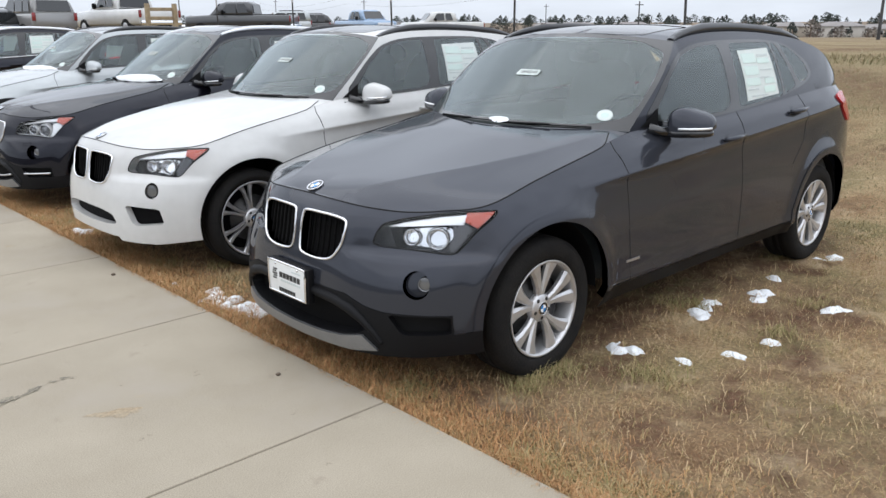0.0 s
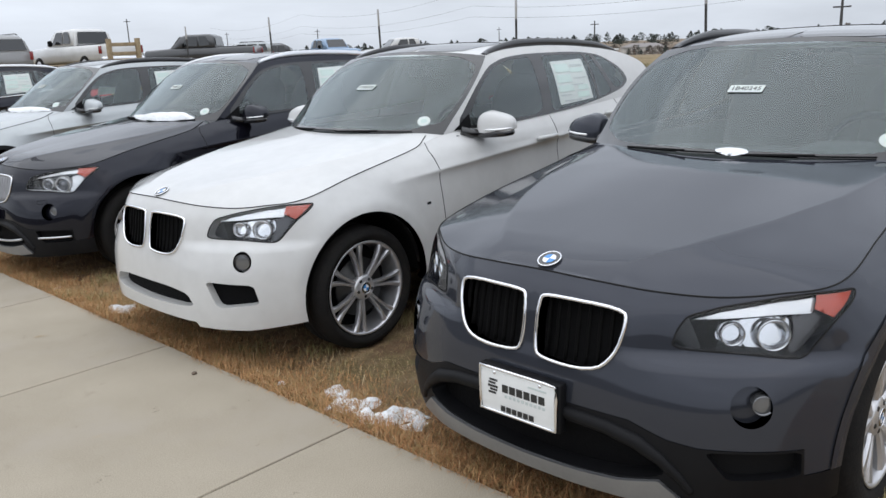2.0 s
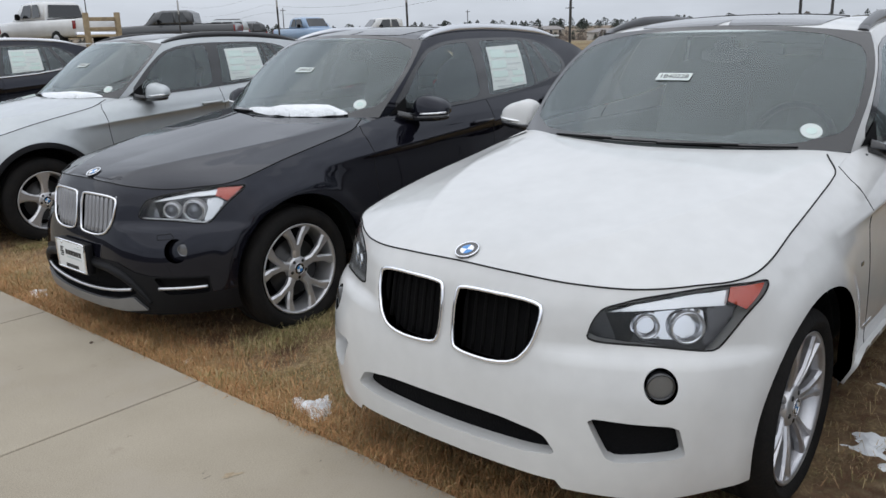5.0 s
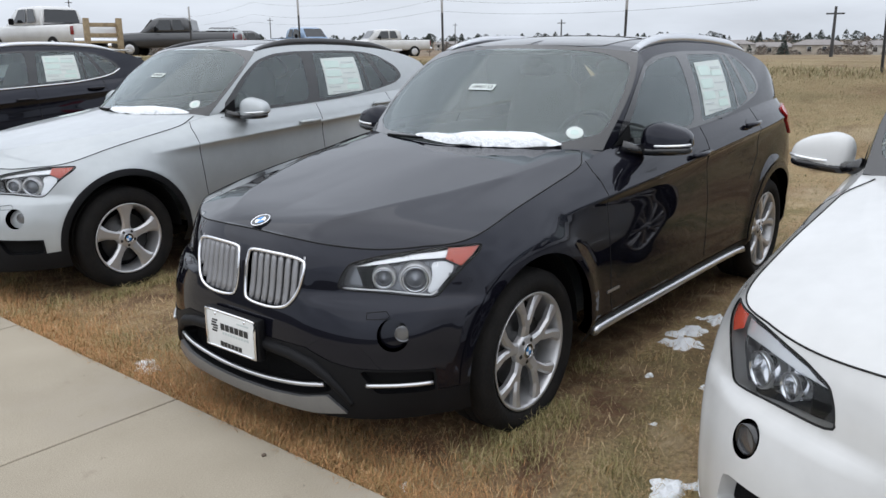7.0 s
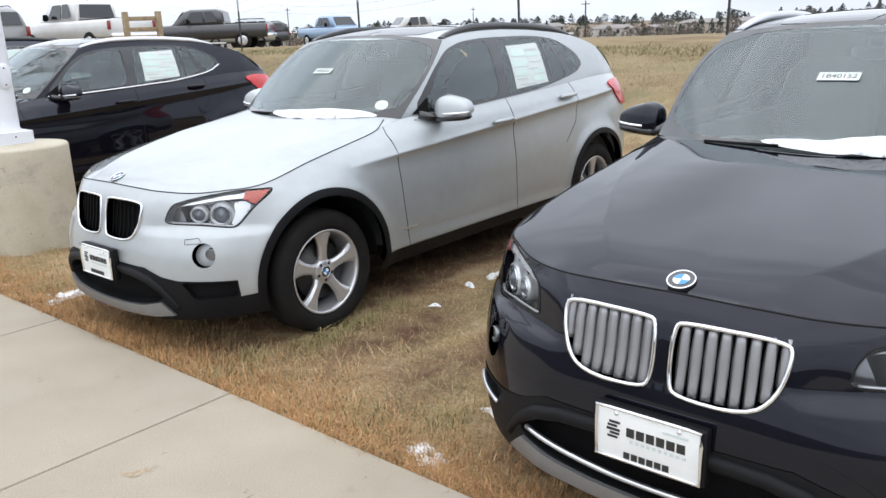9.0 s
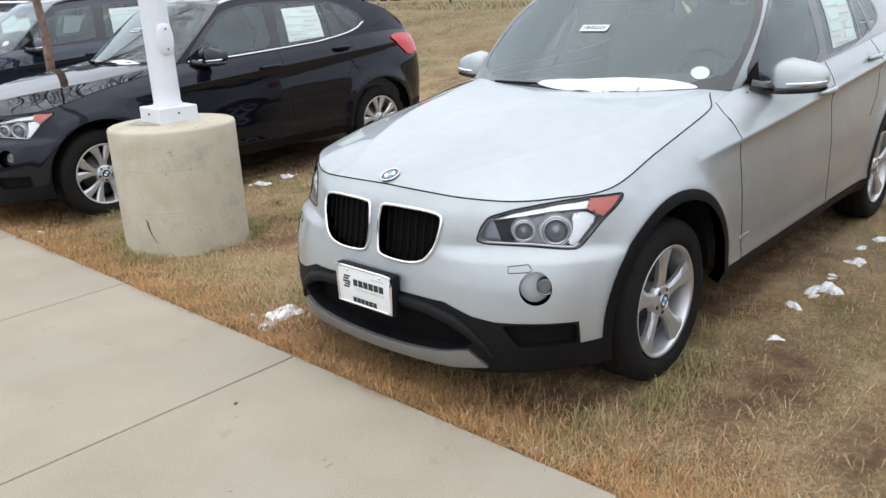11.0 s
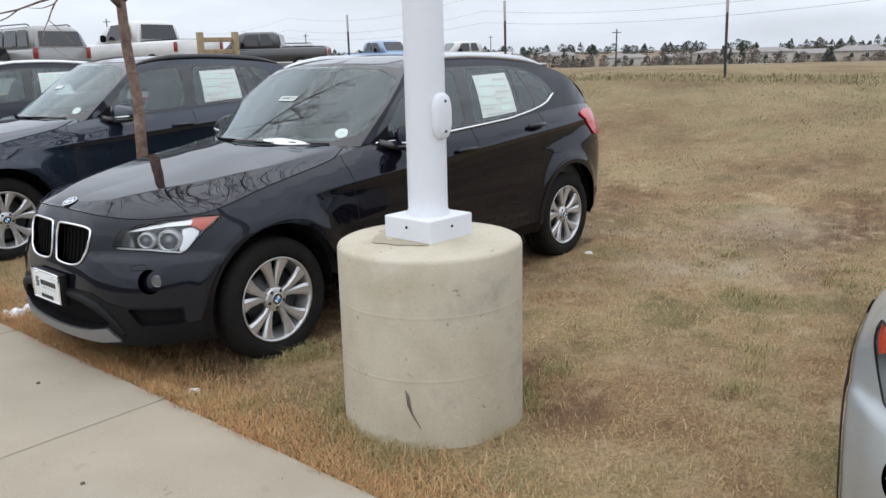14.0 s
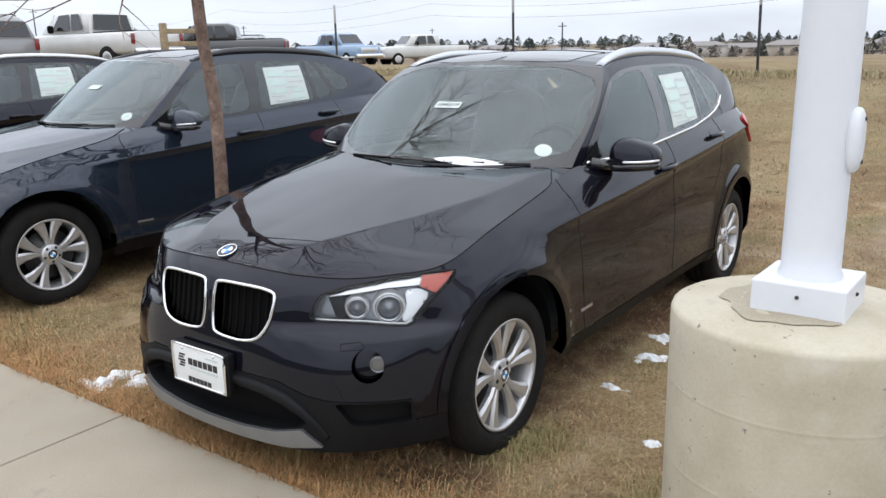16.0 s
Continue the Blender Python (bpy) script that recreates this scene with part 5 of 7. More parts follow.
        if sport:
            pm, um, vm, nm = frame_on(flank, s_x(0.45), 0.705, False, q)
            part("fender_mark", mesh_from("fender_mark", bar(pm, um, vm, nm, 0.030, 0.013, 0.003), False), M["badge_black"], car, "small dark mark on the fender")
        part("model_bar", mesh_from("model_bar", bar(p, u, v, n, 0.115, 0.012, 0.003), False), M["satin"], car)
    # wheel wells, floor, under side
    well = lambda w: join((np.array([(w + ARCH * math.cos(a), y, 0.34 + ARCH * math.sin(a)) for y in (0.82, 0.50) for a in np.linspace(0.0, math.pi, 28)]), [(i, i + 1, 29 + i, 28 + i) for i in range(27)]), (np.array([(w + 0.45 * i, 0.52, 0.34 + 0.45 * j) for i, j in ((-0.85, -0.2), (0.85, -0.2), (0.85, 0.86), (-0.85, 0.86))]), [(0, 1, 2, 3)]))
    for w in WHEELS:
        for q in (1, -1):
            part("wheel_well", kept((q, w, "well"), lambda: well(w) if q > 0 else mirrored(well(w))), M["black_matte"], car)
    part("underbody", kept(("under",), lambda: box(-0.45, 3.40, -0.50, 0.50, 0.20, 0.26, 0.02)), M["black_matte"], car)
    part("front_core", kept(("core",), lambda: box(-0.56, -0.42, -0.52, 0.52, 0.22, 0.76, 0.03)), M["black_matte"], car)
    for x in WHEELS:
        for y in (-0.735, 0.735):
            add_wheel(car, wheel, x, y, y)
    # inside
    trimm = M["seat_dark"]
    part("dashboard", kept(("dash",), lambda: join(blob((0.92, 0, 0.93), (0.26, 0.69, 0.10), 0.6, 0.5), blob((1.0, -0.36, 1.02), (0.14, 0.2, 0.045), 0.7, 0.7), box(0.98, 1.7, -0.12, 0.12, 0.45, 0.78, 0.04))), M["dash"], car, "dark dashboard")
    part("cabin_floor", kept(("floor_in",), lambda: box(0.5, 3.3, -0.76, 0.76, 0.34, 0.42)), M["dash"], car)
    [part("door_lining", kept((q, "lining"), lambda: box(0.80, 3.1, q * 0.75 - 0.02, q * 0.75 + 0.02, 0.42, 1.03, 0.015)), M["dash"], car) for q in (1, -1)]
    part("roof_lining", kept(("headliner",), lambda: box(1.40, 3.0, -0.50, 0.50, 1.425, 1.44, 0.005)), M["headliner"], car)
    part("steering_wheel", kept(("steer",), lambda: join(tube([(1.22 + 0.06 * math.sin(a), -0.36 + 0.18 * math.cos(a), 0.98 + 0.17 * math.sin(a)) for a in np.linspace(0, 2 * math.pi, 28, endpoint=False)], 0.015, 6, True), blob((1.21, -0.36, 0.98), (0.04, 0.08, 0.06)))), M["black_matte"], car, "black steering wheel")
    part("inner_mirror", kept(("imirror",), lambda: join(blob((1.30, 0, 1.345), (0.022, 0.11, 0.034), 0.6, 0.7), blob((1.285, 0, 1.385), (0.04, 0.04, 0.028), 0.8, 0.8))), M["black_matte"], car, "inside mirror")
    for y in (-0.36, 0.36):
        st = part("front_seat", kept((y, "seat"), lambda: blob((1.62, y, 0.66), (0.27, 0.25, 0.11), 0.5, 0.5)), trimm, car, "dark front seat")
        part("backrest", kept((y, "back"), lambda: moved(blob((0, 0, 0), (0.085, 0.245, 0.34), 0.6, 0.5), Matrix.Translation((1.93, y, 0.98)) @ pose(0, 0, 0, 0, 18, 0))), trimm, st)
        part("headrest", kept((y, "headrest"), lambda: moved(blob((0, 0, 0), (0.055, 0.135, 0.095), 0.6, 0.6), Matrix.Translation((2.04, y, 1.345)) @ pose(0, 0, 0, 0, 12, 0))), trimm, st)
    rs = part("rear_seat", kept(("rseat",), lambda: blob((2.55, 0, 0.68), (0.25, 0.64, 0.12), 0.5, 0.4)), trimm, car, "dark rear bench")
    part("backrest", kept(("rback",), lambda: moved(blob((0, 0, 0), (0.08, 0.64, 0.32), 0.5, 0.4), Matrix.Translation((2.82, 0, 0.98)) @ pose(0, 0, 0, 0, 16, 0))), trimm, rs)
    for y in (-0.38, 0.38):
        part("headrest", kept((y, "rhead"), lambda: blob((2.93, y, 1.30), (0.05, 0.12, 0.07), 0.6, 0.6)), trimm, rs)
    # papers on the glass
    for q in (1, -1):
        f = (lambda p: p) if q > 0 else mirrored
        t = sheet_tilt
        sq = [(1.795 + t, 1.120), (1.825 + t * 0.3, 1.375), (2.195 + t * 0.3, 1.385), (2.190 + t, 1.140)]
        ws = part("window_sticker", kept((q, t, "sticker"), lambda: f(sheet(cabin, sq, (), 0.05, 0.0035, True))), M["paper"], car, "white price sheet on the window")
        if q < 0:
            for x, z, w, h, m in ((1.99, 1.352, 0.17, 0.055, "print_pale"), (2.18, 1.365, 0.15, 0.012, "print_grey"), (2.17, 1.335, 0.16, 0.030, "print_pale"), (1.98, 1.285, 0.18, 0.05, "print_pale"), (2.18, 1.285, 0.17, 0.006, "print_grey"), (2.12, 1.245, 0.16, 0.008, "print_grey"), (1.97, 1.225, 0.18, 0.04, "print_pale"), (2.19, 1.225, 0.13, 0.030, "print_pale"), (1.95, 1.185, 0.14, 0.007, "print_grey"), (2.17, 1.180, 0.15, 0.035, "print_green"), (2.02, 1.150, 0.22, 0.008, "print_grey")):
                p, u, v, n = frame_on(cabin, 2.0 + (x - 2.075) * 0.90 + t * (0.3 + 0.7 * (1.41 - z) / 0.27), 1.25 + (z - 1.265) * 0.95, True, q)
                part("sheet_print", mesh_from("sheet_print", bar(p + n * 0.0045, u, v, n, w * 0.9, h, 0.0008), False), M[m], ws)
    p, u, v, n = frame_on(screen, -0.805, 0.135)
    ov = part("round_sticker", (np.array([p + n * 0.003 + 0.040 * math.cos(a) * u + 0.036 * math.sin(a) * v for a in np.linspace(0, 2 * math.pi, 28, endpoint=False)]), [tuple(range(28))]), M["paper"], car, "pale round sticker")
    part("sticker_print", (np.array([p + n * 0.004 + 0.020 * math.cos(a) * u + 0.016 * math.sin(a) * v for a in np.linspace(0, 2 * math.pi, 20, endpoint=False)]), [tuple(range(20))]), M["print_pale"], ov)
    p, u, v, n = frame_on(screen, 0.045, 0.49)
    u, v = -u, -v
    tag = part("stock_label", mesh_from("stock_label", bar(p + n * 0.003, u, v, n, 0.155, 0.048, 0.001), False), M["paper"], car, "white stock label with black figures")
    if number:
        m = Matrix(((u[0], v[0], n[0], 0), (u[1], v[1], n[1], 0), (u[2], v[2], n[2], 0), (0, 0, 0, 1)))
        m.translation = p + n * 0.0045
        m.translation.z = float(lifted(m.translation.z))
        add_letters(tag, number, 0.038, m, M["print_black"])
    LIFT[0] = 0.0
    return car


def mirror_cap():
    V, F = blob((0, 0, 0), (0.056, 0.118, 0.092), 0.55, 0.55, 28, 18)
    V[:, 2] = np.where(V[:, 2] < 0, V[:, 2] * 0.10, V[:, 2] * (1 - 0.38 * np.clip(V[:, 1] / 0.118, -0.25, 1)))
    V[:, 0] += 0.10 * np.abs(V[:, 1] + 0.03)
    V[:, 0] += 0.22 * V[:, 2]
    return V, F


def halved(ring):
    """The half of a ring with s above 0, closed along the middle."""
    R = dense(ring, 0.012)
    k = int(np.argmax((R[:, 0] < 0) & (np.roll(R[:, 0], -1) >= 0)))
    R = np.roll(R, -k - 1, 0)
    R = R[R[:, 0] >= 0]
    R[0, 0] = R[-1, 0] = -0.002
    return R


def dense3(P, step):
    out, P = [], np.asarray(P, float)
    for a, b in zip(P, np.roll(P, -1, 0)):
        n = max(1, int(np.ceil(np.linalg.norm(b - a) / step)))
        out += [a + (b - a) * i / n for i in range(n)]
    return np.array(out)

# ---- where the cars stand ----
G0 = -0.055
GREY, WHITE, BLACK, SILVER, LAST = (2.659, 2.987, -0.050), (2.630, 5.426, -0.048), (2.712, 7.969, G0), (2.756, 11.027, G0), (2.640, 15.468, G0)

# ---- the ground: a pavement, a verge where the cars stand, and a field that climbs to a crest ----
EDGE = 1.90


def ground_z(x, y):
    x, y = np.asarray(x, float), np.asarray(y, float)
    rise = np.clip((x - 5.8) / 8.6, 0, 1)
    fall = np.clip((x - 15.0) / 40.0, 0, 1)
    away = np.hypot(x, y - 10)
    z = -0.05 + 1.06 * rise * rise * (3 - 2 * rise) - 0.55 * fall * fall * (3 - 2 * fall)
    z = z + np.where(x > 0, np.interp(away, [0, 70, 170, 270, 420, 700, 1500], [0, 0, -3.2, -3.2, 0.5, 3.0, 4.0]), 0)
    step = np.clip((y - 16.7) / 1.1, 0, 1)
    z = z + 0.055 * step * step * (3 - 2 * step) * np.clip((x - 1.95) / 0.35, 0, 1) * np.clip((40 - y) / 8, 0, 1)
    return z + np.where(x < 2.0, 0.02, 0) + np.clip((x - 6) / 5, 0, 1) * np.clip((40 - x) / 20, 0, 1) * 0.05 * np.sin(x * 0.9 + 1.3 * np.sin(y * 0.35)) * np.cos(y * 0.55)


def bumps(x, y):
    """Small unevenness of the trodden verge."""
    return 0.010 * np.sin(3.1 * x + 2.0 * np.sin(1.7 * y)) * np.cos(2.3 * y + 1.1 * x) + 0.006 * np.sin(9.1 * x + 4 * np.sin(5.3 * y)) + 0.004 * np.sin(17 * y + 6 * np.sin(7 * x))


def grid_mesh(name, xs, ys, zf):
    X, Y = np.meshgrid(xs, ys)
    n = len(xs)
    return mesh_from(name, (np.stack([X.ravel(), Y.ravel(), zf(X, Y).ravel()], 1), [(j * n + i, j * n + i + 1, (j + 1) * n + i + 1, (j + 1) * n + i) for j in range(len(ys) - 1) for i in range(n - 1)]))


# bare patches of soil: x, y and half sizes
SOIL = [(3.05, 1.47, 0.42, 0.13), (2.55, 1.50, 0.45, 0.16), (3.65, 1.46, 0.35, 0.12), (2.95, 2.05, 0.5, 0.22), (4.4, 1.7, 0.7, 0.3), (3.6, 4.45, 0.9, 0.35), (2.9, 4.45, 0.5, 0.2), (2.45, 6.95, 0.35, 0.14), (3.1, 7.0, 0.6, 0.2), (2.95, 9.85, 0.6, 0.22), (2.75, 9.35, 0.5, 0.18), (2.70, 10.1, 0.35, 0.12), (3.35, 13.5, 0.4, 0.15), (2.36, 14.78, 0.4, 0.18), (3.0, 13.1, 0.3, 0.14), (2.42, 14.65, 0.3, 0.14), (4.4, 14.8, 0.7, 0.25), (5.5, 2.4, 0.8, 0.4), (5.2, 9.6, 0.9, 0.4), (7.4, 13.0, 1.2, 0.4), (8.6, 9.8, 1.4, 0.5)]


def worn(x, y):
    """How thin the grass is: 0 where it grows, 1 on bare trodden soil."""
    x, y = np.asarray(x, float), np.asarray(y, float)
    v = np.sin(1.3 * x + 2.1 * np.sin(0.9 * y)) * np.cos(1.1 * y + 0.7 * x) + 0.5 * np.sin(2.9 * x - 1.7 * y + 1.5 * np.sin(2.2 * y))
    bare = np.clip(0.12 + 0.45 * v, 0, 0.75)
    for cx, cy, rx, ry in SOIL:
        bare = np.maximum(bare, np.exp(-((((x - cx) / rx) ** 2 + ((y - cy + 0.05 * np.sin(9 * x)) / ry) ** 2) ** 1.3)))
    for _, cy, _ in (GREY, WHITE, BLACK, SILVER, LAST):
        bare = np.maximum(bare, 0.9 * (np.abs(y - cy) < 0.80) * (x > 2.2) * (x < 6.0))
    return bare


near_x, near_y = np.arange(EDGE, 7.6, 0.07), np.arange(-3.5, 23.6, 0.07)
gx = np.concatenate([near_x, np.linspace(7.8, 18, 46), np.geomspace(19, 900, 40)])
gy = np.concatenate([-np.geomspace(900, 4, 30), near_y, np.geomspace(24, 1100, 60)])
gr = grid_mesh("ground", gx, gy, lambda X, Y: ground_z(X, Y) + bumps(X, Y) * np.clip((9 - X) / 2, 0, 1))
co = np.empty(len(gr.vertices) * 3)
gr.vertices.foreach_get("co", co)
gr.attributes.new("wear", "FLOAT", "POINT").data.foreach_set("value", worn(co[0::3], co[1::3]).astype(np.float32))
tagged(part("ground", gr, M["field"]), "dry grass field with bare brown soil patches", "ground", kind="structure")
gb = grid_mesh("lot", np.array([-900.0, -300, -60, -20, -2.6]), np.array([-900.0, -300, -60, 0, 40, 100, 300, 1100]), lambda X, Y: -0.14 + 0 * X)
tagged(part("road", gb, M["asphalt"]), "plain grey asphalt lot behind the pavement", "road", kind="structure")

pave = tagged(part("pavement", flat("pavement", box(-2.6, EDGE - 0.01, -40, 90, -0.30, -0.022)), M["joint"]), "pale concrete pavement slabs with tooled joints", "pavement", kind="structure")

# ---- the cars ----
build_car("dark grey estate car with silver V-spoked rims", "paint_grey", "base", "vee", GREY, -0.55, "halogen", "black", "rail_black", "1B40245")
build_car("white estate car with thin-spoked rims and black rails", "paint_white", "sport", "fan", WHITE, 0.0, "halogen", "black", "rail_black", "1B40228", plate=False)
build_car("black estate car with forked rims and satin silver trim", "paint_black", "cross", "fork", BLACK, 0.0, "xenon", "black", "satin", "1B40152", sheet_tilt=-0.05)
build_car("silver estate car with five-spoked rims and black cladding", "paint_silver", "base", "star", SILVER, 0.1, "xenon", "black", "rail_black", "1B40201")
build_car("black estate car with silver rails and chrome window trim", "paint_black", "base", "vee", LAST, -0.38, "xenon", "chrome", "satin", "1B40219")
build_car("dark blue estate car with silver V-spoked rims", "paint_blue", "base", "vee", (2.665, 18.74, G0 + 0.055), -4.0, "xenon", "black", "rail_black")
build_car("black estate car with satin silver roof rails", "paint_black", "base", "vee", (2.72, 22.2, G0 + 0.055), -2.0, "xenon", "black", "satin")

# ---- the lamp post on its cast concrete drum ----
PX, PY = 2.642, 13.577
drum = tagged(new("lamp_post"), "white steel lamp post on a round concrete base", "lamp post")
drum.matrix_basis = pose(PX, PY, -0.06)
prof = [(0.3925, -0.1), (0.3912, 0.10)]
for zr in (0.30, 0.56):
    prof += [(0.3909, zr - 0.012), (0.3909, zr - 0.004), (0.3914, zr - 0.002), (0.3914, zr + 0.002), (0.3909, zr + 0.004), (0.3909, zr + 0.012)]
prof += [(0.391, 0.70), (0.391, 0.772), (0.3865, 0.784), (0.3755, 0.790), (0.30, 0.796), (0.18, 0.808), (0.0005, 0.810)]
part("concrete_base", moved(lathe(prof, 72), pose(0, 0, 0, 90)), M["concrete_cast"], drum, "round cast concrete base with form seams")
a0 = radians(133)
ring = lambda r, z: [(r * math.cos(a0 + k * math.pi / 2), r * math.sin(a0 + k * math.pi / 2), z) for k in range(4)]
bm = bmesh.new()
vs = [[bm.verts.new(p) for p in ring(0.184, z)] for z in (0.796, 0.900)]
for k in range(4):
    bm.faces.new((vs[0][k], vs[0][(k + 1) % 4], vs[1][(k + 1) % 4], vs[1][k]))
bm.faces.new(vs[1])
bmesh.ops.bevel(bm, geom=bm.edges[:], offset=0.006, segments=2, affect="EDGES", profile=0.5)
bmesh.ops.translate(bm, verts=bm.verts[:], vec=(-0.012, -0.007, 0))
me = bpy.data.meshes.new("base_cover")
bm.to_mesh(me)
bm.free()
cover = part("base_cover", me, M["white_paint"], drum, "square white base cover")
for k in range(4):
    a = a0 + math.pi / 4 + k * math.pi / 2
    part("cover_screw", blob((-0.012 + 0.1315 * math.cos(a), -0.007 + 0.1315 * math.sin(a), 0.862), (0.006, 0.006, 0.006)), M["dark_metal"], cover)
part("pole", moved(lathe([(0.090, 0.89), (0.090, 0.912), (0.083, 0.924), (0.083, 1.0), (0.071, 6.0)], 32), pose(-0.012, -0.007, 0, 90)), M["white_paint"], drum, "round white steel pole")
fa = radians(271)
hm = Matrix.Translation((-0.012 + 0.084 * math.cos(fa), 0.084 * math.sin(fa) - 0.007, 1.305)) @ pose(0, 0, 0, 0, 0, 271 - 270)
hh = part("hand_hole_cover", moved(blob((0, 0, 0), (0.053, 0.024, 0.092), 0.72, 0.72, 36, 20), hm), M["white_paint"], drum, "oval white access cover")
for dz in (-0.06, 0.06):
    part("cover_screw", moved(blob((0, -0.022, dz), (0.006, 0.004, 0.006)), hm), M["dark_metal"], hh)

part("scuff_mark", tube([(0.3918 * math.cos(radians(a)), 0.3918 * math.sin(radians(a)), z) for a, z in ((205.0, 0.262), (206.2, 0.238), (206.6, 0.205), (208.5, 0.165), (211.5, 0.128), (213.5, 0.105))], [0.003, 0.008, 0.009, 0.006, 0.004, 0.002], 6, False, 0.5), M["scuff"], drum, "dark scuff on the concrete")
# a damp ring left round the cover by melted snow
Vd, Fd = [(-0.03, 0.055, 0.8135)], []
for i in range(48):
    a = 2 * math.pi * i / 48
    r = 0.192 + 0.022 * math.sin(2 * a + 0.6) + 0.012 * math.sin(5 * a) + 0.006 * math.sin(11 * a + 1)
    q = (-0.03 + r * math.cos(a), 0.055 + r * math.sin(a))
    Vd.append((*q, float(np.interp(math.hypot(*q), (0, 0.18, 0.30, 0.3755), (0.810, 0.808, 0.796, 0.790))) + 0.0035))
    Fd.append((0, 1 + i, 1 + (i + 1) % 48))
part("damp_mark", (Vd, Fd), M["concrete_damp"], drum, "damp brown mark on the concrete")

# ---- the bare young tree between two cars ----
rng = random.Random(7)


def limb(p, d, length, r, level, out):
    """A bent, tapering limb with side limbs; out collects tubes."""
    pts, rad = [Vector(p)], [r]
    d = Vector(d).normalized()
    n = 7
    for i in range(n):
        d = (d + Vector((rng.uniform(-1, 1), rng.uniform(-1, 1), rng.uniform(-0.4, 0.8))) * (0.10 + 0.05 * level)).normalized()
        pts.append(pts[-1] + d * length / n)
        rad.append(r * (1 - 0.8 * (i + 1) / n))
    out[min(level, 2)].append(tube([q[:] for q in pts], rad, 8 if level < 1 else 5))
    if level < 3:
        for k in range((8, 5, 3)[level]):
            i = rng.randint(1, n)
            side = d.cross(Vector((rng.uniform(-1, 1), rng.uniform(-1, 1), rng.uniform(-1, 1)))).normalized()
            limb(pts[i], (d * 0.75 + side * rng.uniform(0.5, 0.9)), length * rng.uniform(0.42, 0.62), rad[i] * 0.6 + 0.001, level + 1, out)


tree = tagged(new("bare_tree"), "leafless young street tree with reddish-brown bark", "tree")
tree.matrix_basis = pose(3.41, 17.27, -0.08)
trunk_line = [(0.0, 0.03, 0.0), (0.01, 0.0, 0.5), (0.0, -0.035, 0.9), (0.03, 0.0, 1.3), (0.02, 0.06, 1.7), (0.03, 0.09, 2.02), (0.0, 0.06, 2.5), (0.05, 0.10, 3.1), (0.02, 0.07, 3.7)]
line = np.array([[np.interp(t, np.arange(9), [q[k] for q in trunk_line]) for k in range(3)] for t in np.linspace(0, 8, 44)])
part("trunk", tube(line, np.interp(line[:, 2], [0, 2.0, 2.4, 3.7], [0.047, 0.037, 0.026, 0.006]), 12), M["bark"], tree, "slim reddish-brown trunk")
groups = {0: [], 1: [], 2: []}
for d, l, r, z in (((-0.85, -0.35, 0.55), 1.9, 0.021, 1.98), ((0.55, -0.75, 0.7), 1.8, 0.020, 2.02), ((0.1, 0.85, 0.65), 1.9, 0.020, 2.10), ((-0.6, 0.6, 0.6), 1.6, 0.017, 2.25), ((-0.55, -0.9, 0.52), 1.9, 0.019, 2.2), ((0.8, 0.2, 0.7), 1.6, 0.015, 2.4), ((-0.9, 0.1, 0.6), 1.4, 0.013, 2.6), ((0.0, -0.9, 0.6), 1.3, 0.012, 2.8), ((0.2, 0.8, 0.7), 1.1, 0.011, 3.0)):
    limb([float(np.interp(z, line[:, 2], line[:, k])) for k in range(2)] + [z], d, l, r, 0, groups)
for g in groups[0]:
    part("limb", g, M["bark"], tree)
part("branch_cluster", join(*groups[1]), M["bark"], tree, kind="stuff")
part("fine_growth", join(*groups[2]), M["bark"], tree, kind="stuff")


# ---- snow ----
def snow_patch(x, y, s, seed, z=None):
    """A melting lump of snow, with an uneven outline and crumbly top."""
    r = random.Random(seed)
    ph = [r.uniform(0, 6.28) for _ in range(8)]
    n, m, V, F = 48, 14, [], []
    turn, asp = r.uniform(0, 3.1), r.uniform(0.45, 0.8)
    for j in range(m + 1):
        q = j / m
        for i in range(n):
            a = 2 * math.pi * i / n
            R = s * 0.5 * (1 + 0.20 * math.sin(2 * a + ph[0]) + 0.17 * math.sin(3 * a + ph[1]) + 0.11 * math.sin(5 * a + ph[2]) + 0.08 * math.sin(9 * a + ph[3]) + 0.06 * math.sin(15 * a + ph[4]))
            px, py = R * q * math.cos(a), asp * R * q * math.sin(a)
            h = (0.034 + 0.055 * s) * max(0, 1 - q**2.4) ** 0.65 * (0.62 + 0.25 * math.sin(px * 34 + ph[5]) * math.cos(py * 41 + ph[6]) + 0.30 * noise.noise(Vector((px * 26, py * 26, ph[7]))))
            # melted through in places
            h -= 0.024 * max(0.0, min(1.0, 3.2 * noise.noise(Vector((px * 13 + 5, py * 13, ph[1]))) - 0.2)) * min(1, s / 0.3)
            V.append((px * math.cos(turn) - py * math.sin(turn), px * math.sin(turn) + py * math.cos(turn), h - 0.012))
    for j in range(m):
        for i in range(n):
            F.append((j * n + i, (j + 1) * n + i, (j + 1) * n + (i + 1) % n, j * n + (i + 1) % n))
    ob = tagged(part("snow_patch", (V, F), M["snow"]), "small melting patch of old snow on grass", "snow", "snow patches on the grass")
    ob.location = (x, y, float(ground_z(x, y) + bumps(x, y)))
    return ob


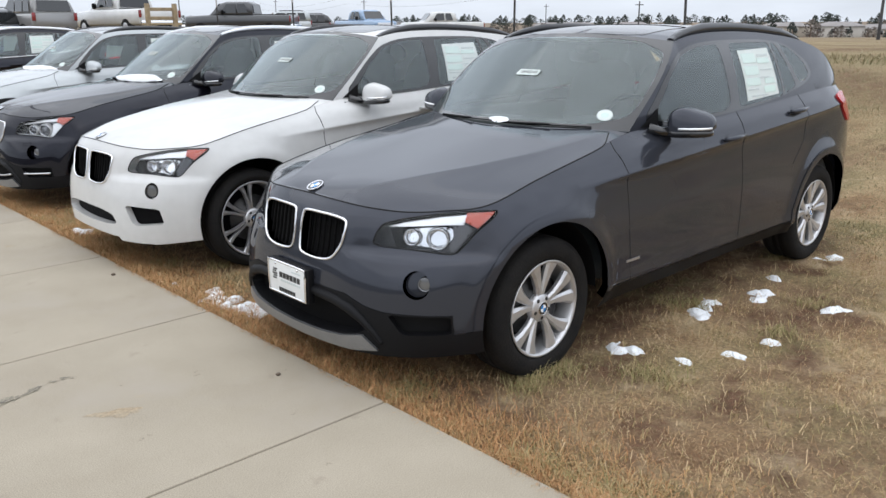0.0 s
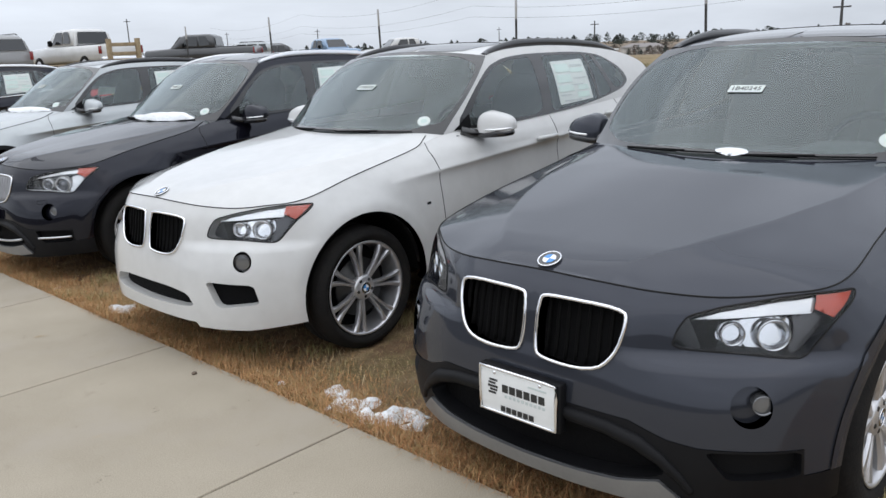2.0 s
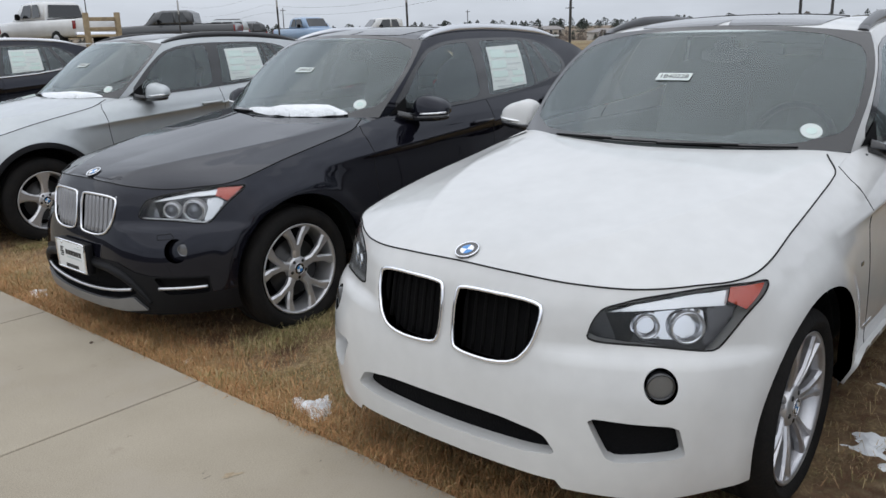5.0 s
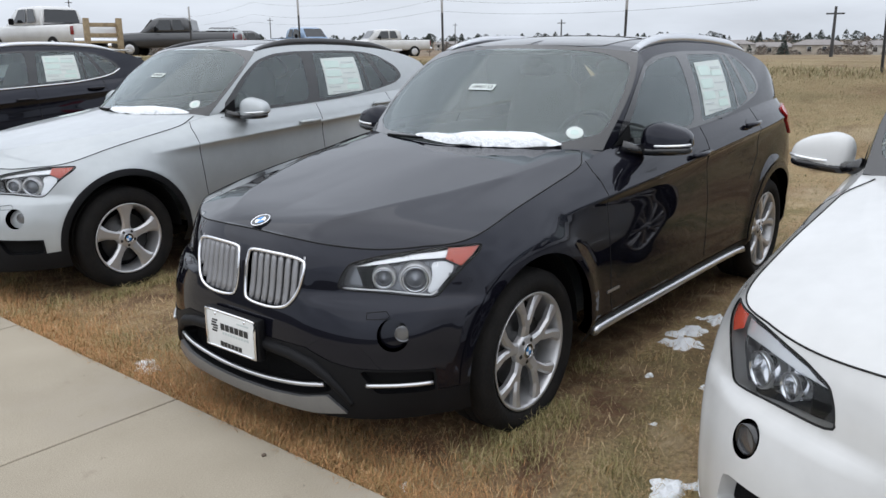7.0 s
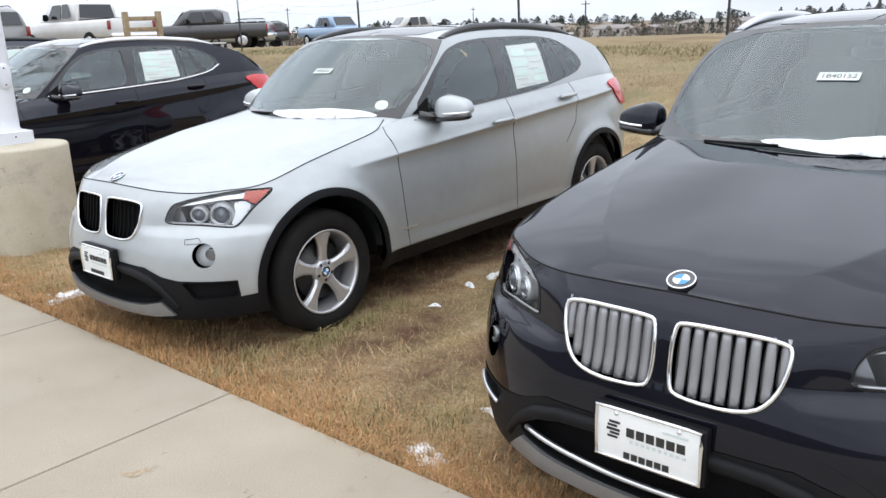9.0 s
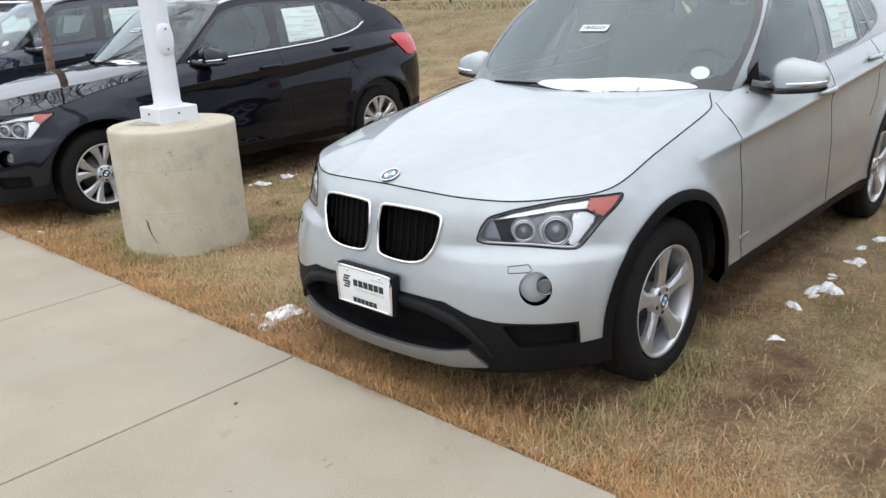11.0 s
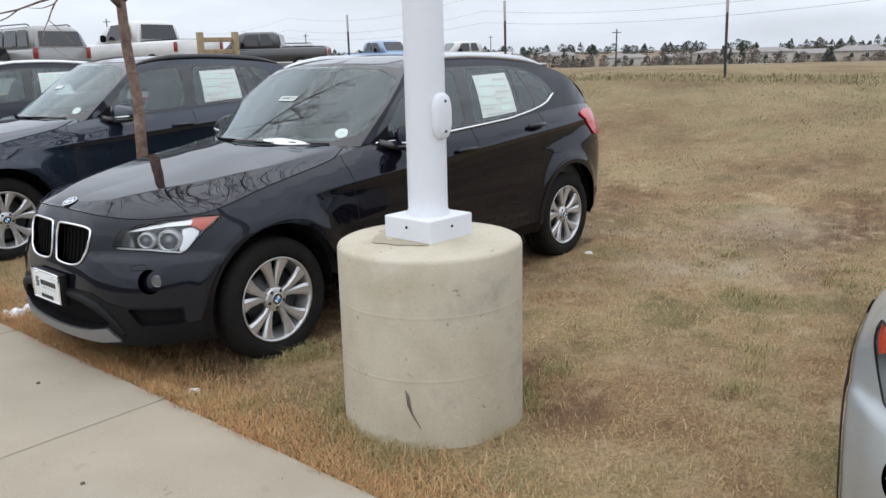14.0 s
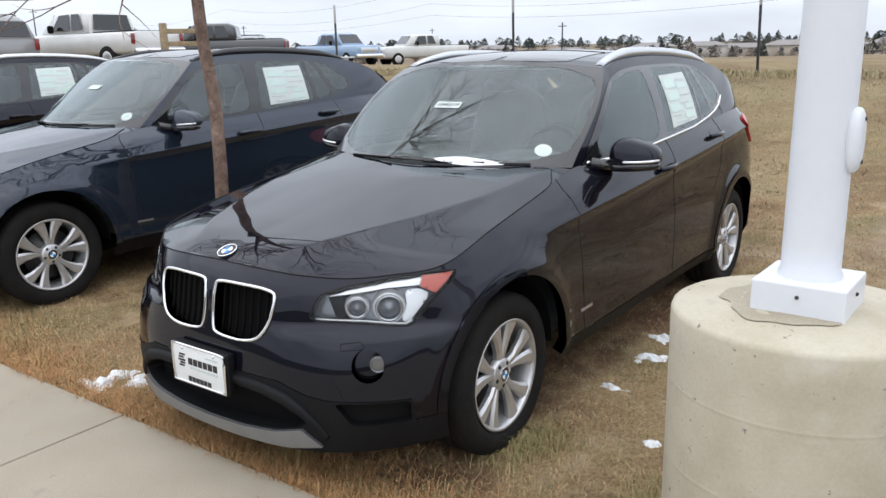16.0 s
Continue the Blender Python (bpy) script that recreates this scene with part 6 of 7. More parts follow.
SNOW = [(3.92, 2.07, .26), (4.10, 2.11, .16), (4.49, 2.0, .26), (3.19, 2.07, .2), (3.26, 1.8, .12), (3.51, 1.68, .14), (3.78, 1.6, .12), (4.51, 1.57, .17), (4.82, 2.07, .13), (5.53, 2.01, .2),
        (2.12, 3.96, .48), (2.20, 3.84, .18), (3.18, 4.44, .44), (3.05, 4.30, .2), (2.06, 4.16, .36), (2.54, 4.0, .16), (2.07, 6.34, .32), (2.01, 7.25, .1), (1.99, 4.49, .05),
        (3.78, 4.5, .16), (4.3, 4.5, .12), (2.66, 3.99, .22), (3.95, 7.01, .24), (3.47, 6.97, .07), (2.02, 7.21, .1), (2.04, 8.88, .2), (1.99, 10.26, .06), (2.63, 6.47, .2),
        (3.03, 6.74, .05), (4.44, 7.0, .3), (4.2, 7.05, .2), (2.15, 11.97, .40), (2.06, 12.1, .16), (5.08, 10.01, .16), (4.85, 10.06, .13), (4.56, 10.01, .18), (4.04, 9.99, .22),
        (4.22, 10.02, .1), (3.77, 10.06, .09), (3.35, 9.97, .08), (3.19, 9.04, .2), (2.49, 8.91, .16), (5.72, 10.07, .1), (2.08, 14.61, .1), (5.57, 14.52, .12), (4.22, 14.59, .2),
        (4.54, 14.5, .13), (3.87, 14.53, .2), (3.43, 14.52, .16), (2.12, 16.64, .44), (2.2, 16.5, .2), (2.99, 14.16, .1), (4.06, 7.02, .34), (4.62, 6.9, .24), (3.52, 6.66, .2), (5.8, 7.05, .16), (2.1, 8.95, .22), (3.34, 4.36, .3), (2.82, 4.06, .3)]
for i, (x, y, s) in enumerate(SNOW):
    snow_patch(x, y, s, 100 + i)


def cowl_snow(at, turn, ring, thick, seed):
    """Snow lying where the hood meets the windscreen; ring in the screen's own measures."""
    LIFT[0] = 0.030
    V, F, N = sheet(screen, ring, (), 0.03, 0.004)
    V = np.asarray(V)
    R = dense(ring, 0.02)
    us = np.array([np.abs(np.asarray(screen(R[:, 0], R[:, 1])) - v).sum(1).min() for v in V])
    lump = np.array([0.75 + 0.5 * noise.noise(Vector((v[0] * 9, v[1] * 9, seed))) for v in V])
    V = V + np.array((-0.45, 0, 0.9)) * (thick * np.clip(us / 0.05, 0, 1) ** 0.6 * lump)[:, None]
    ob = tagged(part("snow_strip", (V, F), M["snow"]), "thin strip of snow along a windscreen's foot", "snow")
    LIFT[0] = 0.0
    ob.matrix_basis = pose(at[0], at[1], at[2], 0, 0, turn)


cowl_snow(BLACK, 0, chaikin([(0.34, 0.02), (0.10, 0.05), (-0.05, 0.045), (-0.25, 0.09), (-0.55, 0.11), (-0.70, 0.06), (-0.82, 0.0), (-0.4, -0.035), (0.0, -0.03)], 2), 0.04, 1.0)
cowl_snow(SILVER, 0.1, chaikin([(0.20, 0.0), (0.05, 0.04), (-0.15, 0.05), (-0.40, 0.075), (-0.62, 0.07), (-0.82, 0.03), (-0.84, -0.005), (-0.4, -0.04), (0.0, -0.035)], 2), 0.035, 2.0)
cowl_snow(LAST, -0.38, chaikin([(-0.15, 0.03), (-0.35, 0.055), (-0.50, 0.035), (-0.68, 0.0), (-0.4, -0.02), (-0.2, 0.01)], 2), 0.02, 3.0)
cowl_snow(GREY, -0.55, chaikin([(0.02, 0.02), (-0.06, 0.045), (-0.16, 0.04), (-0.20, 0.01), (-0.1, -0.02)], 2), 0.02, 4.0)


# ---- vehicles in the far lot ----
def vehicle(kind, paint, at, turn, label):
    """A pick-up or a tall estate, seen from behind and beside; x runs from nose to tail."""
    car = tagged(new(kind), label, "truck" if kind == "pickup_truck" else "car", "vehicles in the far lot")
    car.matrix_basis = pose(*at, 0, 0, turn)
    P = M[paint]

    def hull(rows, name, material, label=""):
        V, F, n = [], [], 12
        for x, w, z0, z1, tuck in rows:
            for i in range(n):
                a = 2 * math.pi * (i + 0.5) / n
                c, s = math.cos(a), math.sin(a)
                k = 0.30
                yy = math.copysign(abs(c) ** k, c) * w
                zz = (z0 + z1) / 2 + math.copysign(abs(s) ** k, s) * (z1 - z0) / 2
                V.append((x, yy * (1 - tuck * max(0, (zz - z0) / (z1 - z0))), zz))
        for j in range(len(rows) - 1):
            F += [(j * n + i, j * n + (i + 1) % n, (j + 1) * n + (i + 1) % n, (j + 1) * n + i) for i in range(n)]
        F += [tuple(reversed(range(n))), tuple(range((len(rows) - 1) * n, len(rows) * n))]
        return part(name, (V, F), material, car, label)

    if kind == "pickup_truck":
        hull([(-2.75, 0.80, 0.45, 1.00, 0), (-2.62, 0.94, 0.40, 1.12, 0), (-1.3, 0.97, 0.42, 1.18, 0.02), (3.05, 0.97, 0.50, 1.18, 0.02), (3.12, 0.95, 0.52, 1.16, 0)], "body", P, "painted truck body")
        hull([(-1.35, 0.84, 1.10, 1.16, 0), (-0.75, 0.86, 1.10, 1.78, 0.14), (-0.45, 0.87, 1.10, 1.86, 0.16), (0.75, 0.87, 1.10, 1.86, 0.16), (1.0, 0.86, 1.10, 1.74, 0.14), (1.08, 0.86, 1.10, 1.20, 0.0)], "cab", P, "painted cab")
        for q in (1, -1):
            part("cab_window", (np.array([(-0.72, q * 0.872, 1.25), (-0.40, q * 0.792, 1.72), (0.12, q * 0.79, 1.74), (0.14, q * 0.872, 1.25)]), [(0, 1, 2, 3)]), M["far_glass"], car)
            part("cab_window", (np.array([(0.24, q * 0.872, 1.25), (0.22, q * 0.79, 1.74), (0.60, q * 0.79, 1.74), (0.80, q * 0.868, 1.27)]), [(0, 1, 2, 3)]), M["far_glass"], car)
            part("tail_lamp", box(3.08, 3.15, q * 0.90 - 0.06, q * 0.90 + 0.06, 0.80, 1.10, 0.02), M["far_red"], car, "red tail lamp")
            part("door_mirror", blob((-0.55, q * 1.03, 1.30), (0.05, 0.10, 0.12), 0.6, 0.6), M["black_matte"], car)
            for x in (-1.85, 1.95):
                w = part("wheel", moved(lathe([(0.23, -0.12), (0.36, -0.13), (0.38, -0.10), (0.38, 0.10), (0.36, 0.13), (0.0005, 0.12)], 24), Matrix.Translation((x, q * 0.86, 0.38)) @ pose(0, 0, 0, 0, 0, 0 if q < 0 else 180)), M["tyre"], car, "dark tyre")
                part("wheel_face", moved(lathe([(0.235, -0.10), (0.22, -0.12), (0.10, -0.10), (0.0005, -0.105)], 20), Matrix.Translation((x, q * 0.86, 0.38)) @ pose(0, 0, 0, 0, 0, 0 if q < 0 else 180)), M["alloy"], w)
        part("rear_window", (np.array([(1.10, -0.70, 1.26), (1.10, 0.70, 1.26), (1.03, 0.62, 1.72), (1.03, -0.62, 1.72)]) + (0.01, 0, 0), [(0, 1, 2, 3)]), M["far_glass"], car, "dark rear window")
        part("windscreen", (np.array([(-1.22, -0.72, 1.22), (-1.22, 0.72, 1.22), (-0.78, 0.64, 1.74), (-0.78, -0.64, 1.74)]) + (-0.05, 0, 0.02), [(0, 1, 2, 3)]), M["far_glass"], car)
        part("load_bed", box(1.15, 3.0, -0.78, 0.78, 1.14, 1.195, 0.01), M["black_matte"], car, "dark load bed")
        part("rear_bumper", box(3.10, 3.28, -0.92, 0.92, 0.50, 0.68, 0.04), M["chrome"], car, "chrome rear bumper")
        part("front_bumper", box(-2.92, -2.70, -0.92, 0.92, 0.45, 0.65, 0.05), M["chrome"], car, "chrome front bumper")
        part("front_grille", box(-2.79, -2.72, -0.60, 0.60, 0.72, 1.0, 0.02), M["satin"], car, "bright front grille")
    else:
        hull([(-2.3, 0.78, 0.40, 0.95, 0), (-2.15, 0.90, 0.36, 1.05, 0), (-0.9, 0.93, 0.36, 1.10, 0.02), (2.25, 0.93, 0.40, 1.12, 0.02), (2.4, 0.88, 0.45, 1.10, 0)], "body", P, "painted body")
        hull([(-0.95, 0.80, 1.02, 1.10, 0), (-0.25, 0.84, 1.02, 1.68, 0.15), (0.1, 0.85, 1.02, 1.76, 0.16), (1.95, 0.85, 1.02, 1.76, 0.16), (2.25, 0.83, 1.02, 1.60, 0.15), (2.38, 0.83, 1.02, 1.12, 0)], "cabin", P, "painted cabin")
        for q in (1, -1):
            for x0, x1, x2, x3 in ((-0.45, -0.05, 0.55, 0.55), (0.65, 0.65, 1.30, 1.35), (1.45, 1.42, 1.90, 2.02)):
                part("side_window", (np.array([(x0, q * 0.852, 1.16), (x1, q * 0.775, 1.64), (x2, q * 0.775, 1.64), (x3, q * 0.85, 1.16)]), [(0, 1, 2, 3)]), M["far_glass"], car)
            part("tail_lamp", box(2.34, 2.42, q * 0.83 - 0.07, q * 0.83 + 0.07, 0.80, 1.12, 0.02), M["far_red"], car, "red tail lamp")
            part("roof_rail", tube([(0.1, q * 0.64, 1.76), (0.25, q * 0.64, 1.81), (1.7, q * 0.64, 1.81), (1.85, q * 0.64, 1.76)], 0.02, 6), M["rail_black"], car)
            for x in (-1.4, 1.45):
                part("wheel", moved(lathe([(0.22, -0.11), (0.33, -0.12), (0.35, -0.09), (0.35, 0.09), (0.0005, 0.11)], 24), Matrix.Translation((x, q * 0.83, 0.35)) @ pose(0, 0, 0, 0, 0, 0 if q < 0 else 180)), M["tyre"], car, "dark tyre")
        part("rear_window", (np.array([(2.37, -0.68, 1.16), (2.37, 0.68, 1.16), (2.25, 0.62, 1.58), (2.25, -0.62, 1.58)]) + (0.03, 0, 0.01), [(0, 1, 2, 3)]), M["far_glass"], car, "dark rear window")
        part("windscreen", (np.array([(-0.90, -0.70, 1.12), (-0.90, 0.70, 1.12), (-0.28, 0.62, 1.64), (-0.28, -0.62, 1.64)]) + (-0.04, 0, 0.02), [(0, 1, 2, 3)]), M["far_glass"], car)
    return car


for kind, paint, x, y, turn, size, label in (
    ("pickup_truck", "paint_white", 16.6, 40.3, -85, 1.1, "white extended-cab pickup truck in a far lot"),
    ("pickup_truck", "far_dark", 25.2, 44.4, -48, 1.08, "dark grey pickup truck in a far lot"),
    ("tall_estate", "far_grey", 12.6, 41.2, -85, 1.1, "grey sport utility car with a dark rear window"),
    ("pickup_truck", "paint_white", 43.1, 46.1, -26, 1.05, "white pickup truck parked beyond the field"),
    ("pickup_truck", "far_blue", 37.6, 48.0, 80, 1.05, "light blue pickup truck parked beyond the field"),
    ("tall_estate", "far_dark", 9.9, 41.8, -62, 1.05, "dark sport utility car in a far lot"),
    ("tall_estate", "paint_silver", 33.0, 52.5, -34, 1.0, "silver sport utility car in a far lot"),
    ("tall_estate", "far_dark", 37.5, 56.5, -34, 1.0, "dark sport utility car in a far lot"),
):
    v = vehicle(kind, paint, (x, y, float(ground_z(x, y)) - 0.02), turn, label)
    v.scale = (size, size, size)

# ---- rails, posts and wires ----
fence = tagged(new("timber_fence"), "weathered timber rails on square posts", "fence")
for x, y, h in ((14.96, 33.84, 2.42), (15.95, 33.40, 2.42)):
    part("post", box(x - 0.085, x + 0.085, y - 0.085, y + 0.085, 0.7, h, 0.015), M["timber"], fence, "square timber post")
for p, q, z0, z1 in (((14.96, 33.84), (15.95, 33.40), 2.12, 2.26), ((14.96, 33.84), (15.95, 33.40), 1.76, 1.90)):
    part("rail", moved(box(0, math.dist(p, q), -0.04, 0.04, z0, z1, 0.012), Matrix.Translation((p[0], p[1], 0)) @ pose(0, 0, 0, 0, 0, math.degrees(math.atan2(q[1] - p[1], q[0] - p[0])))), M["timber"], fence, "grey-brown timber rail")

for y in (-0.5, 3.8, 8.2, 12.5, 16.77, 21.4, 26.1):
    post = tagged(new("steel_post"), "dark steel fence post with a pale tip", "post", "posts along the crest")
    post.matrix_basis = pose(14.0, y, float(ground_z(14.0, y)) - 0.2, random.Random(int(y * 10)).uniform(-1.5, 1.5), random.Random(int(y * 7)).uniform(-1.5, 1.5))
    part("shaft", join(box(-0.025, 0.025, -0.005, 0.005, 0, 1.28, 0.002), box(-0.005, 0.005, 0, 0.035, 0, 1.28, 0.002)), M["steel_dark"], post)
    part("tip", join(box(-0.025, 0.025, -0.006, 0.006, 1.28, 1.68, 0.002), box(-0.005, 0.005, 0, 0.036, 1.28, 1.68, 0.002)), M["steel_pale"], post, "pale painted tip")
for az, r, h in ((59.6, 110, 5.4), (77.4, 60, 3.3), (39.4, 170, 9.5), (27.0, 150, 11), (52.0, 190, 9.0), (87.0, 150, 9.5), (33.0, 220, 11)):
    x, y = r * math.sin(radians(az)), 7 + r * math.cos(radians(az))
    up = tagged(new("utility_pole"), "dark timber utility pole with a cross arm", "pole", "poles in the distance")
    up.matrix_basis = pose(x, y, float(ground_z(x, y)) - 0.1, 0, 0, -az)
    part("shaft", moved(lathe([(0.12, 0), (0.08, h), (0.0005, h)], 10), pose(0, 0, 0, 90)), M["steel_dark"], up)
    part("cross_arm", box(-0.55, 0.55, -0.05, 0.05, h - 0.5, h - 0.40, 0.01), M["steel_dark"], up)
for k, (h, sag) in enumerate(((9.2, 1.2), (7.0, 1.0), (5.6, 0.8))):
    pts = [(60 + 0.25 * (y + 40), y, h + 1.5 * sag * (((y + 40) % 60 - 30) / 30) ** 2 - sag) for y in np.linspace(-60, 200, 120)]
    tagged(part("power_line", tube(pts, 0.012, 4), M["steel_dark"]), "thin overhead power line", "wire", "power lines")

# ---- the distance: houses, trees, a ridge ----
def house(az, r, w, d, h, roofh, mt, label, floors=2):
    hs = tagged(new("house"), label, "house", "houses in the distance")
    r *= 1.45
    x, y = r * math.sin(radians(az)), 7 + r * math.cos(radians(az))
    z = float(ground_z(x, y)) - 1.2
    hs.matrix_basis = pose(x, y, z, 0, 0, -az + (az * 37 % 40) - 20)
    part("wall", box(-w / 2, w / 2, -d / 2, d / 2, 0, h), M[mt], hs)
    V = [(-w / 2 - 0.4, -d / 2 - 0.4, h), (w / 2 + 0.4, -d / 2 - 0.4, h), (w / 2 + 0.4, d / 2 + 0.4, h), (-w / 2 - 0.4, d / 2 + 0.4, h), (-w / 2 + d * 0.25, 0, h + roofh), (w / 2 - d * 0.25, 0, h + roofh)]
    part("roof", mesh_from("roof", (V, [(0, 1, 5, 4), (1, 2, 5), (2, 3, 4, 5), (3, 0, 4), (3, 2, 1, 0)]), False), M["roof_far"], hs)
    n = max(2, int(w / 3.2))
    for f in range(floors):
        for i in range(n):
            cx, cz = -w / 2 + (i + 0.5) * w / n, (f + 0.55) * h / floors
            win = part("window", box(cx - 0.65, cx + 0.65, -d / 2 - 0.06, -d / 2 + 0.02, cz - 0.7, cz + 0.7), M["trim_far"], hs)
            part("pane", box(cx - 0.5, cx + 0.5, -d / 2 - 0.10, -d / 2 - 0.05, cz - 0.55, cz + 0.55), M["far_glass"], win)
    return hs


hr = random.Random(3)
for az, r, w, h, mt in ((61.5, 178, 15, 5.4, "house_pale"), (64.6, 190, 9, 5.0, "house_tan"), (67.2, 172, 17, 6.0, "house_tan"), (70.4, 165, 13, 5.8, "house_pale"), (72.8, 176, 12, 5.6, "house_tan"), (75.6, 168, 15, 6.0, "house_tan"), (78.6, 172, 14, 5.6, "house_pale"), (81.5, 170, 16, 6.0, "house_tan"), (84.5, 178, 13, 5.4, "house_pale"), (57.0, 230, 16, 4.6, "house_tan"), (52.5, 240, 26, 4.2, "house_pale"), (43.5, 230, 34, 5.0, "house_tan"), (36.0, 190, 30, 5.2, "house_tan"), (31.0, 210, 26, 5.8, "house_pale"), (24.0, 120, 30, 5.0, "house_tan")):
    house(az, r, w * hr.uniform(0.7, 1.1), 9, h * hr.uniform(0.66, 0.86), hr.uniform(0.9, 1.5), mt, "two-storey beige house far beyond the field")


def far_tree(x, y, z, h, w, seed, conifer):
    r = random.Random(seed)
    t = tagged(new("tree"), "dark conifer on the far ridge" if conifer else "bare brown tree among far houses", "tree", "trees in the distance")
    t.matrix_basis = pose(x, y, z)
    part("trunk", tube([(0, 0, 0), (0.05, 0, h * 0.5), (0, 0, h * 0.85)], [0.05 * w, 0.035 * w, 0.01], 5), M["bark"], t)
    V, F = [], []
    for k in range(230):
        q = r.random()
        zz = h * (0.12 + 0.88 * q) if conifer else h * (0.3 + 0.7 * q)
        rad = (w * 0.5 * (1 - q) ** 0.8 if conifer else w * 0.5 * math.sin(math.pi * (0.2 + 0.75 * q))) * math.sqrt(r.random())
        a = r.uniform(0, 6.28)
        c = Vector((rad * math.cos(a), rad * math.sin(a), zz))
        s = w * r.uniform(0.04, 0.10)
        b = len(V)
        for _ in range(4):
            V.append((c + Vector((r.uniform(-1, 1), r.uniform(-1, 1), r.uniform(-0.8, 0.8))) * s)[:])
        F += [(b, b + 1, b + 2), (b, b + 2, b + 3), (b, b + 3, b + 1), (b + 1, b + 3, b + 2)]
    part("crown", mesh_from("crown", (V, F), False), M["needle" if conifer else "twig_far"], t)
    return t


seeds = [far_tree(0, 0, -500, 6.0, 5.2, 11, True), far_tree(0, 0, -500, 6.4, 4.6, 12, True), far_tree(0, 0, -500, 5.0, 4.4, 13, False), far_tree(0, 0, -500, 6.2, 5.0, 14, False)]
tr = random.Random(21)


def far_spot(az, r):
    x, y = r * math.sin(radians(az)), 7 + r * math.cos(radians(az))
    return x, y, float(ground_z(x, y)) - 0.1


for k in range(330):
    az, r = tr.uniform(20, 92), tr.uniform(165, 300)
    if az < 55 and r < 240:
        r += 70
    c = copy_thing(tr.choice(seeds[:2]) if tr.random() < 0.2 else tr.choice(seeds[2:]), pose(*far_spot(az, r), 0, 0, tr.uniform(0, 360)))
    s = tr.uniform(0.6, 1.1) * 0.72
    c.scale = (s, s, s * tr.uniform(0.8, 1.15))
# the wooded ridge behind them
V, F, base = [], [], 0
for k in range(320):
    crown = [q for q in tr.choice(seeds[:2] + seeds[3:]).children if q.name.startswith("crown")][0].data
    co = np.empty(len(crown.vertices) * 3)
    crown.vertices.foreach_get("co", co)
    s = tr.uniform(0.55, 1.0)
    V.append(co.reshape(-1, 3) * (s * 1.3, s * 1.3, s) + far_spot(tr.uniform(15, 95), tr.uniform(330, 480)))
    F += [tuple(base + i for i in q.vertices) for q in crown.polygons]
    base += len(crown.vertices)
tagged(part("far_woods", mesh_from("far_woods", (np.concatenate(V), F), False), M["needle"]), "dark wooded ridge on the horizon", "woods", kind="stuff")
for s in seeds:
    az = tr.uniform(45, 80)
    s.location = (380 * math.sin(radians(az)), 380 * math.cos(radians(az)), float(ground_z(380 * math.sin(radians(az)), 380 * math.cos(radians(az)))))

# ---- grass: blades by the ten thousand ----
def blades(name, count, place, height, width, seed, material, label):
    r = np.random.RandomState(seed)
    x, y = place(r, count)
    n = len(x)
    z = ground_z(x, y) + bumps(x, y) * np.clip((9 - x) / 2, 0, 1) - 0.004
    h = height * r.uniform(0.45, 1.25, n)
    a, lean = r.uniform(0, 2 * np.pi, n), r.uniform(*{"loose_straw": (1.75, 1.95), "lawn_grass": (1.25, 2.15), "meadow_grass": (1.0, 2.1)}.get(name, (0.7, 2.1)), n)
    w = width * r.uniform(0.6, 1.3, n)
    b = a + r.uniform(-0.6, 0.6, n) + np.pi / 2
    dx, dy, wx, wy = np.cos(a), np.sin(a), np.cos(b), np.sin(b)
    P = np.empty((n, 5, 3))
    for k, (t, ww) in enumerate(((0.0, 1.0), (0.0, -1.0), (0.55, 0.8), (0.55, -0.8), (1.0, 0.0))):
        bend = lean * t**1.6
        P[:, k, 0] = x + dx * h * np.sin(bend) * t + wx * w * ww
        P[:, k, 1] = y + dy * h * np.sin(bend) * t + wy * w * ww
        P[:, k, 2] = z + h * np.cos(bend * 0.8) * t
    me = bpy.data.meshes.new(name)
    me.vertices.add(n * 5)
    me.vertices.foreach_set("co", P.ravel())
    tri = (np.arange(n)[:, None, None] * 5 + np.array([(0, 1, 2), (1, 3, 2), (2, 3, 4)])[None]).ravel()
    me.loops.add(len(tri))
    me.loops.foreach_set("vertex_index", tri.astype(np.int32))
    me.polygons.add(n * 3)
    me.polygons.foreach_set("loop_start", np.arange(0, n * 9, 3, dtype=np.int32))
    me.update(calc_edges=True)
    me.validate()
    return tagged(part(name, me, M[material]), label, "grass", kind="stuff")


def verge(r, n):
    x = EDGE - 0.015 + np.abs(r.normal(0, 0.20, n))
    y = r.uniform(-2.5, 23.5, n)
    return x, y + 0.0 * x


def lawn(r, n):
    x, y = EDGE + 4.6 * r.random(n) ** 1.25, r.uniform(-2.5, 23.5, n)
    # half of it in tufts
    k, cx, cy = r.randint(0, 5000, n), EDGE + 4.6 * r.random(5000) ** 1.25, r.uniform(-2.5, 23.5, 5000)
    tuft = r.random(n) < 0.55
    x, y = np.where(tuft, cx[k] + r.normal(0, 0.035, n), x), np.where(tuft, cy[k] + r.normal(0, 0.035, n), y)
    ok = (r.random(n) > 0.93 * worn(x, y)) & (x > EDGE + 0.01)
    return x[ok], y[ok]


def meadow(r, n):
    x, y = 5.6 + 9.5 * r.random(n), r.uniform(-1.5, 30, n)
    k = r.randint(0, 900, n)
    cx, cy = 5.6 + 9.5 * r.random(900), r.uniform(-1.5, 30, 900)
    near = r.random(n) < 0.45
    x, y = np.where(near, cx[k] + r.normal(0, 0.10, n), x), np.where(near, cy[k] + r.normal(0, 0.16, n), y)
    ok = x > 5.4
    return x[ok], y[ok]


def crest(r, n):
    return 13.0 + np.abs(r.normal(0, 1.0, n)), r.uniform(-8, 34, n)


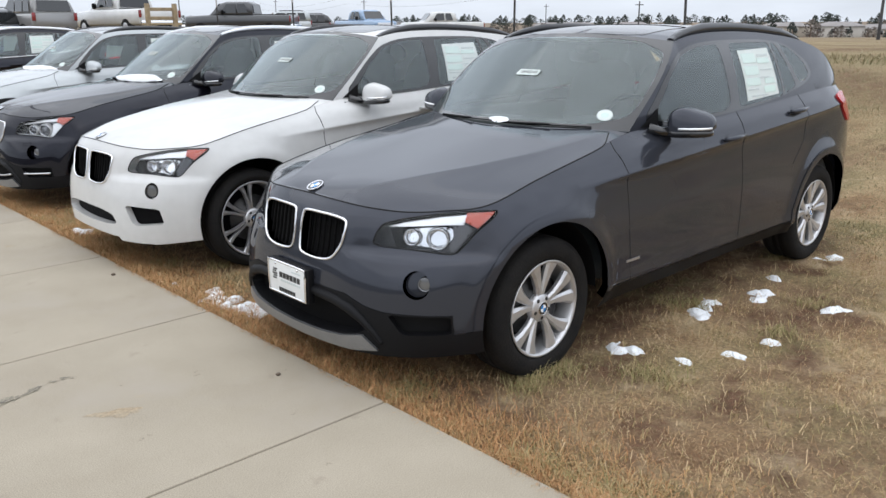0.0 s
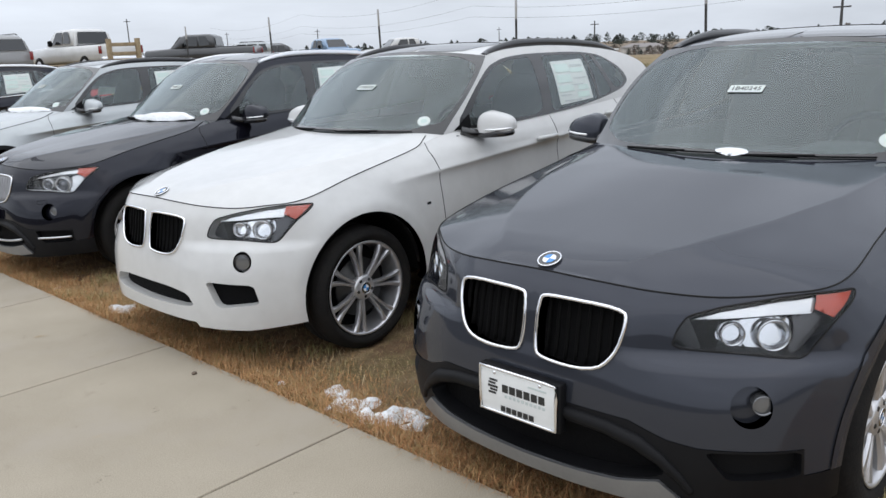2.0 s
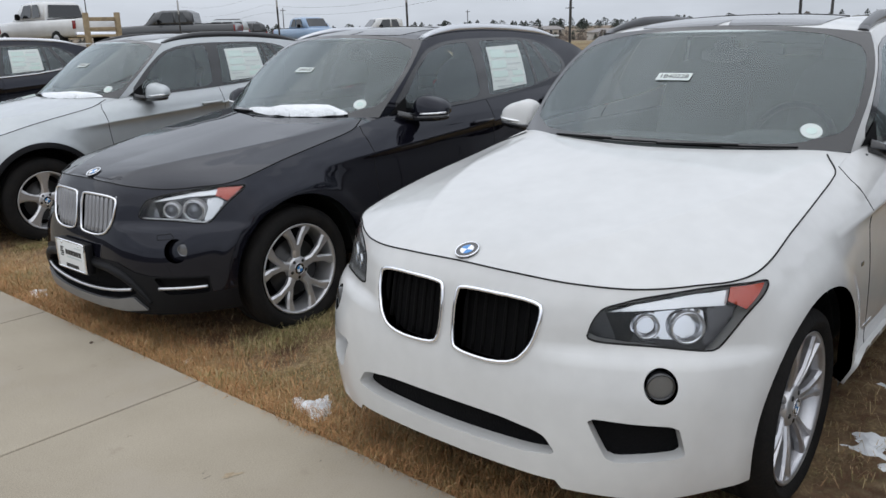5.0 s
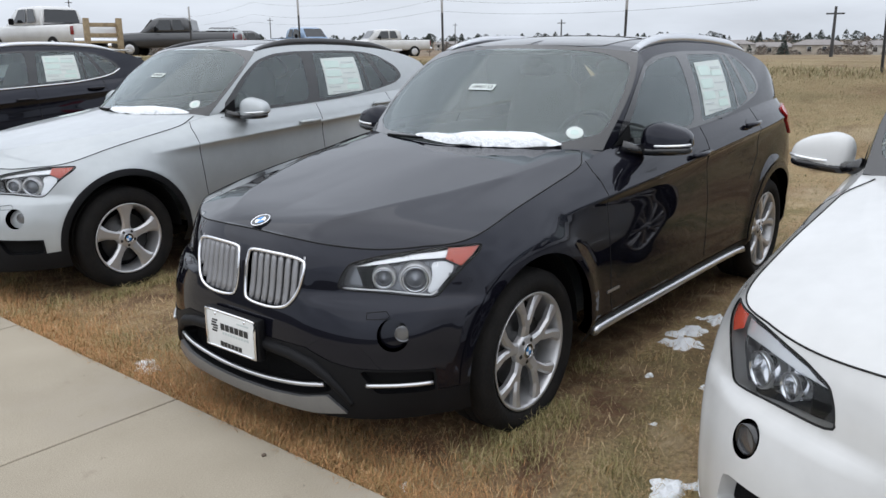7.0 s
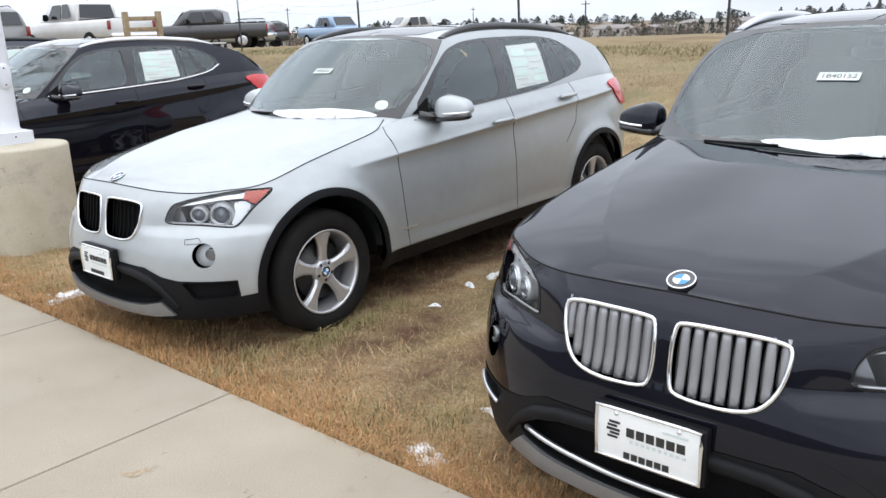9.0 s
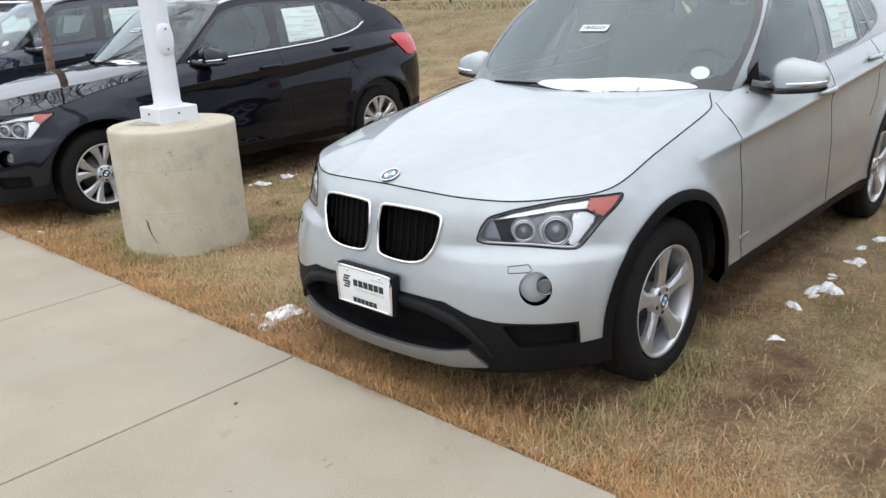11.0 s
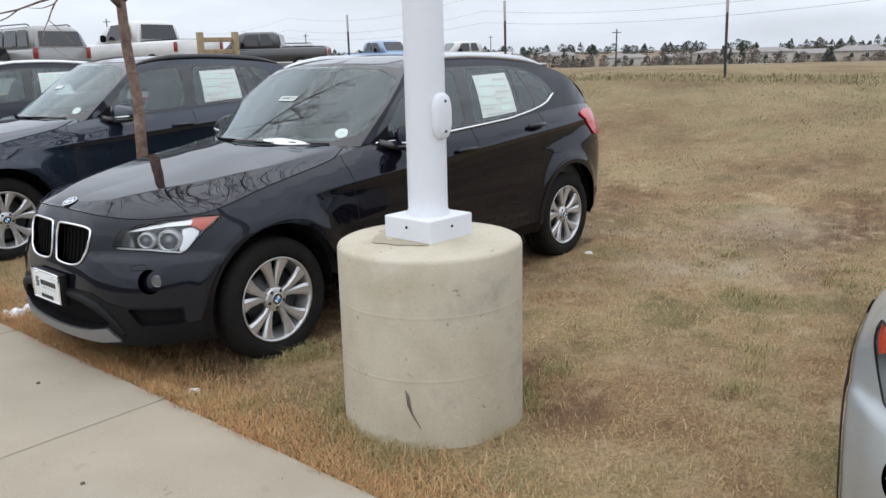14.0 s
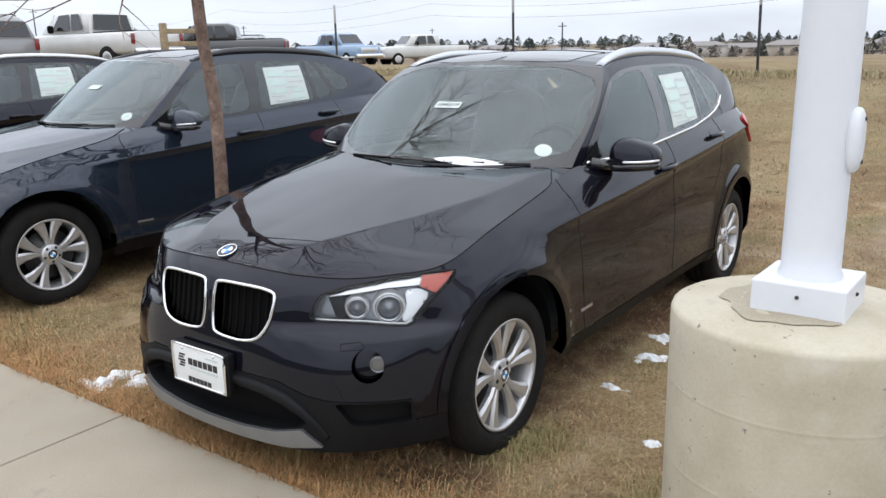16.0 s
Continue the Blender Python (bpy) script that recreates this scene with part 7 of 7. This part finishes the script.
blades("verge_grass", 120000, verge, 0.065, 0.0012, 1, "straw_red", "dead reddish-brown grass along the pavement edge")
blades("lawn_grass", 480000, lawn, 0.040, 0.0010, 2, "straw", "thin dry straw-coloured grass under the cars")
blades("meadow_grass", 150000, meadow, 0.050, 0.0024, 3, "meadow", "dry olive and straw grass tufts")
blades("crest_grass", 16000, crest, 0.13, 0.005, 4, "meadow", "taller dry grass along the crest")

def tufts(r, n):
    """Clumps of longer grass, thickest round the drum, the wheels and the cars' noses."""
    cx, cy = EDGE + 0.1 + 4.2 * r.random(150) ** 1.4, r.uniform(-1.5, 22, 150)
    a = r.uniform(0, 2 * np.pi, 26)
    cx, cy = np.concatenate([cx, PX + 0.42 * np.cos(a)]), np.concatenate([cy, PY + 0.42 * np.sin(a)])
    for wx, wy in ((2.64, 14.55), (2.62, 2.10), (2.69, 7.08), (2.73, 10.15)):
        cx, cy = np.concatenate([cx, wx + r.normal(0, 0.16, 6)]), np.concatenate([cy, wy + r.normal(0, 0.05, 6)])
    k = r.randint(0, len(cx), n)
    x, y = cx[k] + r.normal(0, 0.055, n), cy[k] + r.normal(0, 0.055, n)
    ok = (x > EDGE + 0.01) & (np.hypot(x - PX, y - PY) > 0.40)
    return x[ok], y[ok]


def litter(r, n):
    return EDGE + 0.02 + 5.0 * r.random(n) ** 1.2, r.uniform(-1.5, 22, n)


blades("tuft_grass", 26000, tufts, 0.085, 0.0014, 5, "tuft_green", "olive-green tufts among the dry grass")
blades("loose_straw", 42000, litter, 0.085, 0.0013, 6, "straw", "loose dry straw lying on the soil")

# ---- pavement slabs, joints between them ----
joints = [2.37 + 1.531 * k for k in range(-6, 0)] + [2.37, 3.885, 5.38, 6.88, 8.381, 9.881, 11.461, 12.981, 14.552, 16.132] + [16.132 + 1.531 * k for k in range(1, 16)]
slab_mesh = flat("slab", box(-2.6, EDGE, 0.004, 1.527, -0.14, 0.0, 0.006))
for y, y1 in zip(joints, joints[1:]):
    sl = part("slab", slab_mesh, M["concrete_walk"], pave)
    sl.location, sl.scale = (0, y, 0), (1, (y1 - y) / 1.531, 1)
for k, (x, y, s) in enumerate(((1.72, 2.9, 0.012), (1.2, 8.9, 0.009), (1.78, 4.9, 0.014), (1.5, 11.3, 0.008), (0.9, 12.4, 0.008), (1.62, 15.2, 0.01), (1.3, 14.1, 0.009), (1.82, 7.7, 0.010), (1.4, 17.1, 0.01))):
    st = tagged(part("pebble", blob((0, 0, s * 0.45), (s, s * 0.8, s * 0.55), 0.9, 0.9, 10, 6), M["pebble"]), "small brown pebble on the pavement", "stone", "pebbles on the pavement")
    st.location = (x, y, 0)

# ---- marks trodden into the pavement ----
def smudge(x, y, sx, sy, turn, seed, material, label):
    r = random.Random(seed)
    n, V = 22, []
    for i in range(n):
        a = 2 * math.pi * i / n
        k = 1 + 0.35 * math.sin(3 * a + seed) + r.uniform(-0.25, 0.25)
        u, v = sx * k * math.cos(a), sy * k * math.sin(a)
        V.append((u * math.cos(turn) - v * math.sin(turn), u * math.sin(turn) + v * math.cos(turn), 0.0008 + 0.00015 * (seed % 40)))
    ob = part("stain", (V, [tuple(range(n))]), M[material], pave, label)
    ob.location = (x, y, 0)


sr = random.Random(9)
for k in range(26):
    t = sr.random()
    s = sr.uniform(0.004, 0.014) * (1.4 - 0.7 * t)
    smudge(0.69 + 0.36 * t + sr.gauss(0, 0.010), 3.442 + 0.088 * t + sr.gauss(0, 0.012), s * 1.7, s, 0.24 + sr.uniform(-0.5, 0.5), 40 + k, "dirt", "dark smear of trodden dirt")
for k, (x, y, s) in enumerate(((1.04, 3.04, 0.05), (1.10, 3.02, 0.03), (1.30, 9.6, 0.03), (0.95, 12.9, 0.025), (1.52, 6.1, 0.02))):
    smudge(x, y, s * 1.5, s * 0.7, -0.5, 80 + k, "rust_stain", "faint rusty stain on the concrete")
